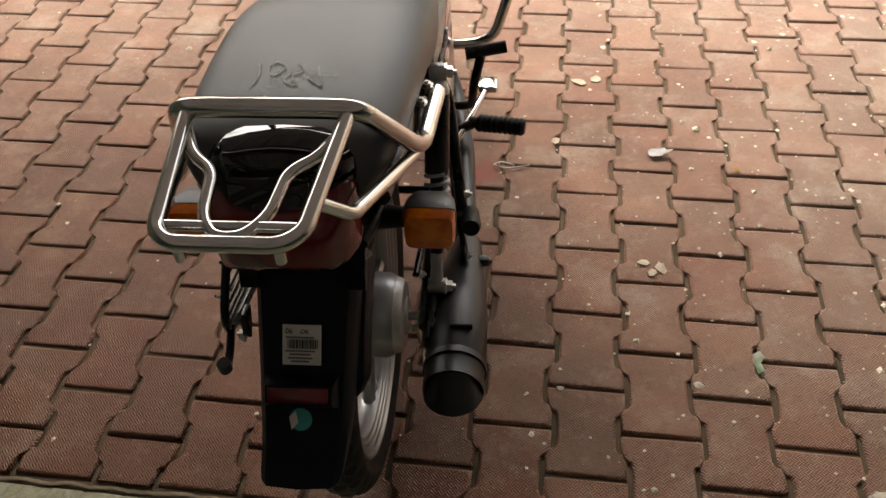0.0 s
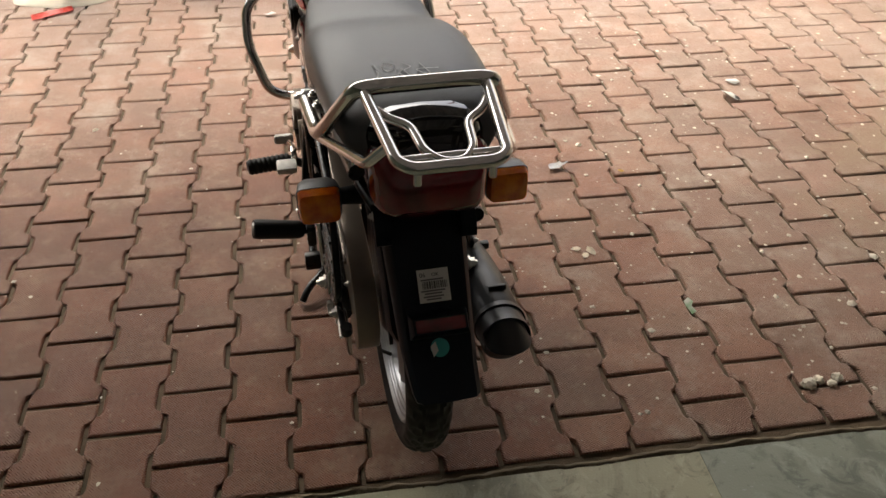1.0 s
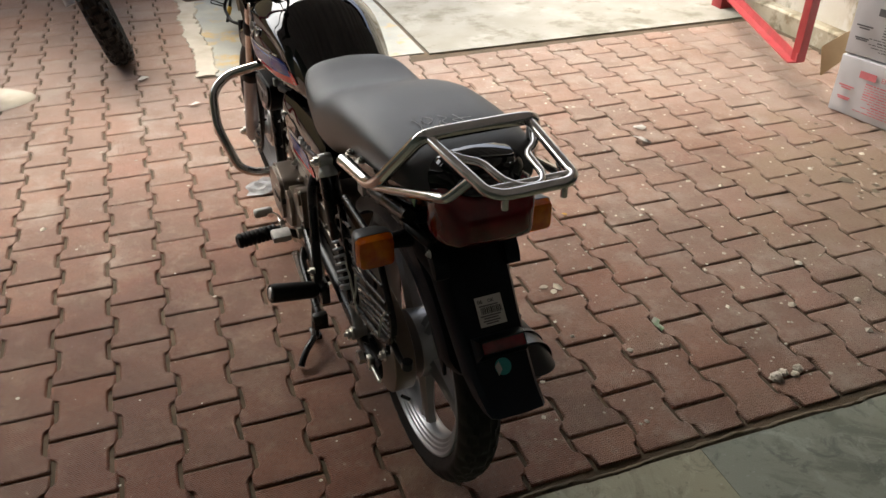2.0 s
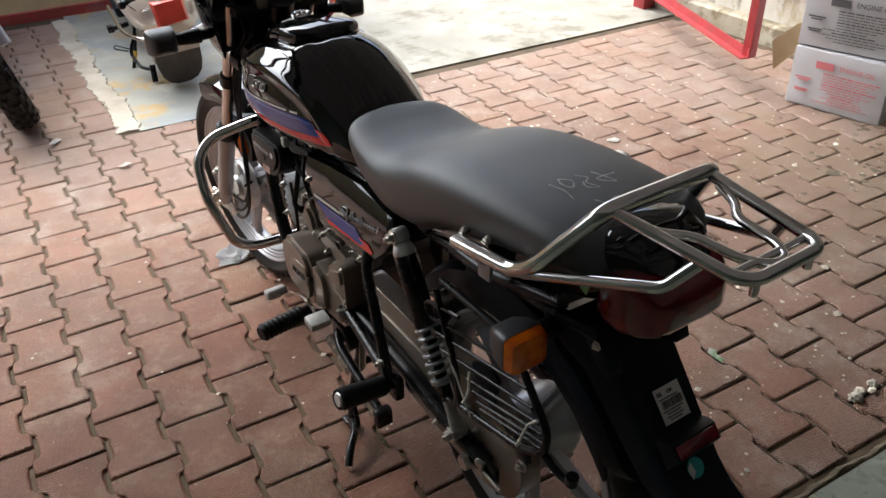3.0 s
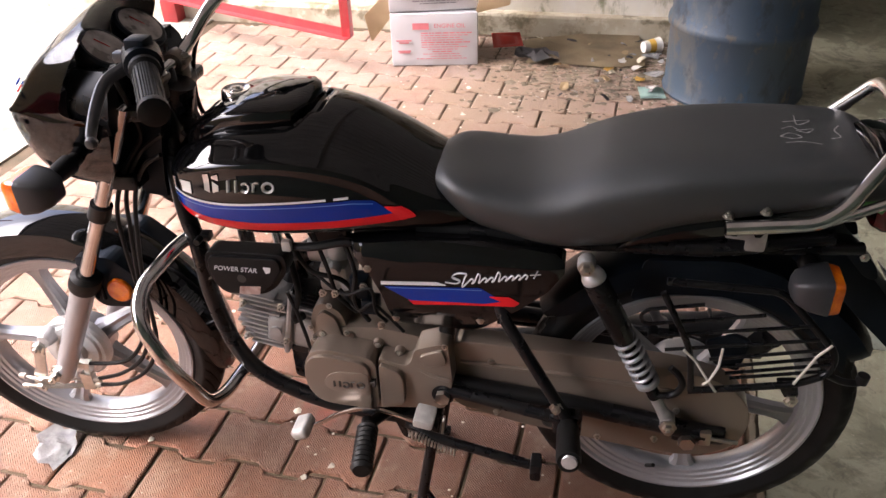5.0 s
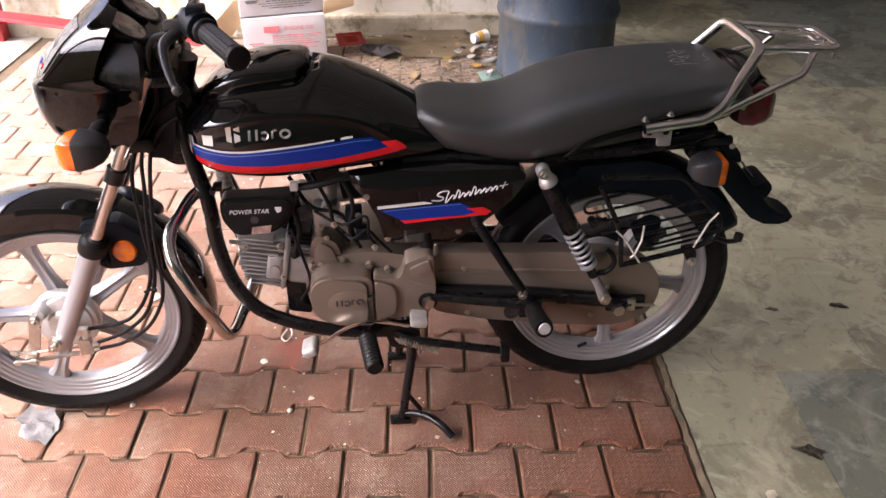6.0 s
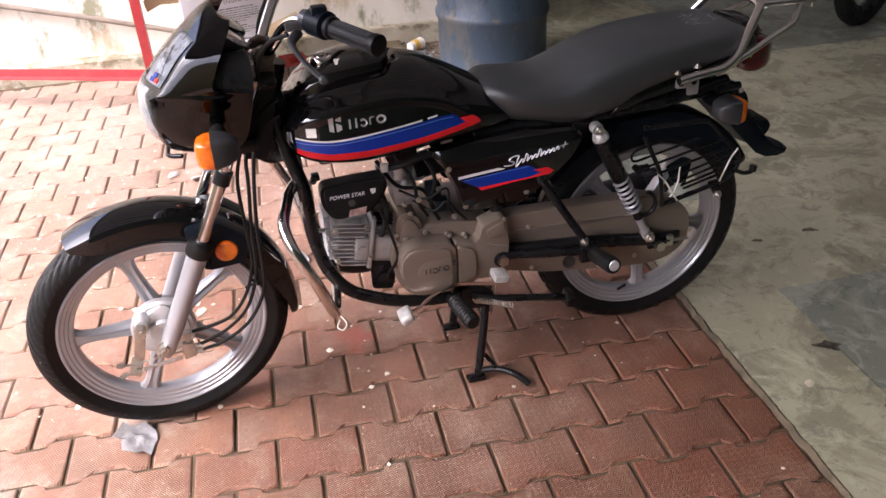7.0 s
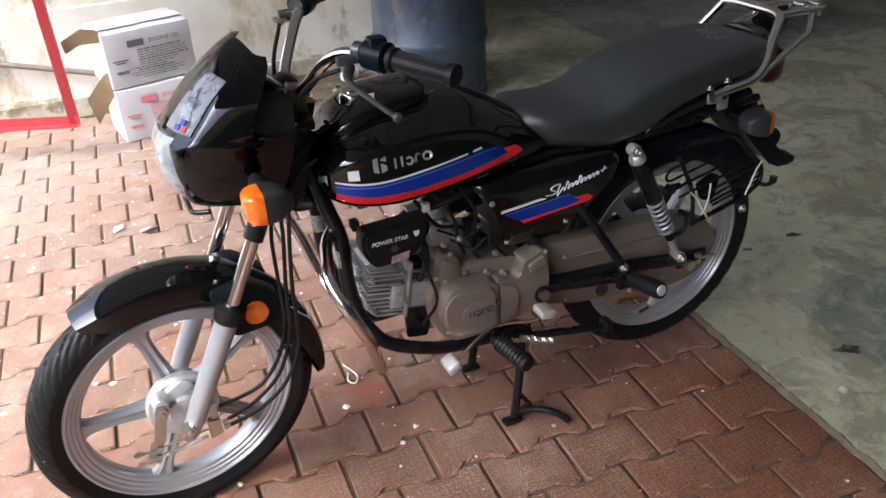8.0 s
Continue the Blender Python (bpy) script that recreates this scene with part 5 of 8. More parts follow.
# headlight cowl, gauges
COWL = [(0.742, 1.118, 1.100, 0.060, 1.050, 0.088, 1.000, 0.100), (0.752, 1.130, 1.112, 0.072, 1.055, 0.102, 0.985, 0.112), (0.775, 1.142, 1.124, 0.084, 1.060, 0.115, 0.965, 0.122), (0.82, 1.151, 1.130, 0.098, 1.060, 0.128, 0.950, 0.135), (0.862, 1.151, 1.128, 0.108, 1.052, 0.137, 0.940, 0.142), (0.876, 1.148, 1.124, 0.110, 1.050, 0.139, 0.945, 0.145), (0.882, 1.144, 1.120, 0.112, 1.106, 0.127, 0.985, 0.146), (0.890, 1.138, 1.114, 0.111, 1.100, 0.126, 1.010, 0.145), (0.92, 1.114, 1.088, 0.109, 1.074, 0.124, 1.002, 0.143), (0.955, 1.078, 1.058, 0.105, 1.045, 0.120, 0.986, 0.139), (0.985, 1.044, 1.028, 0.100, 1.017, 0.114, 0.974, 0.133), (1.006, 1.018, 1.003, 0.097, 0.993, 0.109, 0.966, 0.126), (1.018, 1.000, 0.987, 0.090, 0.974, 0.108, 0.960, 0.115), (1.026, 0.984, 0.975, 0.082, 0.966, 0.094, 0.957, 0.099)]
rows_ = []
for k in range(64):
    w = 0.742 + (1.026 - 0.742) * k / 63
    rows_.append([w] + [curve_at([(row[0], row[i]) for row in COWL], w) for i in range(1, 8)])


def crowned(q):
    """The screen's upper edge drops away towards its sides."""
    return Vector((q.x, q.y, q.z - 0.022 * max(0.0, (q.z - 0.94) / 0.086) ** 1.5 * (q.y / 0.11) ** 2))


rings = []
for w, uf, uc, yc, um, ym, ub, yb in rows_:
    half = [crowned(q) for q in spline([(uf + 0.004, 0, w), (uf - 0.002, yc * 0.5, w), (uc, yc, w), (um, ym, w), (ub, yb, w)], 6)]
    rings.append([(p.x, -p.y, p.z) for p in reversed(half)] + [tuple(p) for p in half[1:]])
bm = loft(rings, closed=False, caps=False)
bmesh.ops.solidify(bm, geom=bm.faces[:], thickness=0.005)
hc = part("headlight_cowl", bm, M_COWL, bike, "glossy black headlight cowl with small visor", smooth=50)
part("gauge_housing", loft([[(u, y, w) for u, y in ((ub, -yb), (uf, -yb + 0.006), (uf, yb - 0.006), (ub, yb))] for w, ub, uf, yb in ((0.850, 0.942, 1.0, 0.130), (0.874, 0.936, 1.008, 0.140), (0.905, 0.932, 1.006, 0.134), (0.93, 0.932, 1.002, 0.124), (0.95, 0.94, 0.998, 0.113))]), M_BLACK_SATIN, hc, "matt black instrument housing")
# added filler: blacks out the see-through gap between fork and tank
part("wire_cover", loft([[(u, y, w) for u, y in ((ub, -yb), (uf, -yb * 0.8), (uf, yb * 0.8), (ub, yb))] for w, ub, uf, yb in ((0.69, 0.93, 0.975, 0.040), (0.73, 0.915, 0.985, 0.062), (0.80, 0.90, 0.985, 0.070), (0.86, 0.89, 0.965, 0.066))]), M_BLACK_PLASTIC, hc, "black filler block behind the lamp, added to close the gap")
part("cowl_back", plate(soft_outline([(0.965, 0.775), (0.99, 0.765), (1.015, 0.93), (1.0, 0.945)], 0.005), -0.112, 0.112, 0.01), M_BLACK_PLASTIC, hc)
rings = []
for w, uf, ub, hw in ((0.758, 1.140, 1.08, 0.062), (0.775, 1.156, 1.075, 0.086), (0.80, 1.165, 1.07, 0.100), (0.84, 1.168, 1.065, 0.107), (0.87, 1.163, 1.065, 0.107), (0.888, 1.150, 1.065, 0.098)):
    rings.append([(ub + (uf - ub) * max(0.0, math.cos(a)) ** 0.6, hw * math.sin(a), w) for a in [-math.pi / 2 + math.pi * i / 24 for i in range(25)]])
part("headlight", loft(rings), M_LAMP, hc, "headlight glass under clear film")
for u0, y0, w0, mat in ((1.1105, 0.0835, 0.906, M_RED_DECAL), (1.1180, 0.0660, 0.906, M_BLUE_DECAL), (1.1085, 0.0840, 0.918, M_BLUE_DECAL)):
    part("visor_decal", moved(block((0, 0, 0), (0.003, 0.014, 0.010), 0.001, 1), pose(u0 + 0.004, y0 + 0.004, w0, 0, -40, 24)), mat, hc)
# wrinkled film patch; its streaked tones paint the reflected sky
rows_ = []
for k in range(19):
    w = 0.898 + (0.985 - 0.898) * k / 18
    uf, uc, yc = (curve_at([(row[0], row[i]) for row in COWL], w) for i in (1, 2, 3))
    half = spline([(uf + 0.0065, 0, w), (uf + 0.0005, yc * 0.5, w), (uc + 0.0025, yc * 1.0, w)], 6)
    rows_.append([tuple(crowned(q)) for q in half[3:]])
bm = loft(rows_, closed=False, caps=False)
bmesh.ops.solidify(bm, geom=bm.faces[:], thickness=0.0012)
part("visor_film", bm, M_FILM_STREAKS, hc, "wrinkled visor film with sky reflection painted in pale and dark streaks", smooth=60)
part("reflector_bowl", lathe([(0.0, -0.02), (0.03, -0.015), (0.06, 0.01), (0.075, 0.035), (0.078, 0.035), (0.062, 0.004), (0.0, -0.03)], (1.10, 0, 0.828), "x", 32), M_CHROME, hc)
part("lower_bracket", tube([(1.10, 0.08, 0.74), (1.13, 0.06, 0.735), (1.13, -0.06, 0.735), (1.10, -0.08, 0.74)], 0.005), M_BLACK_SATIN, hc)
for s in (1, -1):
    g = part("gauge", moved(lathe([(0.0, -0.045), (0.03, -0.04), (0.044, -0.01), (0.046, 0.004), (0.042, 0.008)], (0, 0, 0), "z", 36), pose(0.966, 0.056 * s, 0.962, 0, -38, 0)), M_BLACK_PLASTIC, bike, "round black instrument pod")
    part("dial", moved(lathe([(0.0, 0.0095), (0.030, 0.009), (0.041, 0.0075), (0.041, 0.002), (0, 0.002)], (0, 0, 0), "z", 36), pose(0.966, 0.056 * s, 0.962, 0, -38, 0)), M_DIAL, g, "glassy dial face")
    part("needle", moved(block((0.008, 0, 0.0098), (0.026, 0.002, 0.001), 0), pose(0.966, 0.056 * s, 0.962, 0, -38, 30)), M_RED_DECAL, g)

# handlebar and controls
hb = part("handlebar", tube([(0.722, 0.345, 1.0), (0.79, 0.235, 1.012), (0.845, 0.12, 1.005), (0.902, 0.06, 0.912), (0.902, -0.06, 0.912), (0.845, -0.12, 1.005), (0.79, -0.235, 1.012), (0.722, -0.345, 1.0)], 0.011, 0.05, 16), M_CHROME, bike, "chromed handlebar")
for s in (1, -1):
    a, b = Vector((0.722, 0.345 * s, 1.0)), Vector((0.79, 0.235 * s, 1.012))
    d = (b - a).normalized()
    path = [a - d * 0.008, a - d * 0.006, a + d * 0.004, a + d * 0.008, a + d * 0.06, a + d * 0.108, a + d * 0.112, a + d * 0.12]
    g = part("grip", tube_into(bmesh.new(), path, [0.014, 0.0195, 0.0195, 0.0165, 0.0162, 0.0165, 0.021, 0.021], 18), M_RUBBER, hb, "black ribbed rubber grip")
    for i in range(18):
        aa = 2 * math.pi * i / 18
        o = Vector((0, math.cos(aa), math.sin(aa)))
        o = (o - d * o.dot(d)).normalized() * 0.0166
        part("rib", rod(a + d * 0.01 + o, a + d * 0.104 + o, 0.0012, k=5), M_RUBBER, g)
    part("switch_housing", merge(tube_into(bmesh.new(), [a + d * 0.124, a + d * 0.128, a + d * 0.168, a + d * 0.174], [0.02, 0.026, 0.026, 0.018], 18), block(a + d * 0.148 + Vector((0, 0, 0.02)), (0.03, 0.03, 0.025), 0.006), block(a + d * 0.15 + Vector((-0.022, 0, 0.0)), (0.012, 0.016, 0.012), 0.003)), M_BLACK_PLASTIC, hb, "black switch housing")
    part("lever_perch", merge(tube_into(bmesh.new(), [a + d * 0.178, a + d * 0.194], 0.0155, 14), block(a + d * 0.186 + Vector((0.022, 0, -0.012)), (0.04, 0.018, 0.016), 0.005)), M_LEVER, hb)
    lv = [(0.838, 0.190 * s, 0.995), (0.856, 0.225 * s, 0.986), (0.849, 0.270 * s, 0.974), (0.830, 0.325 * s, 0.958), (0.820, 0.345 * s, 0.951)]
    sp_ = spline(lv, 5)
    part("lever", merge(tube_into(bmesh.new(), sp_, [0.010 - 0.004 * i / len(sp_) for i in range(len(sp_))], 10, 0.6), lathe([(0, -0.008), (0.006, -0.006), (0.0085, 0), (0.006, 0.006), (0, 0.008)], lv[-1], "y", 12)), M_LEVER, hb, "control lever with ball end")
    part("bar_clamp", merge(lathe([(0.0, -0.016), (0.017, -0.016), (0.02, -0.012), (0.02, 0.012), (0.017, 0.016), (0.0, 0.016)], (0.902, 0.04 * s, 0.912), "y", 20), block((0.902, 0.04 * s, 0.89), (0.034, 0.03, 0.03), 0.008), block((0.902, 0.04 * s, 0.914), (0.05, 0.028, 0.012), 0.005)), M_CLAMP, hb)
    bolt((0.885, 0.04 * s, 0.92), "z", 0.006, 0.006, hb)
    bolt((0.919, 0.04 * s, 0.92), "z", 0.006, 0.006, hb)
part("ignition_lock", lathe([(0.0, 0.03), (0.016, 0.03), (0.018, 0.02), (0.018, -0.02)], (0.905, 0, 0.885), "z", 20), M_BLACK_SATIN, bike)
for k, pts in enumerate((((0.858, 0.19, 0.992), (0.893, 0.158, 0.972), (0.917, 0.115, 0.925), (0.924, 0.085, 0.865), (0.930, 0.075, 0.822), (0.948, 0.078, 0.795), (0.968, 0.086, 0.765), (0.990, 0.094, 0.716), (1.002, 0.097, 0.66), (1.003, 0.097, 0.56), (1.003, 0.096, 0.482), (1.016, 0.095, 0.423), (1.041, 0.095, 0.372), (1.075, 0.095, 0.336), (1.116, 0.094, 0.321), (1.167, 0.092, 0.312)),
                         ((0.89, 0.075, 0.83), (0.912, 0.07, 0.815), (0.942, 0.074, 0.79), (0.963, 0.084, 0.752), (0.976, 0.093, 0.712), (0.980, 0.099, 0.66), (0.992, 0.102, 0.55), (0.998, 0.102, 0.455), (1.014, 0.10, 0.396), (1.042, 0.10, 0.344), (1.094, 0.099, 0.302), (1.155, 0.096, 0.276)),
                         ((0.892, 0.09, 0.80), (0.93, 0.085, 0.775), (0.955, 0.09, 0.73), (0.968, 0.098, 0.66), (0.980, 0.106, 0.55), (0.985, 0.108, 0.426), (1.004, 0.106, 0.366), (1.04, 0.105, 0.315), (1.097, 0.103, 0.278), (1.155, 0.097, 0.260)),
                         ((0.86, -0.19, 0.985), (0.90, -0.12, 0.92), (0.90, -0.08, 0.82), (0.84, -0.06, 0.72)))):
    part("control_cable", tube_into(bmesh.new(), spline(pts, 8), 0.0042, 8), M_RUBBER, bike, "black control cable")
part("cable_tie", merge(rod((1.012, 0.088, 0.418), (1.000, 0.112, 0.418), 0.0036, k=8), rod((1.03, 0.095, 0.405), (1.006, 0.099, 0.415), 0.003, k=8)), M_RUBBER, bike)

# frame and crash guard
DOWN = [(0.905, 0.03, 0.80), (0.885, 0.07, 0.70), (0.865, 0.087, 0.62), (0.862, 0.087, 0.52), (0.847, 0.088, 0.436), (0.825, 0.091, 0.383), (0.791, 0.093, 0.34), (0.728, 0.092, 0.303), (0.65, 0.09, 0.275), (0.55, 0.088, 0.262), (0.47, 0.085, 0.256)]
frame_ = part("frame", tube_into(bmesh.new(), spline(DOWN, 4), 0.0155, 16), M_BLACK_SATIN, bike, "black tubular frame")
part("down_tube", tube_into(bmesh.new(), spline([(u, -v, w) for u, v, w in DOWN], 4), 0.0155, 16), M_BLACK_SATIN, frame_)
part("top_tube", tube([(0.90, 0, 0.80), (0.70, 0, 0.73), (0.45, 0, 0.68), (0.2, 0, 0.66)], 0.02), M_BLACK_SATIN, frame_)
part("gusset", plate(soft_outline([(0.985, 0.71), (0.98, 0.86), (0.89, 0.868), (0.865, 0.79), (0.875, 0.67), (0.93, 0.67)], 0.012), -0.032, 0.032, 0.006), M_BLACK_SATIN, frame_)
part("headstock", rod((0.935, 0, 0.73), (0.885, 0, 0.89), 0.03), M_BLACK_SATIN, frame_)
part("barcode_tag", moved(block((0, 0, 0), (0.02, 0.002, 0.045), 0.0005, 1), pose(0.875, 0.052, 0.59, 0, 8, 0)), M_PAPER, frame_)
for s in (1, -1):
    part("rear_rail", tube([(0.47, 0.075 * s, 0.69), (0.20, 0.085 * s, 0.685), (0.0, 0.10 * s, 0.70), (-0.16, 0.09 * s, 0.73)], 0.013), M_BLACK_SATIN, frame_)
    part("seat_stay", tube([(0.44, 0.095 * s, 0.36), (0.42, 0.09 * s, 0.52), (0.36, 0.085 * s, 0.68)], 0.015), M_BLACK_SATIN, frame_)
    part("peg_hanger", tube([(0.345, 0.105 * s, 0.60), (0.315, 0.135 * s, 0.55), (0.20, 0.165 * s, 0.365)], 0.0105, 0.02), M_BLACK_SATIN, frame_, "black rear footrest hanger")
    part("peg_brace", tube([(0.435, 0.13 * s, 0.385), (0.33, 0.142 * s, 0.375), (0.20, 0.158 * s, 0.365)], 0.0115, 0.02), M_BLACK_SATIN, frame_)
    part("mount_lug", merge(block((0.205, 0.155 * s, 0.36), (0.05, 0.02, 0.05), 0.006), rod((0.205, 0.16 * s, 0.362), (0.205, 0.185 * s, 0.372), 0.01)), M_BLACK_SATIN, frame_)
    bolt((0.225, 0.165 * s, 0.40), "y" if s > 0 else "-y", 0.008, 0.01, frame_)
    if s < 0:
        pg = part("rear_footpeg", tube_into(bmesh.new(), [(0.205, -0.172, 0.372), (0.198, -0.178, 0.376), (0.14, -0.182, 0.402), (0.13, -0.182, 0.405)], [0.013, 0.016, 0.017, 0.015], 18), M_RUBBER, bike, "black rubber pillion footpeg folded back")
    else:
        pg = part("rear_footpeg", tube_into(bmesh.new(), [(0.205, 0.172 * s, 0.365), (0.203, 0.18 * s, 0.367), (0.198, 0.262 * s, 0.384), (0.197, 0.27 * s, 0.386)], [0.016, 0.019, 0.021, 0.019], 18), M_RUBBER, bike, "black rubber pillion footpeg")
        part("peg_cap", rod((0.197, 0.2695, 0.386), (0.197, 0.2725, 0.3865), 0.014, 0.012), M_CAST, pg)
    fp = part("front_footpeg", tube_into(bmesh.new(), [(0.565, 0.16 * s, 0.312), (0.562, 0.175 * s, 0.313)] + [(0.56 - 0.0008 * i, (0.178 + 0.0055 * i) * s, 0.313) for i in range(18)] + [(0.545, 0.279 * s, 0.313)], [0.012, 0.012] + [0.020 if i % 2 else 0.0175 for i in range(18)] + [0.015], 18), M_RUBBER, bike, "black ribbed rubber footpeg")
    part("peg_bar", tube([(0.50, 0.07 * s, 0.27), (0.54, 0.12 * s, 0.30), (0.562, 0.175 * s, 0.313)], 0.011), M_BLACK_SATIN, fp)
    part("crash_guard", tube([(0.872, 0.07 * s, 0.640), (0.900, 0.10 * s, 0.627), (0.928, 0.195 * s, 0.600), (0.915, 0.240 * s, 0.562), (0.878, 0.246 * s, 0.478), (0.846, 0.208 * s, 0.362), (0.838, 0.165 * s, 0.342), (0.823, 0.06 * s, 0.345), (0.815, 0.004 * s, 0.355)], 0.0125, 0.035, 16), M_CHROME, bike, "chromed leg guard hoop")
    part("tube_label", rod((0.864, 0.087 * s, 0.598), (0.863, 0.087 * s, 0.558), 0.0160, k=16), M_LABEL, frame_, "worn white label wrapped on the frame tube")

# engine
eng = part("engine", plate(soft_outline([(0.69, 0.42), (0.66, 0.47), (0.55, 0.485), (0.46, 0.47), (0.42, 0.44), (0.43, 0.33), (0.52, 0.285), (0.64, 0.29), (0.68, 0.34)], 0.03), -0.12, 0.10, 0.012), M_ENGINE, bike, "grey-brown painted single-cylinder engine")
cv = [(0.677, 0.398), (0.674, 0.434), (0.658, 0.456), (0.630, 0.463), (0.543, 0.451), (0.543, 0.329), (0.625, 0.333), (0.652, 0.340), (0.671, 0.366)]
c1 = part("left_cover", merge(plate(soft_outline(cv, 0.024, 6), 0.09, 0.148, 0.012, 4), plate(soft_outline([(0.606 + (u - 0.60) * 0.90, 0.397 + (w - 0.397) * 0.86) for u, w in cv], 0.024, 6), 0.140, 0.156, 0.008, 4)), M_ENGINE, eng, "domed left engine cover")
pq = [(0.641, 0.388), (0.632, 0.412), (0.612, 0.422), (0.556, 0.424), (0.556, 0.374), (0.622, 0.374)]
part("cover_plaque", merge(plate(soft_outline(pq, 0.012, 5), 0.150, 0.1578, 0.0012), plate(soft_outline([(0.599 + (u - 0.599) * 0.93, 0.3985 + (w - 0.3985) * 0.88) for u, w in pq], 0.011, 5), 0.155, 0.1570, 0.0006)), M_ENGINE, c1)
flat_face = lambda u, w, lift=0.0: (u, 0.1578 + lift, w)
for pts, k in ((((0.620, 0.3875), (0.620, 0.4005)), 0), (((0.6095, 0.388), (0.6095, 0.4015)), 0), (ring_points(0.5985, 0.394, 0.0055, 0.0055, 40, 330), 3), (((0.588, 0.390), (0.588, 0.4005), (0.582, 0.4015)), 0), (ring_points(0.571, 0.396, 0.0065, 0.0055, 0, 360), 3)):
    part("cast_emblem", stroke(flat_face, pts, 0.0026, 1, 0.0002, k), M_DARK_FILL, c1)
sc = part("sprocket_cover", merge(plate(soft_outline([(0.5415, 0.446), (0.491, 0.435), (0.481, 0.445), (0.474, 0.473), (0.428, 0.491), (0.414, 0.487), (0.408, 0.404), (0.424, 0.342), (0.496, 0.334), (0.5415, 0.329)], 0.009, 3), 0.085, 0.138, 0.010, 4), plate(soft_outline([(0.5385, 0.440), (0.500, 0.426), (0.494, 0.40), (0.496, 0.352), (0.5385, 0.336)], 0.010, 3), 0.130, 0.149, 0.006, 3), plate(soft_outline([(0.466, 0.464), (0.424, 0.482), (0.416, 0.452), (0.456, 0.440)], 0.008, 3), 0.130, 0.144, 0.006, 3)), M_ENGINE, eng, "sprocket cover")
part("cover_rib", tube([(0.470, 0.135, 0.430), (0.445, 0.138, 0.418), (0.413, 0.138, 0.410)], 0.004, 0.01), M_ENGINE, sc)
# dark raised piece painting the shade of a notch
part("cover_notch", plate(soft_outline([(0.558, 0.402), (0.5445, 0.408), (0.5445, 0.392)], 0.002), 0.148, 0.1575, 0.0008), M_DARK_FILL, c1)
for u, w, v in ((0.672, 0.474, 0.104), (0.634, 0.522, 0.098), (0.605, 0.470, 0.106), (0.661, 0.345, 0.13), (0.548, 0.452, 0.109), (0.508, 0.440, 0.112), (0.668, 0.448, 0.104), (0.420, 0.486, 0.137), (0.652, 0.462, 0.105)):
    bolt((u, v, w), "y", 0.0042, 0.004, eng)
for u, w, v in ((0.652, 0.461, 0.106), (0.548, 0.452, 0.110), (0.509, 0.439, 0.113), (0.600, 0.462, 0.104)):
    part("cover_boss", rod((u, 0.10, w), (u, v, w), 0.0095, 0.008, k=12), M_ENGINE, eng)
part("pivot_nut", rod((0.426, 0.134, 0.376), (0.426, 0.152, 0.376), 0.014, k=6), M_ZINC, eng)
part("pivot_washer", rod((0.426, 0.132, 0.376), (0.426, 0.140, 0.376), 0.021, k=20), M_BLACK_SATIN, eng)
part("cam_cover", merge(plate(soft_outline([(0.668, 0.430), (0.675, 0.478), (0.664, 0.516), (0.647, 0.526), (0.615, 0.508), (0.598, 0.441)], 0.014, 4), 0.0, 0.096, 0.010, 3), plate(soft_outline([(0.660, 0.445), (0.663, 0.478), (0.656, 0.503), (0.645, 0.512), (0.624, 0.498), (0.611, 0.450)], 0.010, 4), 0.088, 0.104, 0.005, 2)), M_ENGINE, eng, "raised engine housing")
part("crank_top", plate(soft_outline([(0.645, 0.44), (0.600, 0.466), (0.555, 0.470), (0.50, 0.478), (0.474, 0.45)], 0.012, 3), -0.08, 0.095, 0.010, 3), M_ENGINE, eng)
# the cylinder lies nearly level, pointing ahead
TIP = Matrix.Rotation(radians(-11), 4, "Y")
head = part("cylinder_head", block((0.772, 0, 0.453), (0.085, 0.125, 0.118), 0.022, 4, TIP), M_HEAD, eng, "cast aluminium cylinder head")
for i in range(11):
    w = 0.399 + 0.0112 * i
    e = abs(i - 5) / 5
    for s in (1, -1):
        part("head_fin", block((0.776 + 0.004 * math.sin(i * 2.1), 0.061 * s, w), (0.098 - 0.035 * e ** 3 - (0.02 if i == 7 else 0), 0.034, 0.0042), 0.0016, 2, TIP), M_HEAD, head)
    part("head_fin", block((0.822, 0, w + 0.004), (0.016, 0.10 - 0.02 * e ** 2, 0.0042), 0.0016, 1, TIP), M_HEAD, head)
for u, w in ((0.735, 0.415), (0.735, 0.495), (0.812, 0.42), (0.808, 0.497)):
    bolt((u, 0.078, w), "y", 0.005, 0.010, head)
part("head_flange", block((0.728, 0.0, 0.448), (0.012, 0.16, 0.135), 0.006, 2, TIP), M_HEAD, head)
part("tappet_cover", merge(block((0.752, 0.066, 0.438), (0.036, 0.03, 0.06), 0.009, 3, TIP), rod((0.752, 0.08, 0.438), (0.752, 0.086, 0.438), 0.011)), M_HEAD, head)
part("cylinder", block((0.695, 0, 0.445), (0.075, 0.10, 0.10), 0.02, 3, TIP), M_HEAD, eng, "cast cylinder barrel")
for i in range(7):
    part("cylinder_fin", block((0.694, 0, 0.462 + 0.0092 * i), (0.05, 0.142 - 0.002 * i, 0.0042), 0.0015, 1, TIP), M_HEAD if i < 3 else M_BLACK_SATIN, eng)
part("barrel_side", block((0.698, 0.055, 0.425), (0.055, 0.035, 0.07), 0.010, 3, TIP), M_HEAD, eng)
part("stud", rod((0.827, 0.03, 0.478), (0.848, 0.03, 0.480), 0.004), M_ZINC, head)
part("stud", rod((0.827, 0.045, 0.49), (0.846, 0.045, 0.492), 0.004), M_ZINC, head)
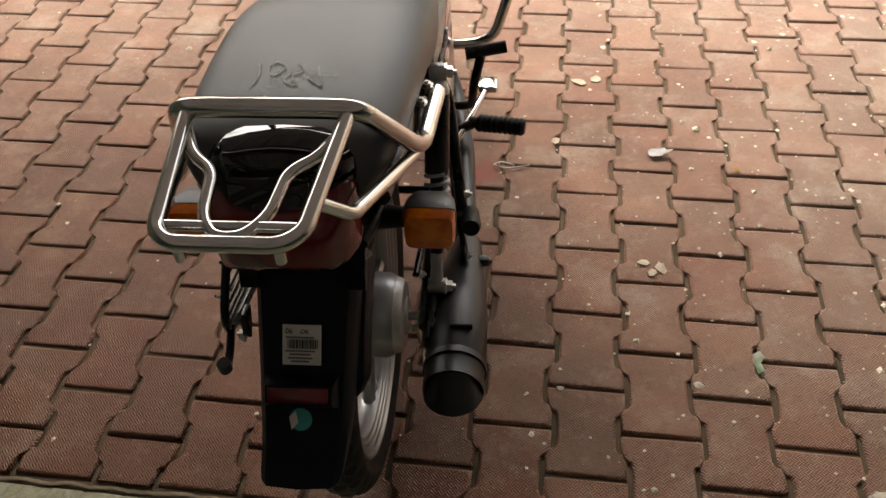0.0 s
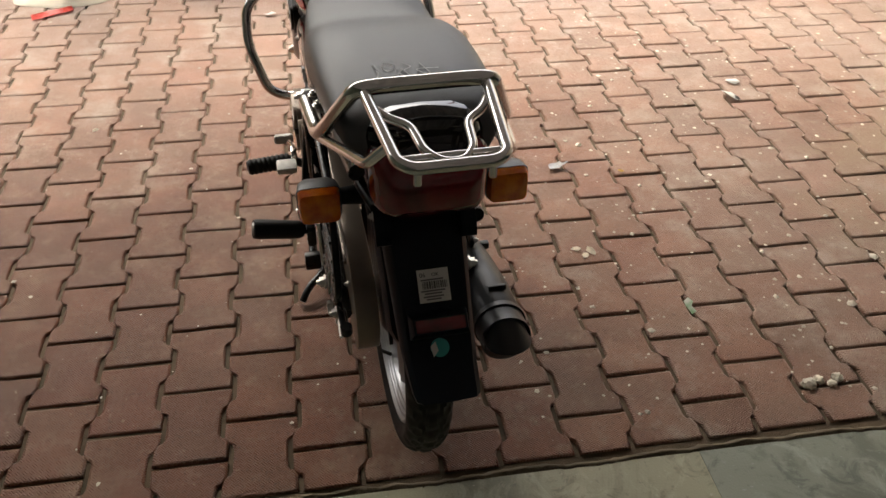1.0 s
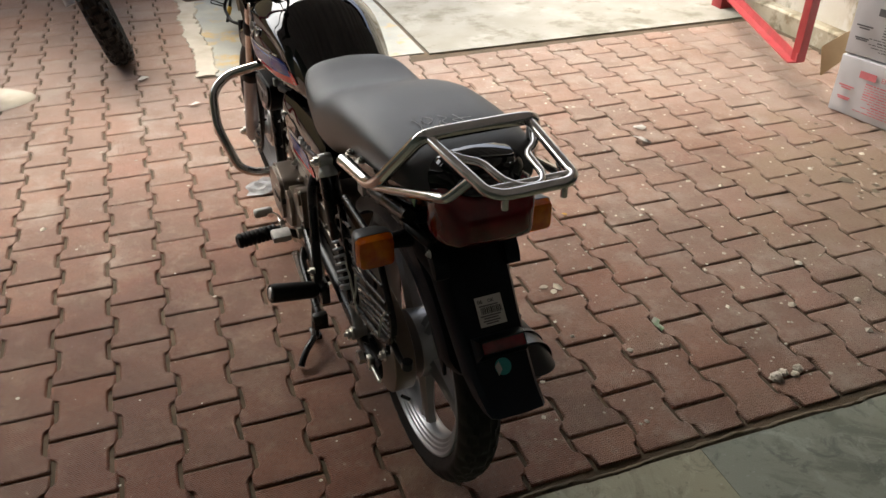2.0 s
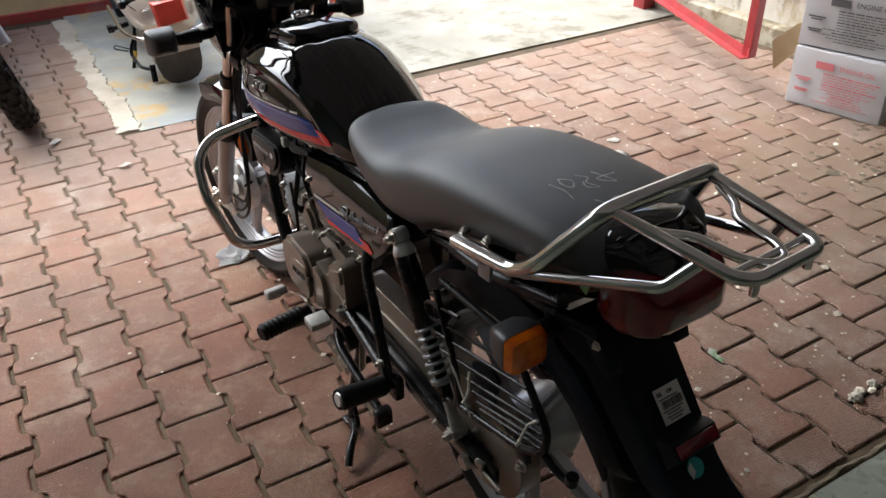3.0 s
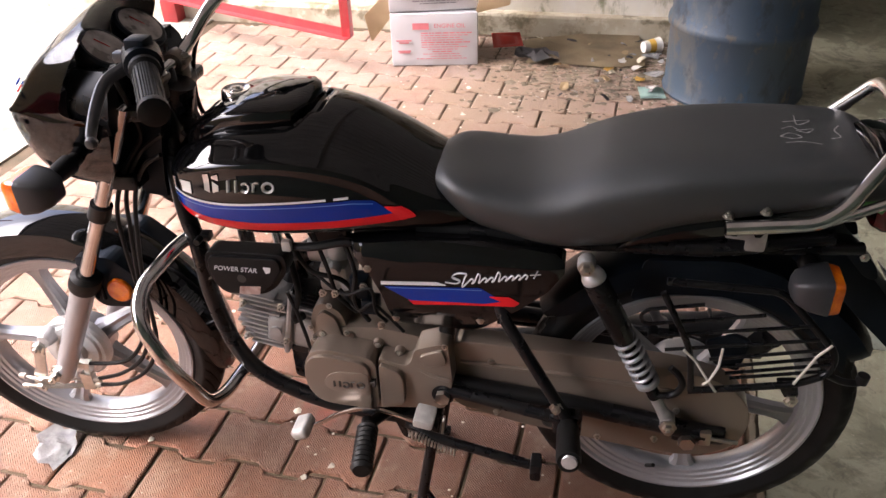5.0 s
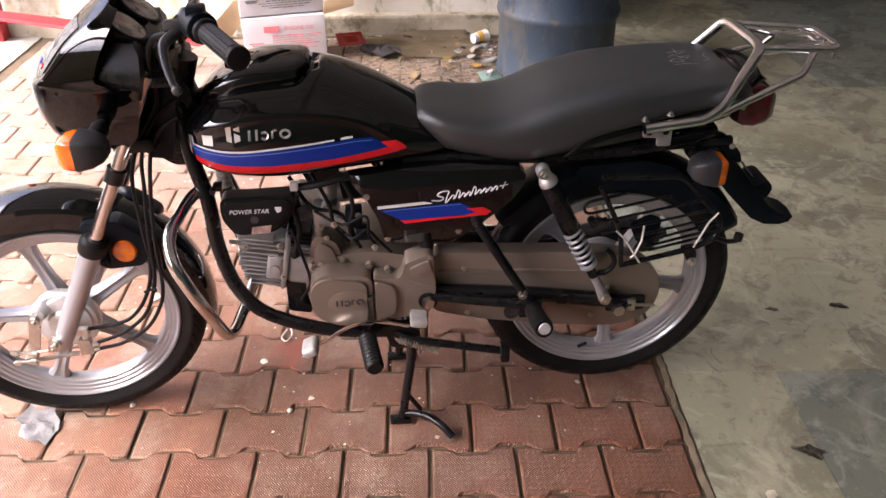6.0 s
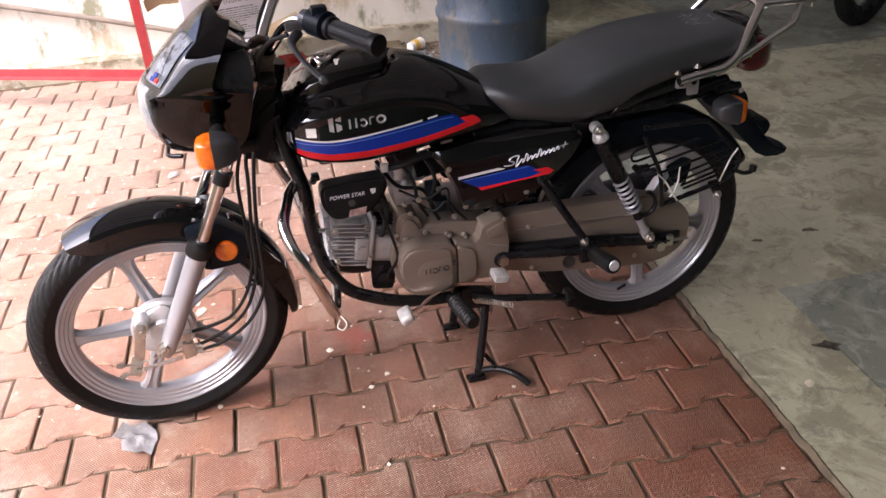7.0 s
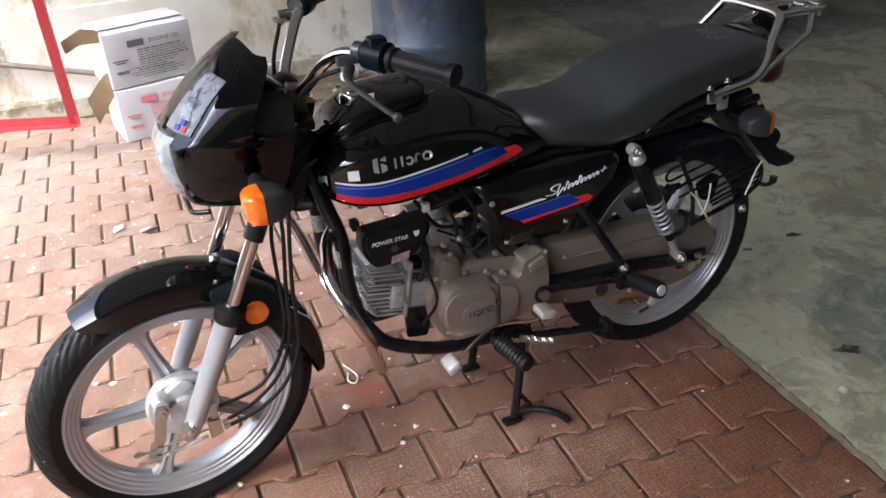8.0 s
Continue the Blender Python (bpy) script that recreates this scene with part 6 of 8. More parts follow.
part("spark_plug", merge(rod((0.70, 0.07, 0.47), (0.705, 0.095, 0.48), 0.008), tube([(0.705, 0.095, 0.48), (0.70, 0.105, 0.50), (0.685, 0.10, 0.545), (0.70, 0.08, 0.60)], 0.006, 0.02)), M_RUBBER, eng)
part("intake_pipe", tube([(0.74, 0, 0.50), (0.72, 0, 0.555), (0.68, 0, 0.58)], 0.022, 0.03), M_BLACK_SATIN, eng)
part("carburettor", merge(rod((0.69, 0, 0.58), (0.58, 0, 0.585), 0.028), block((0.635, 0.02, 0.55), (0.055, 0.08, 0.055), 0.012), rod((0.63, 0.02, 0.58), (0.63, 0.02, 0.65), 0.022), rod((0.63, 0.05, 0.575), (0.63, 0.075, 0.575), 0.012), rod((0.61, 0.05, 0.545), (0.61, 0.07, 0.545), 0.008)), M_CAST, eng, "cast carburettor")
part("carburettor_cap", rod((0.63, 0.02, 0.635), (0.63, 0.02, 0.665), 0.024), M_BLACK_PLASTIC, eng)
part("air_hose", tube([(0.60, 0, 0.59), (0.54, 0, 0.60), (0.48, 0, 0.60)], 0.032, 0.03), M_RUBBER, eng)
part("air_box", block((0.43, 0, 0.60), (0.17, 0.15, 0.13), 0.02), M_BLACK_PLASTIC, bike, "black plastic air box")
ac = part("breather_cover", merge(plate(soft_outline([(0.834, 0.641), (0.690, 0.645), (0.686, 0.615), (0.712, 0.575), (0.738, 0.558), (0.812, 0.554), (0.836, 0.594)], 0.018, 5), 0.092, 0.128, 0.012, 4), plate(soft_outline([(0.827, 0.635), (0.70, 0.638), (0.696, 0.615), (0.718, 0.583), (0.742, 0.566), (0.808, 0.562), (0.827, 0.598)], 0.014, 5), 0.122, 0.134, 0.006, 3)), M_COVER, bike, "black plastic cover under the tank")
lettering("power_star", "POWER STAR", 0.0128, Matrix.Translation((0.818, 0.1345, 0.6085)) @ Matrix.Rotation(math.pi, 4, "Z") @ Matrix.Rotation(radians(90), 4, "X"), M_WHITE_DECAL, ac, 0.25)
part("star_mark", plate(soft_outline([(0.728, 0.621), (0.714, 0.621), (0.716, 0.611), (0.724, 0.608)], 0.002), 0.134, 0.1348, 0), M_WHITE_DECAL, ac)
part("vent_plug", rod((0.77, 0.132, 0.594), (0.77, 0.1355, 0.594), 0.008), M_DARK_FILL, ac)
part("silver_tag", plate([(0.776, 0.577), (0.738, 0.580), (0.742, 0.563), (0.780, 0.561)], 0.134, 0.1352, 0), M_TAG, ac, "torn foil tag")
part("mount_tab", merge(block((0.838, 0.10, 0.654), (0.018, 0.02, 0.014), 0.003), rod((0.845, 0.11, 0.654), (0.845, 0.125, 0.654), 0.006)), M_BLACK_SATIN, ac)
part("under_tank_bracket", plate(soft_outline([(0.84, 0.70), (0.68, 0.70), (0.66, 0.675), (0.82, 0.672)], 0.006), 0.03, 0.085, 0.004), M_BLACK_SATIN, bike)
part("inner_bracket", plate(soft_outline([(0.69, 0.69), (0.60, 0.68), (0.60, 0.63), (0.66, 0.62)], 0.01), 0.02, 0.06, 0.004), M_BLACK_SATIN, bike)
part("engine_bracket", merge(plate(soft_outline([(0.735, 0.392), (0.69, 0.398), (0.675, 0.345), (0.685, 0.305), (0.735, 0.315)], 0.008), 0.056, 0.066, 0.002), rod((0.705, 0.066, 0.345), (0.705, 0.073, 0.345), 0.013)), M_BLACK_SATIN, bike, "black engine mounting plate")
part("relay_box", merge(block((0.575, 0.085, 0.565), (0.035, 0.03, 0.045), 0.006), block((0.558, 0.09, 0.53), (0.03, 0.03, 0.03), 0.005)), M_BLACK_PLASTIC, bike)
for k, (r_, pts) in enumerate(((0.0045, ((0.70, 0.08, 0.66), (0.66, 0.10, 0.60), (0.60, 0.095, 0.575), (0.57, 0.09, 0.50))), (0.004, ((0.66, 0.07, 0.67), (0.625, 0.105, 0.61), (0.615, 0.10, 0.55), (0.59, 0.08, 0.50))), (0.0035, ((0.705, 0.105, 0.55), (0.688, 0.108, 0.49), (0.676, 0.112, 0.42), (0.70, 0.09, 0.36), (0.68, 0.06, 0.32))), (0.0045, ((0.60, 0.09, 0.67), (0.575, 0.11, 0.61), (0.585, 0.10, 0.54), (0.565, 0.09, 0.49))), (0.008, ((0.685, 0.10, 0.645), (0.64, 0.11, 0.655), (0.59, 0.105, 0.665), (0.555, 0.10, 0.66))), (0.003, ((0.655, 0.085, 0.58), (0.60, 0.11, 0.56), (0.55, 0.115, 0.58), (0.545, 0.11, 0.53), (0.53, 0.10, 0.50))), (0.003, ((0.62, 0.07, 0.54), (0.58, 0.10, 0.52), (0.55, 0.11, 0.545), (0.525, 0.10, 0.51), (0.50, 0.10, 0.48))))):
    part("hose", tube_into(bmesh.new(), spline(pts, 6), r_, 8), M_RUBBER, bike)
for u, v, w in ((0.565, 0.102, 0.575), (0.535, 0.115, 0.505), (0.615, 0.108, 0.56), (0.645, 0.09, 0.545)):
    bolt((u, v, w), "y", 0.005, 0.008, eng)
part("cable_clip", block((0.688, 0.112, 0.655), (0.016, 0.012, 0.02), 0.003), M_PAD, bike)

# chain case, swing arm, suspension
case = soft_outline([(0.415, 0.472), (0.30, 0.468), (0.10, 0.458), (0.01, 0.450), (-0.06, 0.428), (-0.098, 0.385), (-0.105, 0.335), (-0.088, 0.285), (-0.045, 0.258), (0.01, 0.250), (0.10, 0.258), (0.30, 0.288), (0.42, 0.32)], 0.03, 4)
cc = part("chain_case", plate(case, 0.058, 0.100, 0.010, 3), M_ENGINE, bike, "grey-brown full chain case")
part("case_rib", tube([(0.40, 0.101, 0.425), (0.2, 0.101, 0.418), (0.03, 0.101, 0.405)], 0.004), M_ENGINE, cc)
# dark disc on the case painting the shade of a hole
part("inspection_hole", lathe([(0.0, 0.1002), (0.014, 0.1002), (0.014, 0.1045), (0.017, 0.1045), (0.017, 0.099)], (0.235, 0, 0.305), n=20), M_DARK_FILL, cc)
for u, w in ((0.345, 0.43), (0.335, 0.31), (0.02, 0.36), (0.15, 0.275), (0.05, 0.285)):
    bolt((u, 0.100, w), "y", 0.0045, 0.006, cc)
for s in (1, -1):
    part("swing_arm", merge(tube([(0.43, 0.112 * s, 0.383), (0.2, 0.116 * s, 0.365), (-0.03, 0.118 * s, 0.330)], 0.017, 0.02), block((-0.02, 0.118 * s, 0.328), (0.09, 0.012, 0.04), 0.008)), M_BLACK_SATIN, bike, "black swing arm")
    part("chain_adjuster", merge(rod((-0.02, 0.128 * s, 0.33), (-0.085, 0.128 * s, 0.325), 0.004), block((-0.03, 0.128 * s, 0.33), (0.02, 0.012, 0.03), 0.003)), M_ZINC, bike)
    top, bot = Vector((0.193, 0.13 * s, 0.676)), Vector((0.036, 0.128 * s, 0.36))
    d = (bot - top).normalized()
    sh = part("shock_absorber", tube_into(bmesh.new(), [top + d * 0.028, top + d * 0.034, top + d * 0.05, top + d * 0.158, top + d * 0.163], [0.017, 0.0195, 0.0198, 0.0198, 0.016], 20), M_BLACK_SATIN, bike, "rear shock absorber with black shroud")
    part("shock_cap", tube_into(bmesh.new(), [top + d * 0.010, top + d * 0.014, top + d * 0.026, top + d * 0.032, top + d * 0.036], [0.009, 0.015, 0.0195, 0.0195, 0.0175], 24), M_CAST, sh)
    part("shock_eye", lathe([(0.0075, -0.012), (0.0125, -0.012), (0.014, -0.008), (0.014, 0.008), (0.0125, 0.012), (0.0075, 0.012)], top, "y", 24, closed=True), M_CAST, sh)
    part("shock_rod", rod(top + d * 0.15, bot - d * 0.06, 0.011), M_BLACK_SATIN, sh)
    part("spring_seat", rod(bot - d * 0.092, bot - d * 0.098, 0.0205), M_SILVER, sh)
    part("shock_fork", merge(rod(bot + Vector((0, -0.014 * s, 0)), bot + Vector((0, 0.014 * s, 0)), 0.013), rod(bot, bot - d * 0.03, 0.012, 0.010), rod(bot - d * 0.03, bot - d * 0.095, 0.0095, 0.011)), M_HEAD, sh)
    bolt(tuple(top + Vector((0, 0.012 * s, 0))), "y" if s > 0 else "-y", 0.009, 0.012, sh)
    bolt(tuple(bot + Vector((0, 0.014 * s, 0))), "y" if s > 0 else "-y", 0.010, 0.012, sh)
    e1 = d.orthogonal().normalized()
    e2 = d.cross(e1)
    coil = [top + d * (0.158 + 0.098 * i / 130) + (e1 * math.cos(i * 2 * math.pi * 6.5 / 130) + e2 * math.sin(i * 2 * math.pi * 6.5 / 130)) * 0.0182 for i in range(131)]
    part("spring", tube_into(bmesh.new(), coil, 0.0034, 8), M_SILVER, sh, "bright coil spring")
# wire guard that keeps cloth off the wheel
sg = part("cloth_guard", tube([(0.014, 0.14, 0.445), (-0.146, 0.14, 0.481), (-0.192, 0.137, 0.505), (-0.196, 0.133, 0.545), (-0.10, 0.128, 0.650), (0.07, 0.130, 0.655)], 0.0062, 0.02), M_BLACK_SATIN, bike, "black wire cloth guard beside the wheel")
part("guard_loop", tube([(0.011, 0.14, 0.624), (0.094, 0.14, 0.606), (0.104, 0.14, 0.595), (0.100, 0.14, 0.580), (0.088, 0.14, 0.578), (0.040, 0.14, 0.588), (-0.08, 0.138, 0.612)], 0.0032, 0.01, 8), M_BLACK_SATIN, sg)
for a, b in (((0.083, 0.553), (-0.150, 0.598)), ((0.060, 0.528), (-0.165, 0.572)), ((-0.010, 0.5165), (-0.180, 0.555)), ((-0.026, 0.5025), (-0.187, 0.540)), ((-0.038, 0.4905), (-0.190, 0.526)), ((-0.046, 0.4810), (-0.190, 0.513))):
    part("guard_wire", tube([(a[0], 0.140, a[1]), (b[0], 0.137, b[1])], 0.0031), M_BLACK_SATIN, sg)
part("guard_upright", tube([(0.074, 0.139, 0.640), (0.046, 0.142, 0.585), (0.020, 0.142, 0.532), (0.010, 0.140, 0.447)], 0.0055), M_BLACK_SATIN, sg)
part("guard_flag", plate(soft_outline([(-0.001, 0.540), (-0.046, 0.560), (-0.072, 0.548), (-0.060, 0.484), (-0.021, 0.495)], 0.008), 0.120, 0.126, 0.002), M_BLACK_PLASTIC, sg, "black plastic plate behind the wires")
part("guard_arm", tube([(0.045, 0.132, 0.484), (0.030, 0.134, 0.472), (0.021, 0.134, 0.451), (0.032, 0.133, 0.425), (0.059, 0.131, 0.419), (0.074, 0.128, 0.425)], 0.0062, 0.015), M_BLACK_SATIN, sg)
part("guard_clip", merge(block((0.066, 0.128, 0.552), (0.036, 0.012, 0.014), 0.004), rod((0.080, 0.12, 0.552), (0.080, 0.142, 0.552), 0.009)), M_BLACK_SATIN, sg)
part("guard_hook", merge(tube([(-0.182, 0.135, 0.507), (-0.218, 0.132, 0.488), (-0.243, 0.13, 0.488), (-0.245, 0.13, 0.498)], 0.0058, 0.012), rod((-0.244, 0.13, 0.490), (-0.2455, 0.13, 0.505), 0.0095)), M_BLACK_SATIN, sg)
part("guard_bracket", plate(soft_outline([(-0.118, 0.482), (-0.150, 0.486), (-0.158, 0.452), (-0.146, 0.436), (-0.134, 0.452)], 0.006), 0.128, 0.136, 0.002), M_BLACK_SATIN, sg)
bolt((-0.147, 0.137, 0.444), "y", 0.008, 0.008, sg)
part("zip_tie", tube([(0.032, 0.147, 0.537), (0.011, 0.147, 0.516), (-0.011, 0.147, 0.480), (-0.028, 0.147, 0.455)], 0.0022, 0.004, 6), M_TIE, sg, "white cable tie")
part("zip_tie", tube([(-0.026, 0.147, 0.546), (-0.025, 0.147, 0.509), (-0.014, 0.148, 0.477), (-0.006, 0.147, 0.468)], 0.0022, 0.004, 6), M_TIE, sg, "white cable tie")
part("zip_tie", tube([(-0.183, 0.143, 0.568), (-0.165, 0.145, 0.546), (-0.142, 0.145, 0.486)], 0.0022, 0.004, 6), M_TIE, sg, "white cable tie")
part("mudguard_skirt", plate(soft_outline([(0.118, 0.562), (0.100, 0.645), (-0.037, 0.654), (-0.109, 0.634), (-0.212, 0.536), (-0.238, 0.500), (-0.243, 0.440), (-0.224, 0.463), (-0.168, 0.525), (-0.100, 0.567), (-0.03, 0.584), (0.05, 0.581)], 0.012, 4), 0.056, 0.062, 0.002), M_BLACK_PLASTIC, bike, "black plastic skirt of the rear mudguard")

# exhaust on the right
ex = part("exhaust", tube_into(bmesh.new(), rounded([(0.80, -0.03, 0.41), (0.83, -0.07, 0.34), (0.76, -0.115, 0.27), (0.55, -0.15, 0.255), (0.30, -0.165, 0.275), (0.22, -0.168, 0.285)], 0.05, 6), 0.019, 14), M_MUFFLER, bike, "matt black exhaust pipe")
A, Bq = Vector((0.24, -0.168, 0.283)), Vector((-0.160, -0.166, 0.332))
d = (Bq - A).normalized()
L = (Bq - A).length
part("muffler", tube_into(bmesh.new(), [A, A + d * 0.03, A + d * 0.10, A + d * 0.17, A + d * (L - 0.16), A + d * (L - 0.06), A + d * (L - 0.056), A + d * (L - 0.003), A + d * L, A + d * (L - 0.004), A + d * (L - 0.03)], [0.019, 0.028, 0.038, 0.044, 0.048, 0.0485, 0.0465, 0.0475, 0.046, 0.042, 0.04], 32), M_MUFFLER, ex, "matt black upswept silencer")
part("muffler_clamp", block(A + d * 0.30 + Vector((0, -0.008, 0.05)), (0.006, 0.036, 0.012), 0.002), M_MUFFLER, ex)
part("muffler_lug", block(A + d * 0.10 + Vector((0, -0.035, 0.02)), (0.014, 0.022, 0.016), 0.003), M_MUFFLER, ex)
# black disc across the end, painting the darkness inside the pipe
part("tail_opening", rod(A + d * (L - 0.020), A + d * (L - 0.014), 0.041), M_BLACK_PLASTIC, ex)
part("tail_ring", lathe([(0.0475, 0.0), (0.0505, 0.0), (0.0505, 0.012), (0.0475, 0.012)], (0, 0, 0), "z", 32, closed=True), M_MUFFLER, ex).matrix_local = Matrix.Translation(A + d * (L - 0.055)) @ d.to_track_quat("Z", "Y").to_matrix().to_4x4()

# pedals, kick starter, stands
gl = part("gear_lever", tube_into(bmesh.new(), rounded([(0.672, 0.178, 0.300), (0.648, 0.175, 0.309), (0.620, 0.171, 0.330), (0.586, 0.167, 0.344), (0.547, 0.165, 0.350), (0.507, 0.168, 0.343), (0.470, 0.176, 0.338), (0.450, 0.182, 0.352)], 0.02), 0.0088, 10, 0.45), M_CHROME, bike, "bright heel-and-toe gear lever")
part("toe_pad", block((0.682, 0.185, 0.303), (0.034, 0.05, 0.024), 0.010, 3, Matrix.Rotation(radians(24), 4, "Y")), M_PAD, gl, "bright knurled pad")
part("heel_pad", block((0.45, 0.187, 0.366), (0.036, 0.046, 0.018), 0.006, 2, Matrix.Rotation(radians(-10), 4, "Y")), M_PAD, gl)
part("brake_pedal", merge(tube([(0.50, -0.13, 0.30), (0.60, -0.165, 0.31), (0.68, -0.19, 0.315)], 0.007), block((0.70, -0.195, 0.318), (0.05, 0.042, 0.014), 0.005)), M_CHROME, bike, "bright brake pedal")
part("kick_starter", merge(tube([(0.50, -0.12, 0.40), (0.47, -0.17, 0.42), (0.42, -0.175, 0.50), (0.44, -0.19, 0.56)], 0.009), rod((0.435, -0.16, 0.56), (0.445, -0.235, 0.57), 0.012)), M_BLACK_SATIN, bike, "black kick starter lever")
st = part("centre_stand", merge(tube([(0.45, 0.09, 0.275), (0.475, 0.115, 0.12), (0.49, 0.118, 0.02)], 0.011, 0.03), tube([(0.45, -0.09, 0.275), (0.475, -0.115, 0.12), (0.49, -0.118, 0.02)], 0.011, 0.03), rod((0.465, 0.10, 0.20), (0.465, -0.10, 0.20), 0.009), tube([(0.478, 0.116, 0.09), (0.44, 0.125, 0.035), (0.49, 0.118, 0.022)], 0.006, 0.02), block((0.495, 0.118, 0.010), (0.05, 0.025, 0.012), 0.004), block((0.495, -0.118, 0.010), (0.05, 0.025, 0.012), 0.004)), M_BLACK_SATIN, bike, "black centre stand holding the rear wheel clear")
part("stand_tang", tube([(0.49, 0.118, 0.03), (0.44, 0.135, 0.04), (0.40, 0.17, 0.035), (0.375, 0.19, 0.012)], 0.009, 0.03), M_BLACK_SATIN, st)
part("stand_spring", tube_into(bmesh.new(), [(0.435 + 0.01 * i / 70, 0.10 + 0.007 * math.cos(i), 0.275 - 0.075 * i / 70 + 0.007 * math.sin(i)) for i in range(71)], 0.0018, 6), M_ZINC, st)
ss = part("side_stand", tube([(0.50, 0.125, 0.280), (0.46, 0.142, 0.272), (0.30, 0.152, 0.245), (0.262, 0.154, 0.238)], 0.0095, 0.02), M_BLACK_SATIN, bike, "black side stand folded up")
part("stand_foot", block((0.256, 0.156, 0.237), (0.02, 0.035, 0.04), 0.005), M_BLACK_SATIN, ss)
part("stand_spring", tube_into(bmesh.new(), [(0.49 - 0.085 * i / 90, 0.15 + 0.008 * math.cos(i), 0.280 - 0.035 * i / 90 + 0.008 * math.sin(i)) for i in range(91)], 0.002, 6), M_ZINC, ss)
part("stand_bracket", plate(soft_outline([(0.53, 0.30), (0.47, 0.30), (0.44, 0.27), (0.47, 0.235), (0.51, 0.24)], 0.01), 0.10, 0.125, 0.004), M_BLACK_SATIN, bike)
bolt((0.488, 0.126, 0.268), "y", 0.009, 0.012, bike)

# chromed carrier behind the seat
rk = part("tail_rack", tube([(0.004, 0.148, 0.767), (-0.118, 0.14, 0.778), (-0.15, 0.135, 0.80), (-0.222, 0.092, 0.898), (-0.226, 0.06, 0.902), (-0.226, -0.06, 0.902), (-0.222, -0.092, 0.898), (-0.15, -0.135, 0.80), (-0.118, -0.14, 0.778), (0.004, -0.148, 0.767)], 0.0108, 0.028, 16), M_CHROME, bike, "chromed tubular grab rail and rack")
part("rack_loop", tube([(-0.222, 0.082, 0.896), (-0.385, 0.066, 0.886), (-0.402, 0.05, 0.886), (-0.402, -0.05, 0.886), (-0.385, -0.066, 0.886), (-0.222, -0.082, 0.896)], 0.0080, 0.026, 14), M_CHROME, rk)
part("rack_lyre", tube([(-0.245, 0.078, 0.889), (-0.285, 0.06, 0.887), (-0.305, 0.036, 0.886), (-0.365, 0.03, 0.884), (-0.392, 0.012, 0.884), (-0.392, -0.012, 0.884), (-0.365, -0.03, 0.884), (-0.305, -0.036, 0.886), (-0.285, -0.06, 0.887), (-0.245, -0.078, 0.889)], 0.0060, 0.026, 12), M_CHROME, rk)
part("rack_cross", rod((-0.378, 0.064, 0.884), (-0.378, -0.064, 0.884), 0.0052), M_CHROME, rk)
for s in (1, -1):
    part("rack_brace", tube([(-0.135, 0.137 * s, 0.782), (-0.295, 0.10 * s, 0.838), (-0.318, 0.094 * s, 0.845), (-0.345, 0.069 * s, 0.884)], 0.0075, 0.02, 12), M_CHROME, rk)
    part("rack_stud", rod((-0.398, 0.045 * s, 0.884), (-0.398, 0.045 * s, 0.862), 0.005), M_CHROME, rk)
    part("rail_plate", plate(soft_outline([(0.0, 0.765), (-0.058, 0.768), (-0.058, 0.722), (-0.03, 0.722), (-0.03, 0.74), (0.0, 0.742)], 0.004), 0.128 * s, 0.134 * s, 0.001), M_HEAD, rk, "bright bolted rail bracket")
    bolt((-0.012, 0.134 * s, 0.753), "y" if s > 0 else "-y", 0.005, 0.004, rk, M_BLACK_SATIN)
    bolt((-0.045, 0.134 * s, 0.753), "y" if s > 0 else "-y", 0.005, 0.004, rk, M_BLACK_SATIN)
    bolt((0.0, 0.135 * s, 0.778), "z", 0.006, 0.006, rk)
    bolt((-0.05, 0.132 * s, 0.786), "z", 0.006, 0.006, rk)
    part("rear_stay", tube([(-0.05, 0.09 * s, 0.70), (-0.15, 0.085 * s, 0.705), (-0.21, 0.07 * s, 0.70)], 0.01), M_BLACK_SATIN, bike)


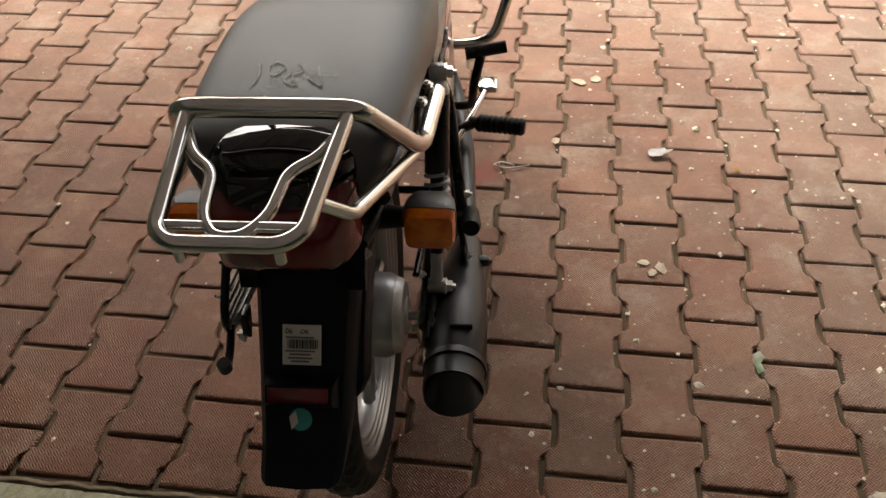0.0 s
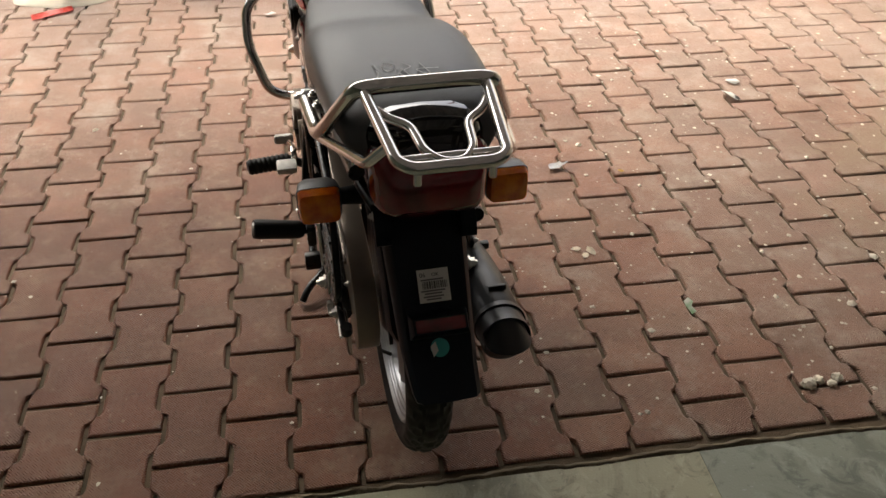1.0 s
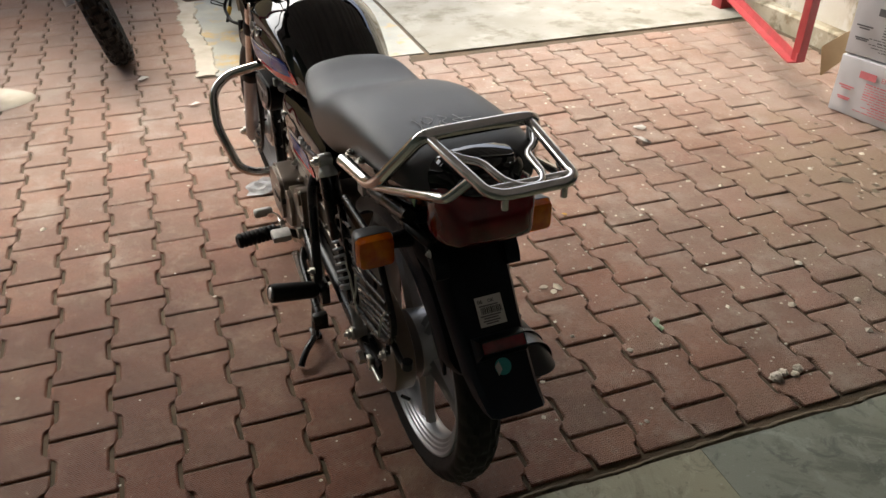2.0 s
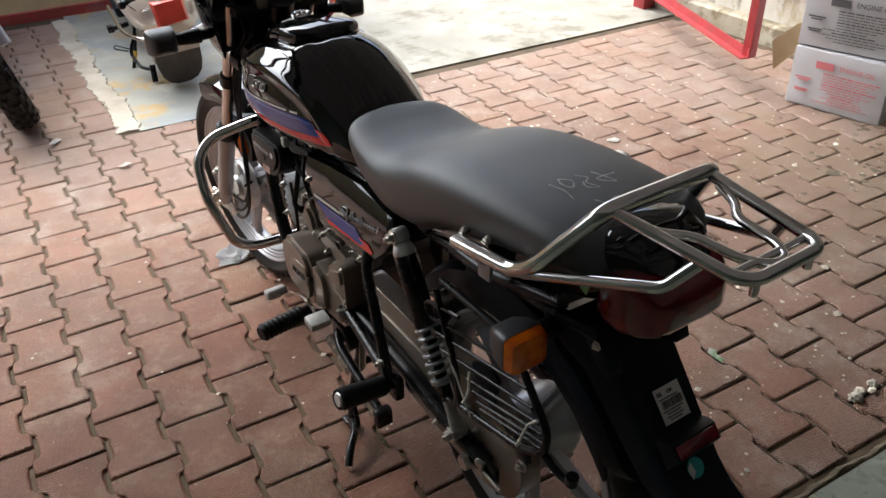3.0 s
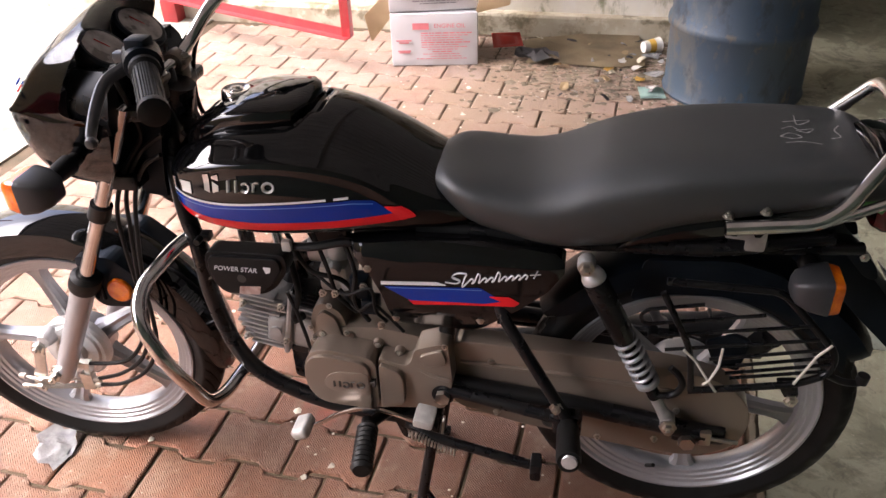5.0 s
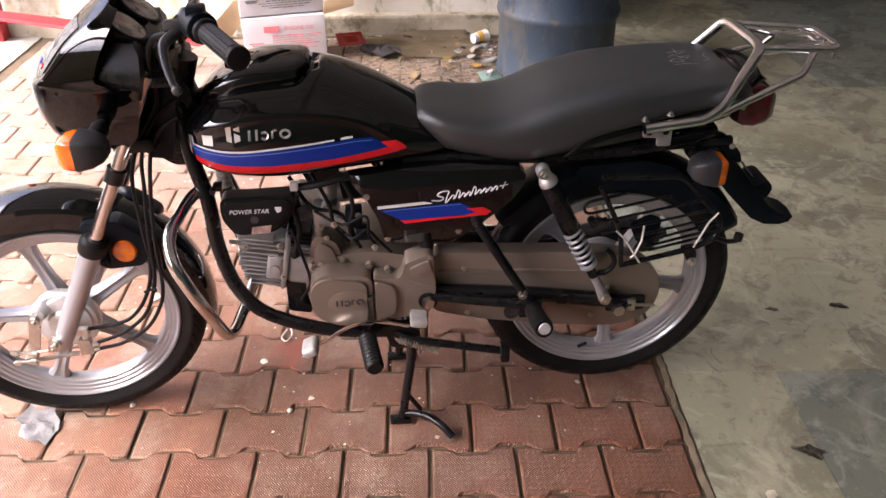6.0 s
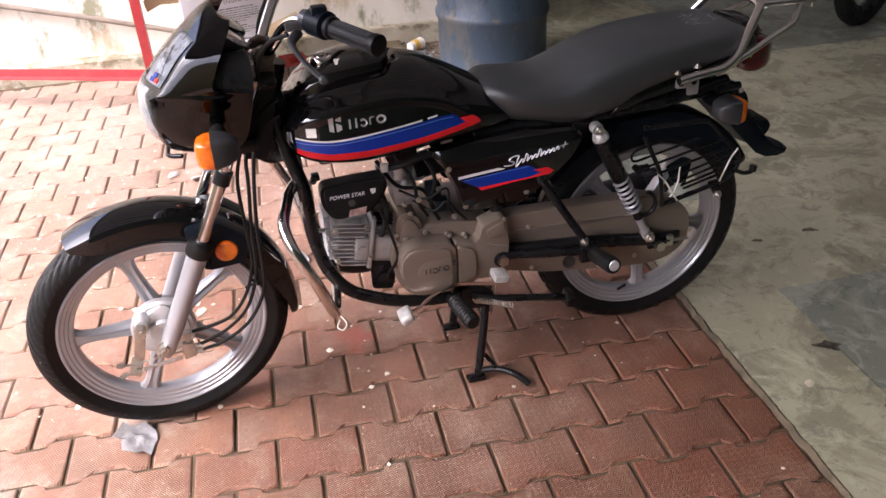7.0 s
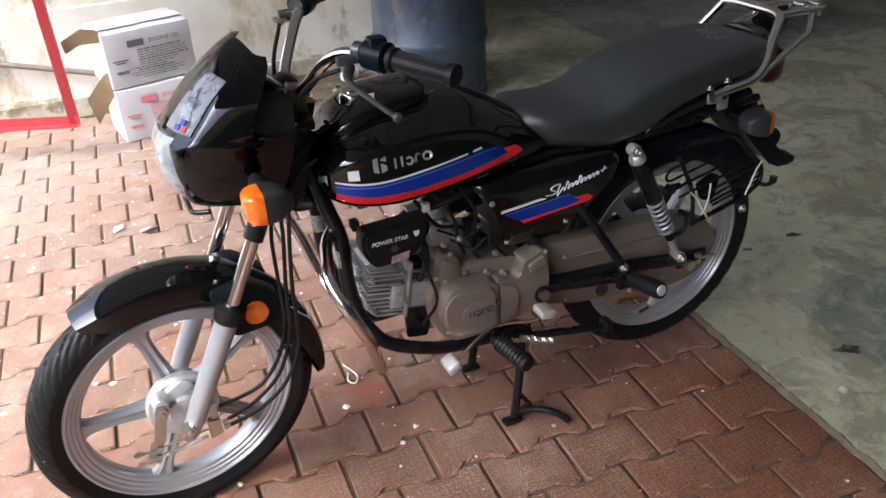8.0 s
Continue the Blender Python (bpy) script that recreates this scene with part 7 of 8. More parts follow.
# ---- things in the yard ----
def carton(name, m, w, d, h, ink, label, seed, flap):
    """A closed carton, a little slumped, its printed face towards -y of its own axes."""
    rnd = random.Random(seed)
    box = holder(name, m, label, "carton", "cartons by the wall")
    bm = block((0, 0, h / 2), (w, d, h), 0.006, 2)
    bmesh.ops.subdivide_edges(bm, edges=[e for e in bm.edges if e.calc_length() > 0.1], cuts=4, use_grid_fill=True)
    for v in bm.verts:
        k = noise.noise(v.co * 9 + Vector((seed, 0, 0)))
        v.co += Vector((0, 0.004 * k, 0.003 * k if v.co.z > 0.02 else 0))
    part("carton_body", bm, M_CARTON, box)
    # dark strip laid on the lid, painting the shade of its gap
    part("lid_gap", block((0, 0, h - 0.004), (w + 0.003, 0.012, 0.01), 0.001, 1), M_DARK_FILL, box)
    part("lid_flap", block((0, -0.005, h + 0.004), (w + 0.006, d * 0.48, 0.005), 0.002, 1, Matrix.Rotation(radians(-3), 4, "X")), M_CARTON, box)
    face = Matrix.Translation((0, -d / 2 - 0.0055, 0)) @ Matrix.Rotation(radians(90), 4, "X")
    lettering("print_title", "ENGINE OIL", 0.027, face @ Matrix.Translation((0.0, h * 0.74, 0)), ink, box)
    part("brand_mark", moved(block((0, 0, 0), (0.075, 0.03, 0.001), 0.0003, 1), face @ Matrix.Translation((-0.06, h * 0.77, 0))), ink, box)
    for i in range(12):
        z = h * (0.64 - 0.045 * i)
        x, end = (-0.06, rnd.uniform(0.10, 0.165)) if i < 7 else (rnd.uniform(-0.11, 0.0), rnd.uniform(0.05, 0.15))
        words = []
        while x < end:
            step = rnd.uniform(0.008, 0.034)
            words.append(block((x + step / 2, z, 0), (step, 0.0032 if i % 4 else 0.005, 0.0008), 0))
            x += step + 0.0045
        part("print_line", moved(merge(*words), face), ink, box)
    for z, wide in ((0.50, 0.07), (0.46, 0.045), (0.30, 0.06), (0.27, 0.05)):
        part("print_line", moved(block((-0.14, h * z, 0), (wide, 0.006, 0.0008), 0), face), ink, box)
    for corners, deep in flap:
        part("kraft_flap", plate(soft_outline(corners, 0.008), deep - 0.002, deep + 0.002, 0.001), M_KRAFT, box, "torn brown kraft flap")
    return box


FACE = math.degrees(math.atan2(-0.385, 0.08))
carton("carton", pose(2.18, 1.985, 0, 0, 0, FACE), 0.40, 0.27, 0.245, M_INK_RED, "white carton printed in red standing on the paving", 2, (([(0.19, 0.235), (0.35, 0.27), (0.355, 0.345), (0.21, 0.30)], -0.11),))
carton("carton", pose(2.20, 2.0, 0.256, 2, 0, FACE + 4), 0.40, 0.27, 0.25, M_INK_GREY, "white carton printed in grey stacked on another", 5, (([(-0.19, 0.245), (-0.21, 0.275), (-0.27, 0.288), (-0.36, 0.25), (-0.352, 0.195), (-0.285, 0.222), (-0.20, 0.212)], -0.10), ([(-0.18, 0.09), (-0.222, 0.074), (-0.318, -0.018), (-0.292, -0.145), (-0.19, -0.025)], -0.11)))

# blue drum
prof = [(0.0, 0.006), (0.27, 0.006), (0.283, 0.0), (0.287, 0.012), (0.279, 0.028), (0.279, 0.27), (0.289, 0.285), (0.292, 0.30), (0.289, 0.315), (0.279, 0.33), (0.279, 0.56), (0.289, 0.575), (0.292, 0.59), (0.289, 0.605), (0.279, 0.62), (0.279, 0.855), (0.287, 0.87), (0.287, 0.885), (0.274, 0.885), (0.272, 0.868), (0.0, 0.866)]
bm = lathe(prof, (0, 0, 0), "z", 64)
for v in bm.verts:
    if 0.03 < v.co.z < 0.85:
        k = noise.noise(v.co * 3.5)
        v.co.x *= 1 - 0.012 * k
        v.co.y *= 1 - 0.012 * k
drum = holder("oil_drum", pose(1.99, 0.635, 0, 0, 0, 30), "battered blue steel drum with worn paint", "drum")
part("drum_body", bm, M_DRUM, drum)
part("bung", lathe([(0.0, 0.02), (0.025, 0.02), (0.03, 0.0)], (0.16, 0.05, 0.866), "z", 20), M_ZINC, drum)

# red steel gate swung open by the wall, its leaf clear of the paving
gate = holder("steel_gate", Matrix(), "open red-painted angle steel gate hung on its post", "gate")
A_, B_ = Vector((1.94, 2.325, 0.15)), Vector((2.40, 3.54, 0.15))


def bar(a, b, w=0.042, t=0.005):
    """A length of angle steel."""
    a, b = Vector(a), Vector(b)
    z = (b - a).normalized()
    x = Vector((0, 0, 1)).cross(z)
    x = x.normalized() if x.length > 0.1 else Vector((1, 0, 0))
    y = z.cross(x)
    prof = [(0, 0), (w, 0), (w, t), (t, t), (t, w), (0, w)]
    return loft([[p + x * u + y * v for u, v in prof] for p in (a, b)])


LEAF = Vector((0.02, 0.01, 1.15))
part("foot_rail", bar(A_, B_), M_RED_STEEL, gate)
part("upright", bar(A_, A_ + LEAF), M_RED_STEEL, gate)
part("upright", bar(B_, B_ + LEAF), M_RED_STEEL, gate)
part("top_rail", bar(A_ + LEAF, B_ + LEAF), M_RED_STEEL, gate)
part("gate_post", block((2.49, 3.575, 0.70), (0.09, 0.09, 1.40), 0.006, 2), M_RED_STEEL, gate)
for z in (0.30, 1.12):
    part("hinge", rod((2.418, 3.56, z - 0.04), (2.418, 3.56, z + 0.04), 0.011), M_RED_STEEL, gate)
    part("hinge_plate", block((2.43, 3.56, z), (0.05, 0.006, 0.05), 0.001, 1), M_RED_STEEL, gate)
thing("pole", tube([(2.50, 1.95, 0.115), (2.545, 2.23, 0.194), (2.555, 2.68, 0.315), (2.565, 3.1, 0.42), (2.58, 3.7, 0.56)], 0.014, 0.05), surf("bamboo_grey", (0.22, 0.18, 0.14), (0.16, 0.13, 0.1), rough=0.7), "grey-brown pole leaning along the whitewashed wall", "pole")

# roof post with its concrete collar
post = holder("roof_post", pose(-1.465, 3.40, 0), "red square steel roof post set in concrete", "post")
part("shaft", block((0, 0, 1.178), (0.085, 0.085, 2.356), 0.008, 2), M_RED_STEEL, post)
bm = bmesh.new()
rnd = random.Random(8)
rings_into(bm, [[((0.17 + 0.05 * noise.noise(Vector((math.cos(a), math.sin(a), 1)))) * f * math.cos(a) * 1.3, (0.15 + 0.05 * noise.noise(Vector((math.cos(a), math.sin(a), 1)))) * f * math.sin(a), z) for a in [2 * math.pi * i / 26 for i in range(26)]] for f, z in ((1.0, 0.001), (0.93, 0.010), (0.6, 0.014), (0.2, 0.016))])
part("concrete_collar", bm, M_CEMENT, post)
post2 = holder("roof_post", pose(0.93, 4.5, 0), "red square steel post beyond the apron edge", "post")
part("shaft", block((0, 0, 1.1), (0.06, 0.06, 2.2), 0.006, 2), M_RED_STEEL, post2)


def sheet(name, x, y, outline, mat, label, category, rz=0, curl=0.01, z=0.004, seed=0, group="", n=6, tilt=0.0):
    """A scrap of thin stuff, bent and with an uneven rim."""
    rnd = random.Random(seed)
    bm = bmesh.new()
    k = len(outline)
    rings = []
    for f in (1.0, 0.84, 0.68, 0.5, 0.3, 0.12):
        rings.append([bm.verts.new((px * f, py * f, max(0.0, curl * (0.5 + noise.noise(Vector((px * f * 14 + seed, py * f * 14, seed))) + 0.5 * noise.noise(Vector((px * f * 45, py * f * 45 + seed, seed)))) + tilt * px * f))) for px, py in outline])
    for a, b in zip(rings, rings[1:]):
        for i in range(k):
            bm.faces.new((a[i], a[(i + 1) % k], b[(i + 1) % k], b[i]))
    bm.faces.new(rings[-1])
    bmesh.ops.solidify(bm, geom=bm.faces[:], thickness=0.0015)
    return thing(name, bm, mat, label, category, group, at=pose(x, y, z, 0, 0, rz))


def blob(r, n, seed, sq=0.5):
    rnd = random.Random(seed)
    return [(r * rnd.uniform(0.65, 1.15) * math.cos(2 * math.pi * i / n), r * sq * rnd.uniform(0.65, 1.2) * math.sin(2 * math.pi * i / n)) for i in range(n)]


sheet("plastic_bag", -0.435, 2.215, blob(0.075, 16, 1, 0.7), M_BAG, "crumpled clear plastic bag under the front tyre", "plastic bag", 20, 0.018, seed=2)
sheet("wrapper", 0.303, 1.754, blob(0.034, 12, 2, 0.6), M_BAG, "crumpled whitish wrapper on the paving", "wrapper", 10, 0.012, seed=3)
sheet("green_scrap", 0.463, 1.076, [(-0.010, -0.026), (0.006, -0.022), (0.003, -0.004), (0.015, 0.006), (0.012, 0.024), (-0.003, 0.020), (-0.008, 0.004)], surf("green_white_foil", (0.3, 0.48, 0.26), (0.62, 0.64, 0.56), rough=0.4, scale=60), "torn green and white wrapper scrap", "wrapper", 15, 0.01, seed=4)
sheet("orange_scrap", 0.495, 1.70, blob(0.012, 8, 9), M_YELLOW_PRINT, "small orange scrap on the paving", "scrap", 0, 0.006, seed=5)
sheet("mint_paper", 1.865, 0.96, [(-0.06, -0.05), (0.06, -0.055), (0.065, 0.05), (-0.055, 0.055)], M_MINT, "pale mint sheet of paper by the drum", "paper", 12, 0.006, seed=6)
sheet("cardboard_sheet", 2.33, 1.30, [(-0.2, -0.28), (-0.02, -0.30), (0.18, -0.27), (0.2, 0.0), (0.17, 0.25), (0.1, 0.3), (-0.05, 0.24), (-0.17, 0.26), (-0.19, 0.1), (-0.22, -0.1)], M_OLD_CARD, "flattened brown cardboard on the ground", "cardboard", 6, 0.02, seed=7)
sheet("dark_rag", 2.19, 1.50, blob(0.12, 16, 10, 0.6), M_RAG, "crumpled dark rag beside the cartons", "rag", 70, 0.05, seed=8)
sheet("red_pouch", 2.30, 1.66, [(-0.05, -0.07), (0.05, -0.07), (0.055, 0.07), (-0.045, 0.075)], M_RED_PLASTIC, "shiny red pouch leaning on the carton", "pouch", 20, 0.03, z=0.03, seed=9, tilt=0.5)
for i, (x, y, r, mat) in enumerate(((2.11, 1.16, 0.045, M_YELLOW_PRINT), (2.0, 1.02, 0.04, M_YELLOW_PRINT), (2.2, 1.29, 0.025, M_BAG), (2.3, 0.98, 0.05, M_BAG), (1.95, 1.20, 0.02, M_BAG), (1.78, 1.05, 0.028, M_BAG), (1.82, 1.28, 0.025, M_PAPER), (2.08, 0.96, 0.05, M_BAG), (1.056, 2.127, 0.045, M_PAPER), (1.11, 2.23, 0.035, M_PAPER), (-0.595, 3.06, 0.03, M_PAPER), (-0.788, 3.442, 0.035, M_PAPER))):
    sheet("litter", x, y, blob(r, 10, 30 + i, 0.55), mat, "crumpled scrap of printed wrapping" if mat == M_YELLOW_PRINT else "crumpled pale scrap of litter", "litter", 37 * i, 0.014, seed=40 + i, group="litter scraps")
rnd = random.Random(77)
for i in range(34):
    x, y = 2.15 + rnd.gauss(0, 0.24), 1.10 + rnd.gauss(0, 0.20)
    if x > 2.5 or (x - 1.99) ** 2 + (y - 0.635) ** 2 < 0.11 or y > 1.75:
        continue
    mat = rnd.choice((M_PAPER, M_BAG, M_KRAFT, M_FLAKE, M_KRAFT, M_RAG))
    sheet("litter", x, y, blob(rnd.uniform(0.012, 0.04), 9, 100 + i, rnd.uniform(0.35, 0.8)), mat, "torn brown scrap of card in the dirt" if mat == M_KRAFT else ("dark rag scrap in the dirt" if mat == M_RAG else "crumpled pale scrap of litter"), "litter", rnd.uniform(0, 180), rnd.uniform(0.01, 0.03), z=0.006, seed=140 + i, group="litter scraps")
# trodden dirt in the corner, thinning out to loose grains
verts, faces = [], []
for i in range(2600):
    x, y = 2.22 + rnd.gauss(0, 0.26), 1.15 + rnd.gauss(0, 0.26)
    if x > 2.52 or (x - 1.99) ** 2 + (y - 0.635) ** 2 < 0.085:
        continue
    r, o = min(0.03, rnd.lognormvariate(-4.9, 0.5)), len(verts)
    k = rnd.randint(5, 7)
    verts += [(x + r * rnd.uniform(0.6, 1.3) * math.cos(6.283 * j / k), y + r * rnd.uniform(0.6, 1.3) * math.sin(6.283 * j / k), 0.0008) for j in range(k)] + [(x, y, min(0.005, r * rnd.uniform(0.1, 0.3)))]
    faces += [(o + j, o + (j + 1) % k, o + k) for j in range(k)]
me = bpy.data.meshes.new("corner_dirt")
me.from_pydata(verts, [], faces)
me.materials.append(M_CORNER)
tagged(new("corner_dirt", me), "brown trodden dirt between the cartons and the drum", "dirt", kind="stuff")
cup = holder("paper_cup", pose(2.36, 0.985, 0.035, 90, 0, 35), "white and yellow paper cup lying on its side", "cup")
part("cup_wall", lathe([(0.025, 0.0), (0.0255, 0.0), (0.034, 0.085), (0.036, 0.087), (0.033, 0.085), (0.0245, 0.004), (0.0, 0.004)], (0, 0, -0.04), "z", 28), M_PAPER, cup)
part("cup_band", lathe([(0.0285, 0.025), (0.0315, 0.055), (0.0322, 0.055), (0.0292, 0.025)], (0, 0, -0.04), "z", 28, closed=True), M_YELLOW_PRINT, cup)
sheet("packet", -1.50, 3.19, [(-0.09, -0.025), (0.08, -0.03), (0.09, 0.025), (-0.08, 0.03)], M_RED_PLASTIC, "red and white packet on the paving", "packet", 30, 0.01, seed=12)
thing("string_loop", tube_into(bmesh.new(), spline([(-0.035, 1.676, 0.004), (-0.085, 1.657, 0.006), (-0.112, 1.656, 0.008), (-0.128, 1.668, 0.006), (-0.108, 1.682, 0.004), (-0.075, 1.672, 0.004)], 6), 0.0022, 6), M_TIE, "pale loop of string on the paving", "string")


def lump(x, y, r, mat, label, category, seed, flat=0.5, group=""):
    bm = bmesh.new()
    bmesh.ops.create_icosphere(bm, subdivisions=3, radius=r)
    for v in bm.verts:
        k = noise.noise(v.co.normalized() * 2.2 + Vector((seed, seed, 0))) * 0.4 + noise.noise(v.co.normalized() * 6 + Vector((seed, 0, 0))) * 0.15
        v.co *= 1 + k
        v.co.z = max(v.co.z * flat, -r * 0.25)
    return thing(name := category.replace(" ", "_"), bm, mat, label, category, group, at=pose(x, y, r * 0.25))


for i, (x, y, r) in enumerate(((0.635, 0.79, 0.016), (0.665, 0.80, 0.012), (0.69, 0.785, 0.010), (0.71, 0.80, 0.013))):
    lump(x, y, r, M_FLAKE, "crumbly clod of mortar near the paving edge", "mortar clod", i, 0.7, "mortar clods")
for i, (x, y, r) in enumerate(((0.245, 1.345, 0.011), (0.265, 1.315, 0.012), (0.285, 1.33, 0.015), (0.09, 2.08, 0.02), (0.14, 2.10, 0.016), (0.03, 1.79, 0.014), (-0.681, 0.53, 0.013))):
    sheet("plaster_chip", x, y, blob(r * 1.25, 6, 20 + i, 0.75), M_FLAKE, "flat chip of pale plaster on the ground", "plaster chip", 53 * i, 0.003, z=0.002, seed=20 + i, group="plaster chips")
# crumbs too many to count
rnd = random.Random(21)
verts, faces = [], []
for i in range(1500):
    x = min(2.45, rnd.gauss(0.9, 0.75)) if i % 4 else rnd.uniform(-2.6, 2.4)
    y = rnd.uniform(0.75, 3.25)
    r = min(0.014, rnd.lognormvariate(-5.7, 0.55))
    if x < 0.1 and rnd.random() < 0.6:
        r *= 0.45
    o, k = len(verts), rnd.randint(4, 6)
    a0 = rnd.random() * 6
    verts += [(x + r * rnd.uniform(0.6, 1.2) * math.cos(a0 + 6.283 * j / k), y + r * rnd.uniform(0.6, 1.2) * math.sin(a0 + 6.283 * j / k), 0.001) for j in range(k)]
    verts += [(x + 0.3 * r, y, r * rnd.uniform(0.3, 0.7))]
    faces += [(o + j, o + (j + 1) % k, o + k) for j in range(k)]
me = bpy.data.meshes.new("plaster_crumbs")
me.from_pydata(verts, [], faces)
me.materials.append(M_FLAKE)
tagged(new("plaster_crumbs", me), "pale plaster crumbs strewn over the paving", "crumbs", kind="stuff")
# broken pits in the workshop floor: thin dark patches painting the shade inside
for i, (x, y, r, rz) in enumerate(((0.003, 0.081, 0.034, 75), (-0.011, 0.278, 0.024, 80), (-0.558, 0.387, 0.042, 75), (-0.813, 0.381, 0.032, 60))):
    sheet("floor_pit", x, y, [(px * (0.85 + 0.2 * math.sin(0.86 * k + i)), py * (0.85 + 0.25 * math.cos(0.57 * k + i))) for k, (px, py) in enumerate(blob(r, 22, 60 + i, 0.55))], M_PIT_SHADE, "dark flat patch drawing the shade of a small broken floor pit", "pit", rz, 0.001, z=0.0015, seed=70 + i, group="floor pits")


# ---- other vehicles ----
def plain_bike(name, m, label, paint, R=0.33, W=0.125, kind="knob"):
    """A second machine of which only the lower parts come into view."""
    b = holder(name, m, label, "motorcycle", "parked motorcycles")
    f, r = (0.0, R), (1.33, R)
    for nm, c in (("front_wheel", f), ("rear_wheel", r)):
        w = part(nm, lathe([(0.0, -0.03), (0.05, -0.03), (0.06, 0.0), (0.05, 0.03), (0.0, 0.03)], (c[0], 0, c[1])), M_CAST, b)
        part("tyre", tyre(c[0], c[1], R, W, kind), M_RUBBER, w, "knobbly black tyre", smooth=20)
        part("rim", rim(*c), M_BLACK_SATIN, w)
        for i in range(10):
            part("spoke", rod((c[0] + 0.05 * math.cos(i * 0.628), 0, c[1] + 0.05 * math.sin(i * 0.628)), (c[0] + 0.2 * math.cos(i * 0.628 + 0.2), 0, c[1] + 0.2 * math.sin(i * 0.628 + 0.2)), 0.003, k=6), M_ZINC, w)
    for s in (1, -1):
        part("fork_leg", rod((0.0, 0.10 * s, R), (0.28, 0.10 * s, 0.98), 0.024, 0.019), M_SILVER, b)
        part("swing_arm", tube([(0.85, 0.09 * s, 0.36), (1.33, 0.11 * s, R)], 0.02), M_BLACK_SATIN, b)
        part("footpeg", rod((0.85, 0.12 * s, 0.33), (0.85, 0.25 * s, 0.33), 0.014), M_RUBBER, b)
    part("brake_caliper", block((0.06, 0.085, R + 0.09), (0.06, 0.04, 0.09), 0.012), M_CAST, b)
    part("front_fender", moved(arc_guard((0, R), R + 0.03, 40, 150, 0.06, 0.03, 0.003), Matrix.Rotation(math.pi, 4, "Z")), paint, b, "pale painted mudguard")
    part("handlebar", tube([(0.35, 0.36, 1.02), (0.28, 0.15, 1.04), (0.28, -0.15, 1.04), (0.35, -0.36, 1.02)], 0.011), M_BLACK_SATIN, b)
    part("frame", tube([(0.27, 0, 0.9), (0.45, 0, 0.35), (0.85, 0, 0.32), (0.95, 0, 0.7), (0.3, 0, 0.82)], 0.02), M_BLACK_SATIN, b)
    part("engine", block((0.62, 0, 0.42), (0.34, 0.24, 0.28), 0.05, 3), M_BLACK_SATIN, b, "dark engine block")
    part("fuel_tank", loft([[(u, hw * math.cos(a), z + h * math.sin(a)) for a in [2 * math.pi * i / 20 for i in range(20)]] for u, hw, z, h in ((0.3, 0.06, 0.86, 0.05), (0.42, 0.13, 0.87, 0.11), (0.6, 0.13, 0.85, 0.10), (0.78, 0.08, 0.80, 0.06))]), paint, b)
    part("seat", loft([[(u, hw * math.copysign(abs(math.cos(a)) ** 0.6, math.cos(a)), z + 0.045 * math.sin(a)) for a in [2 * math.pi * i / 20 for i in range(20)]] for u, hw, z in ((0.72, 0.09, 0.80), (0.95, 0.13, 0.79), (1.3, 0.13, 0.83), (1.45, 0.10, 0.86))]), M_SEAT, b)
    part("rear_fender", arc_guard((1.33, R), R + 0.03, 20, 120, 0.08, 0.03, 0.003), paint, b)
    part("exhaust", tube([(0.5, -0.1, 0.3), (0.85, -0.13, 0.3), (1.5, -0.17, 0.48)], 0.035, 0.05), M_MUFFLER, b)
    return b


plain_bike("parked_motorcycle", pose(-0.86, 3.74, 0, -15, 0, 95), "dark motorcycle with knobbly tyres parked in the yard", M_BLACK_GLOSS, W=0.112)
plain_bike("parked_motorcycle", pose(1.95, -1.50, 0, 0, 0, -62), "dark motorcycle parked in the dim workshop", M_BLACK_GLOSS, R=0.31, W=0.10, kind="block")

# low silver scooter on the slab
sco = holder("scooter", pose(-0.14, 3.98, 0, -5, 0, 86), "silver-grey scooter on its stand, seen from its tail", "scooter")
w_ = part("rear_wheel", lathe([(0.0, -0.04), (0.08, -0.04), (0.09, 0.0), (0.08, 0.04), (0.0, 0.04)], (0.02, 0, 0.20)), M_CAST, sco)
part("tyre", lathe([(0.11, -0.035), (0.16, -0.05), (0.195, -0.035), (0.20, 0.0), (0.195, 0.035), (0.16, 0.05), (0.11, 0.035)], (0.02, 0, 0.20), n=40, closed=True), M_DUST_TYRE, w_)
part("mudflap", loft([[(u, -hw, z), (u, hw, z), (u + 0.012, hw, z), (u + 0.012, -hw, z)] for u, hw, z in ((-0.150, 0.030, 0.012), (-0.158, 0.066, 0.028), (-0.168, 0.090, 0.06), (-0.180, 0.102, 0.11), (-0.19, 0.105, 0.18), (-0.17, 0.10, 0.27))]), M_DUST_TYRE, sco, "brown dusty mudflap before the wheel")
part("drive_case", merge(plate(soft_outline([(-0.12, 0.24), (-0.05, 0.28), (0.10, 0.27), (0.14, 0.22), (0.13, 0.15), (0.08, 0.10), (0.0, 0.07), (-0.10, 0.12)], 0.05, 4), 0.045, 0.10, 0.018, 3), plate(soft_outline([(-0.07, 0.23), (0.06, 0.25), (0.06, 0.14), (-0.04, 0.13)], 0.03, 4), 0.095, 0.115, 0.008, 2)), M_GREY_CASE, sco, "silver-brown drive case over the rear wheel")
rings = []
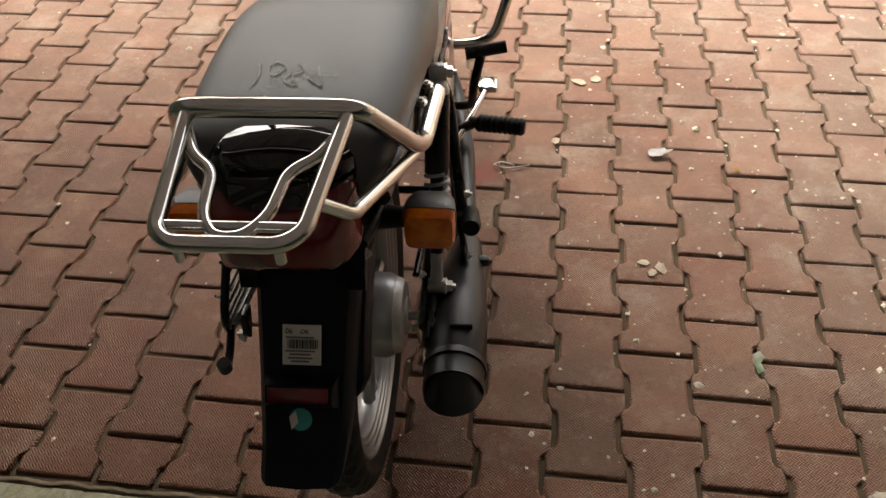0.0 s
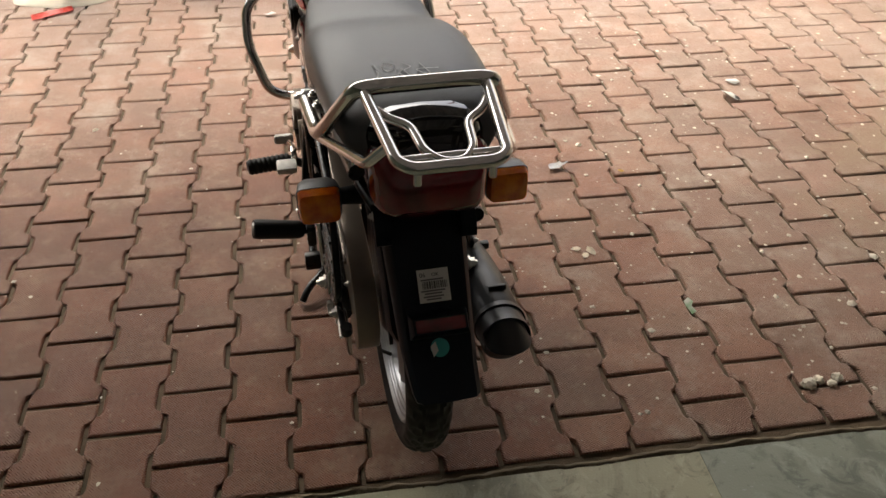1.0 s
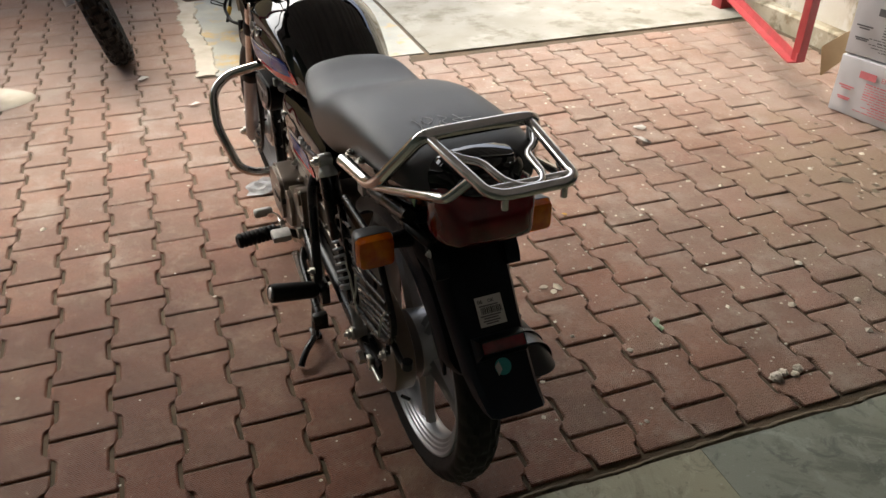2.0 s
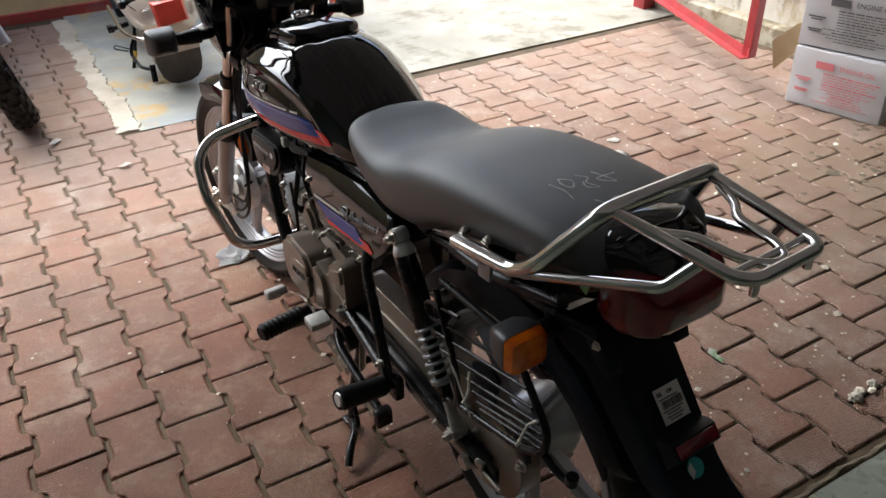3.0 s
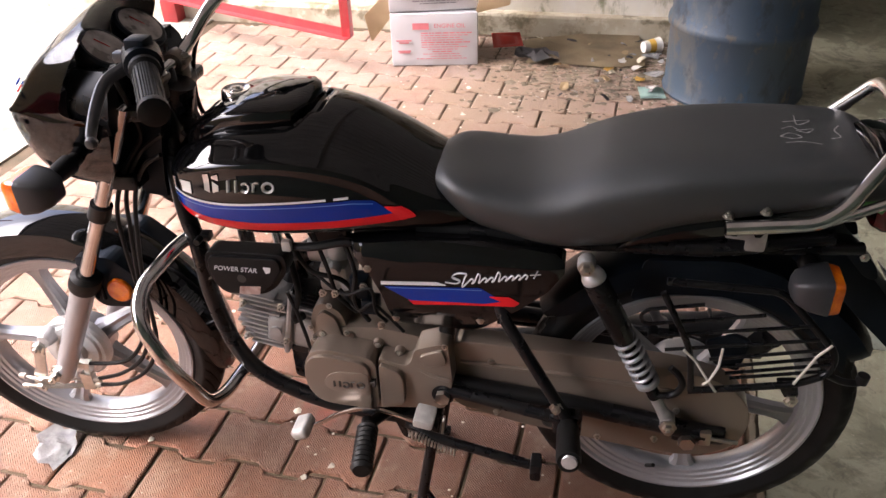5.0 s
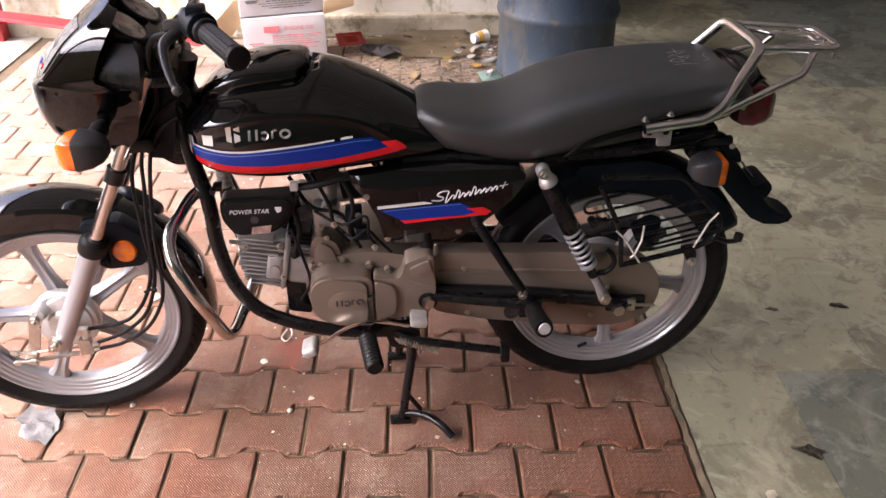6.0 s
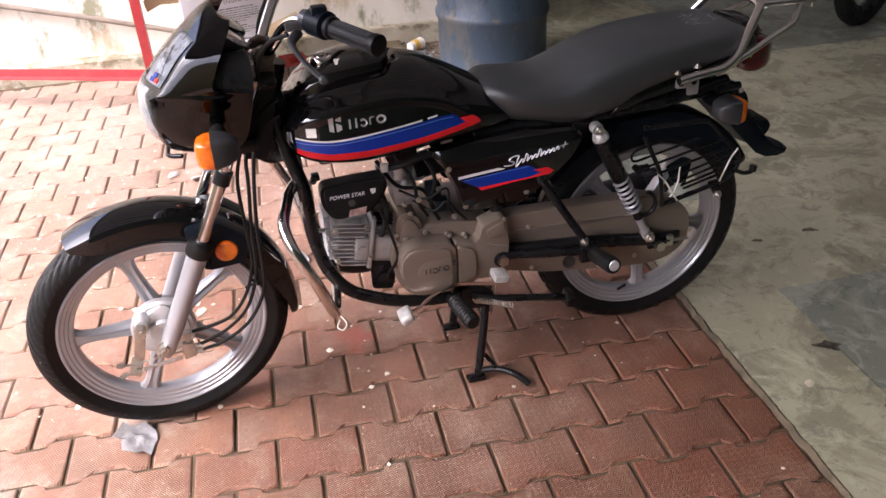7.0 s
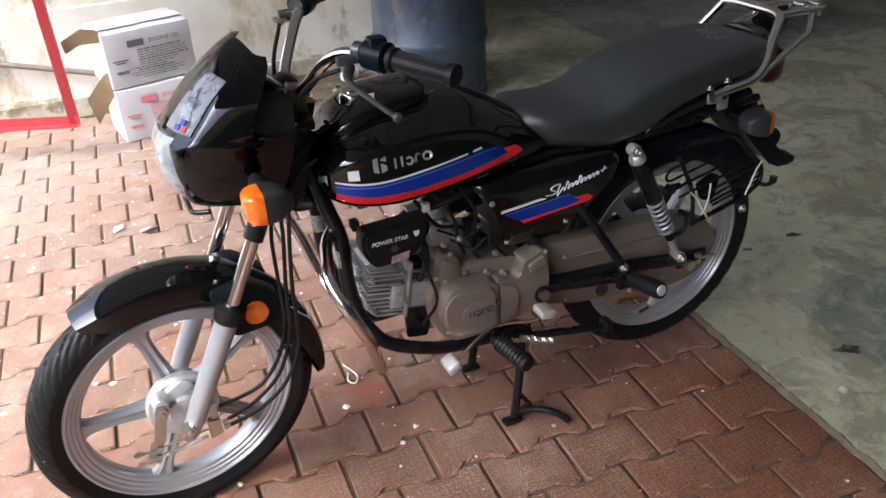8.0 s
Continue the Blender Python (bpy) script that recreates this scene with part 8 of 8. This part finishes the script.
for u, hw, z0, z1 in ((-0.36, 0.06, 0.34, 0.46), (-0.30, 0.13, 0.29, 0.53), (-0.12, 0.17, 0.25, 0.60), (0.15, 0.18, 0.24, 0.62), (0.42, 0.16, 0.24, 0.60), (0.55, 0.10, 0.22, 0.45)):
    rings.append([(u, hw * math.copysign(abs(math.cos(a)) ** 0.7, math.cos(a)), (z0 + z1) / 2 + (z1 - z0) / 2 * math.copysign(abs(math.sin(a)) ** 0.8, math.sin(a))) for a in [2 * math.pi * i / 28 for i in range(28)]])
part("body", loft(rings), M_GREY_BODY, sco, "rounded silver-grey tail body")
part("body_seam", tube([(-0.30, 0.128, 0.42), (-0.12, 0.172, 0.44), (0.15, 0.182, 0.45)], 0.003, 0.05, 6), M_BLACK_SATIN, sco)
part("tail_lamp", loft([[(u, y * w, 0.40 + z * h) for y, z in ((-1, -0.8), (0.9, -1), (1, 0.9), (-0.9, 1))] for u, w, h in ((-0.29, 0.075, 0.065), (-0.355, 0.072, 0.060), (-0.372, 0.060, 0.050))]), M_RED_PLASTIC, sco, "red tail lamp")
for s in (1, -1):
    part("turn_lamp", block((-0.345, 0.095 * s, 0.40), (0.04, 0.045, 0.06), 0.014, 3), M_GLASS, sco, "clear turn lamp")
part("plate_holder", block((-0.31, 0, 0.26), (0.008, 0.17, 0.10), 0.003, 2, Matrix.Rotation(radians(24), 4, "Y")), M_GREY_BODY, sco, "pale number plate")
for y0 in (-0.045, 0.0, 0.045):
    part("plate_bar", block((-0.315, y0, 0.26), (0.009, 0.03, 0.035), 0.001, 1, Matrix.Rotation(radians(24), 4, "Y")), M_INK, sco)
part("rear_guard", tube([(0.10, 0.215, 0.36), (-0.22, 0.205, 0.315), (-0.39, 0.13, 0.31), (-0.40, -0.10, 0.31), (-0.22, -0.19, 0.315), (0.10, -0.20, 0.36)], 0.0085, 0.10, 12), M_CHROME, sco, "bright tail guard hoop")
part("footboard", block((0.72, 0, 0.22), (0.45, 0.34, 0.06), 0.02, 3), M_BLACK_PLASTIC, sco)
part("leg_shield", block((1.0, 0, 0.50), (0.08, 0.40, 0.58), 0.03, 3, Matrix.Rotation(radians(12), 4, "Y")), M_GREY_BODY, sco)
part("seat", block((0.1, 0, 0.64), (0.62, 0.26, 0.08), 0.035, 3), M_SEAT, sco)
fw2 = part("front_wheel", lathe([(0.0, -0.04), (0.08, -0.04), (0.09, 0.0), (0.08, 0.04), (0.0, 0.04)], (1.20, 0, 0.20)), M_CAST, sco)
part("tyre", lathe([(0.11, -0.035), (0.16, -0.05), (0.195, -0.035), (0.20, 0.0), (0.195, 0.035), (0.16, 0.05), (0.11, 0.035)], (1.20, 0, 0.20), n=40, closed=True), M_RUBBER, fw2)
part("side_stand", merge(tube([(0.26, 0.11, 0.24), (0.235, 0.15, 0.10), (0.22, 0.185, 0.012)], 0.009), block((0.21, 0.20, 0.008), (0.05, 0.035, 0.01), 0.003)), M_BLACK_SATIN, sco, "black side stand resting on the slab")
part("stand_sleeve", rod((0.234, 0.152, 0.09), (0.226, 0.172, 0.05), 0.012), M_YELLOW_PRINT, sco)
part("centre_stand", merge(tube([(0.12, 0.14, 0.20), (0.10, 0.185, 0.13), (0.02, 0.165, 0.075), (-0.04, 0.12, 0.07)], 0.0085, 0.03), rod((-0.04, 0.115, 0.09), (-0.075, 0.125, 0.02), 0.014), tube([(0.11, 0.19, 0.135), (0.15, 0.25, 0.15), (0.19, 0.24, 0.155), (0.13, 0.185, 0.14)], 0.004, 0.02, 8)), M_BLACK_SATIN, sco, "black centre stand with a wire tang")
part("footrest", merge(rod((0.12, 0.15, 0.26), (0.12, 0.25, 0.255), 0.014), block((0.12, 0.235, 0.255), (0.05, 0.03, 0.03), 0.006)), M_BLACK_SATIN, sco)
part("handlebar", tube([(0.9, 0.32, 0.86), (0.98, 0.1, 0.88), (0.98, -0.1, 0.88), (0.9, -0.32, 0.86)], 0.012), M_BLACK_SATIN, sco)


# ---- paving pieces ----
def paver_mesh(name, seed, half=False):
    """A dumbbell paver, chamfered, its top a little uneven; half: one cut across the waist for the edge."""
    rnd = random.Random(seed)
    g = 0.0032
    right = [(0.0815, -0.1), (0.0815, -0.058), (0.0765, -0.045), (0.0655, -0.040), (0.0615, -0.030), (0.0615, 0.030), (0.0655, 0.040), (0.0765, 0.045), (0.0815, 0.058), (0.0815, 0.1)]
    if half:
        right = [(0.0615, 0.002)] + right[5:]
    out = right + [(-x, y) for x, y in reversed(right)]

    def inset(d, wobble=0.0):
        return [(x - math.copysign(1.22 * d, x) + rnd.uniform(-wobble, wobble), y - math.copysign(d, y) * (abs(y) > 0.09) + rnd.uniform(-wobble, wobble)) for x, y in out]

    tilt = (rnd.uniform(-0.011, 0.011), rnd.uniform(-0.011, 0.011))
    me = bpy.data.meshes.new(name)
    k = len(out)
    verts = []
    for ring, z in ((inset(g, 0.0006), -0.012), (inset(g + 0.0016, 0.0009), -0.0024), (inset(g + 0.0062, 0.0012), 0.0)):
        verts += [(x, y, z + x * tilt[0] + y * tilt[1]) for x, y in ring]
    faces = [(r * k + i, r * k + (i + 1) % k, (r + 1) * k + (i + 1) % k, (r + 1) * k + i) for r in (0, 1) for i in range(k)] + [tuple(range(2 * k, 3 * k))]
    me.from_pydata(verts, [], faces)
    for f in me.polygons[:-1]:
        f.use_smooth = True
    return me


PITCH_X, PITCH_Y, X0, Y0 = 0.1432, 0.2, 0.260, 0.8825
meshes = [paver_mesh("paver", i) for i in range(10)]
for me in meshes:
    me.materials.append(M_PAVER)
rnd = random.Random(11)
near, far, cut = [], [], []
for k in range(-44, 17):
    for j in range(-2, 24):
        x, y = X0 + PITCH_X * k, Y0 + 0.1 + PITCH_Y * j + (0.1 if k % 2 else 0.0)
        y += 0.008 * (x - 0.26)
        if x > WALL_X - 0.17:
            continue
        if y - 0.1 < EDGE_Y - 0.02:
            if y > EDGE_Y:
                cut.append((x, y, 0))
            continue
        limit = 5.3 if x < -0.58 else (FAR_Y + 0.03 if x < 0.5 else FAR_Y - 0.02)
        if y + 0.1 > limit:
            if y < limit:
                cut.append((x, y, 180))
            continue
        (near if -1.75 < x < 1.15 and y < 2.75 else far).append((x, y))
near.sort(key=lambda p: (p[0] + 0.3) ** 2 + (p[1] - 1.5) ** 2)
far += near[240:]
for x, y in near[:240]:
    ob = new("paver", meshes[rnd.randrange(10)])
    ob.matrix_world = pose(x, y, rnd.uniform(-0.002, 0.001), 0, 0, rnd.choice((0, 180)) + rnd.uniform(-0.5, 0.5))
    ob.parent = paving
halves = [paver_mesh("cut_paver", 20 + i, True) for i in range(4)]
for me in halves:
    me.materials.append(M_PAVER)
for x, y, turn in cut:
    ob = new("cut_paver", halves[rnd.randrange(4)])
    ob.matrix_world = pose(x, y, rnd.uniform(-0.002, 0.001), 0, 0, turn)
    ob.parent = paving
verts, faces = [], []
for x, y in far:
    me = meshes[rnd.randrange(10)]
    z, o = rnd.uniform(-0.002, 0.001), len(verts)
    verts += [(v.co.x + x, v.co.y + y, v.co.z + z) for v in me.vertices]
    faces += [tuple(o + i for i in p.vertices) for p in me.polygons]
me = bpy.data.meshes.new("paver_field")
me.from_pydata(verts, [], faces)
for f in me.polygons:
    f.use_smooth = len(f.vertices) == 4
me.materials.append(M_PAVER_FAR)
ob = new("paver_field", me)
ob.parent = paving
ob["kind"] = "stuff"
ob["label"] = "red dumbbell pavers stretching to the yard walls"
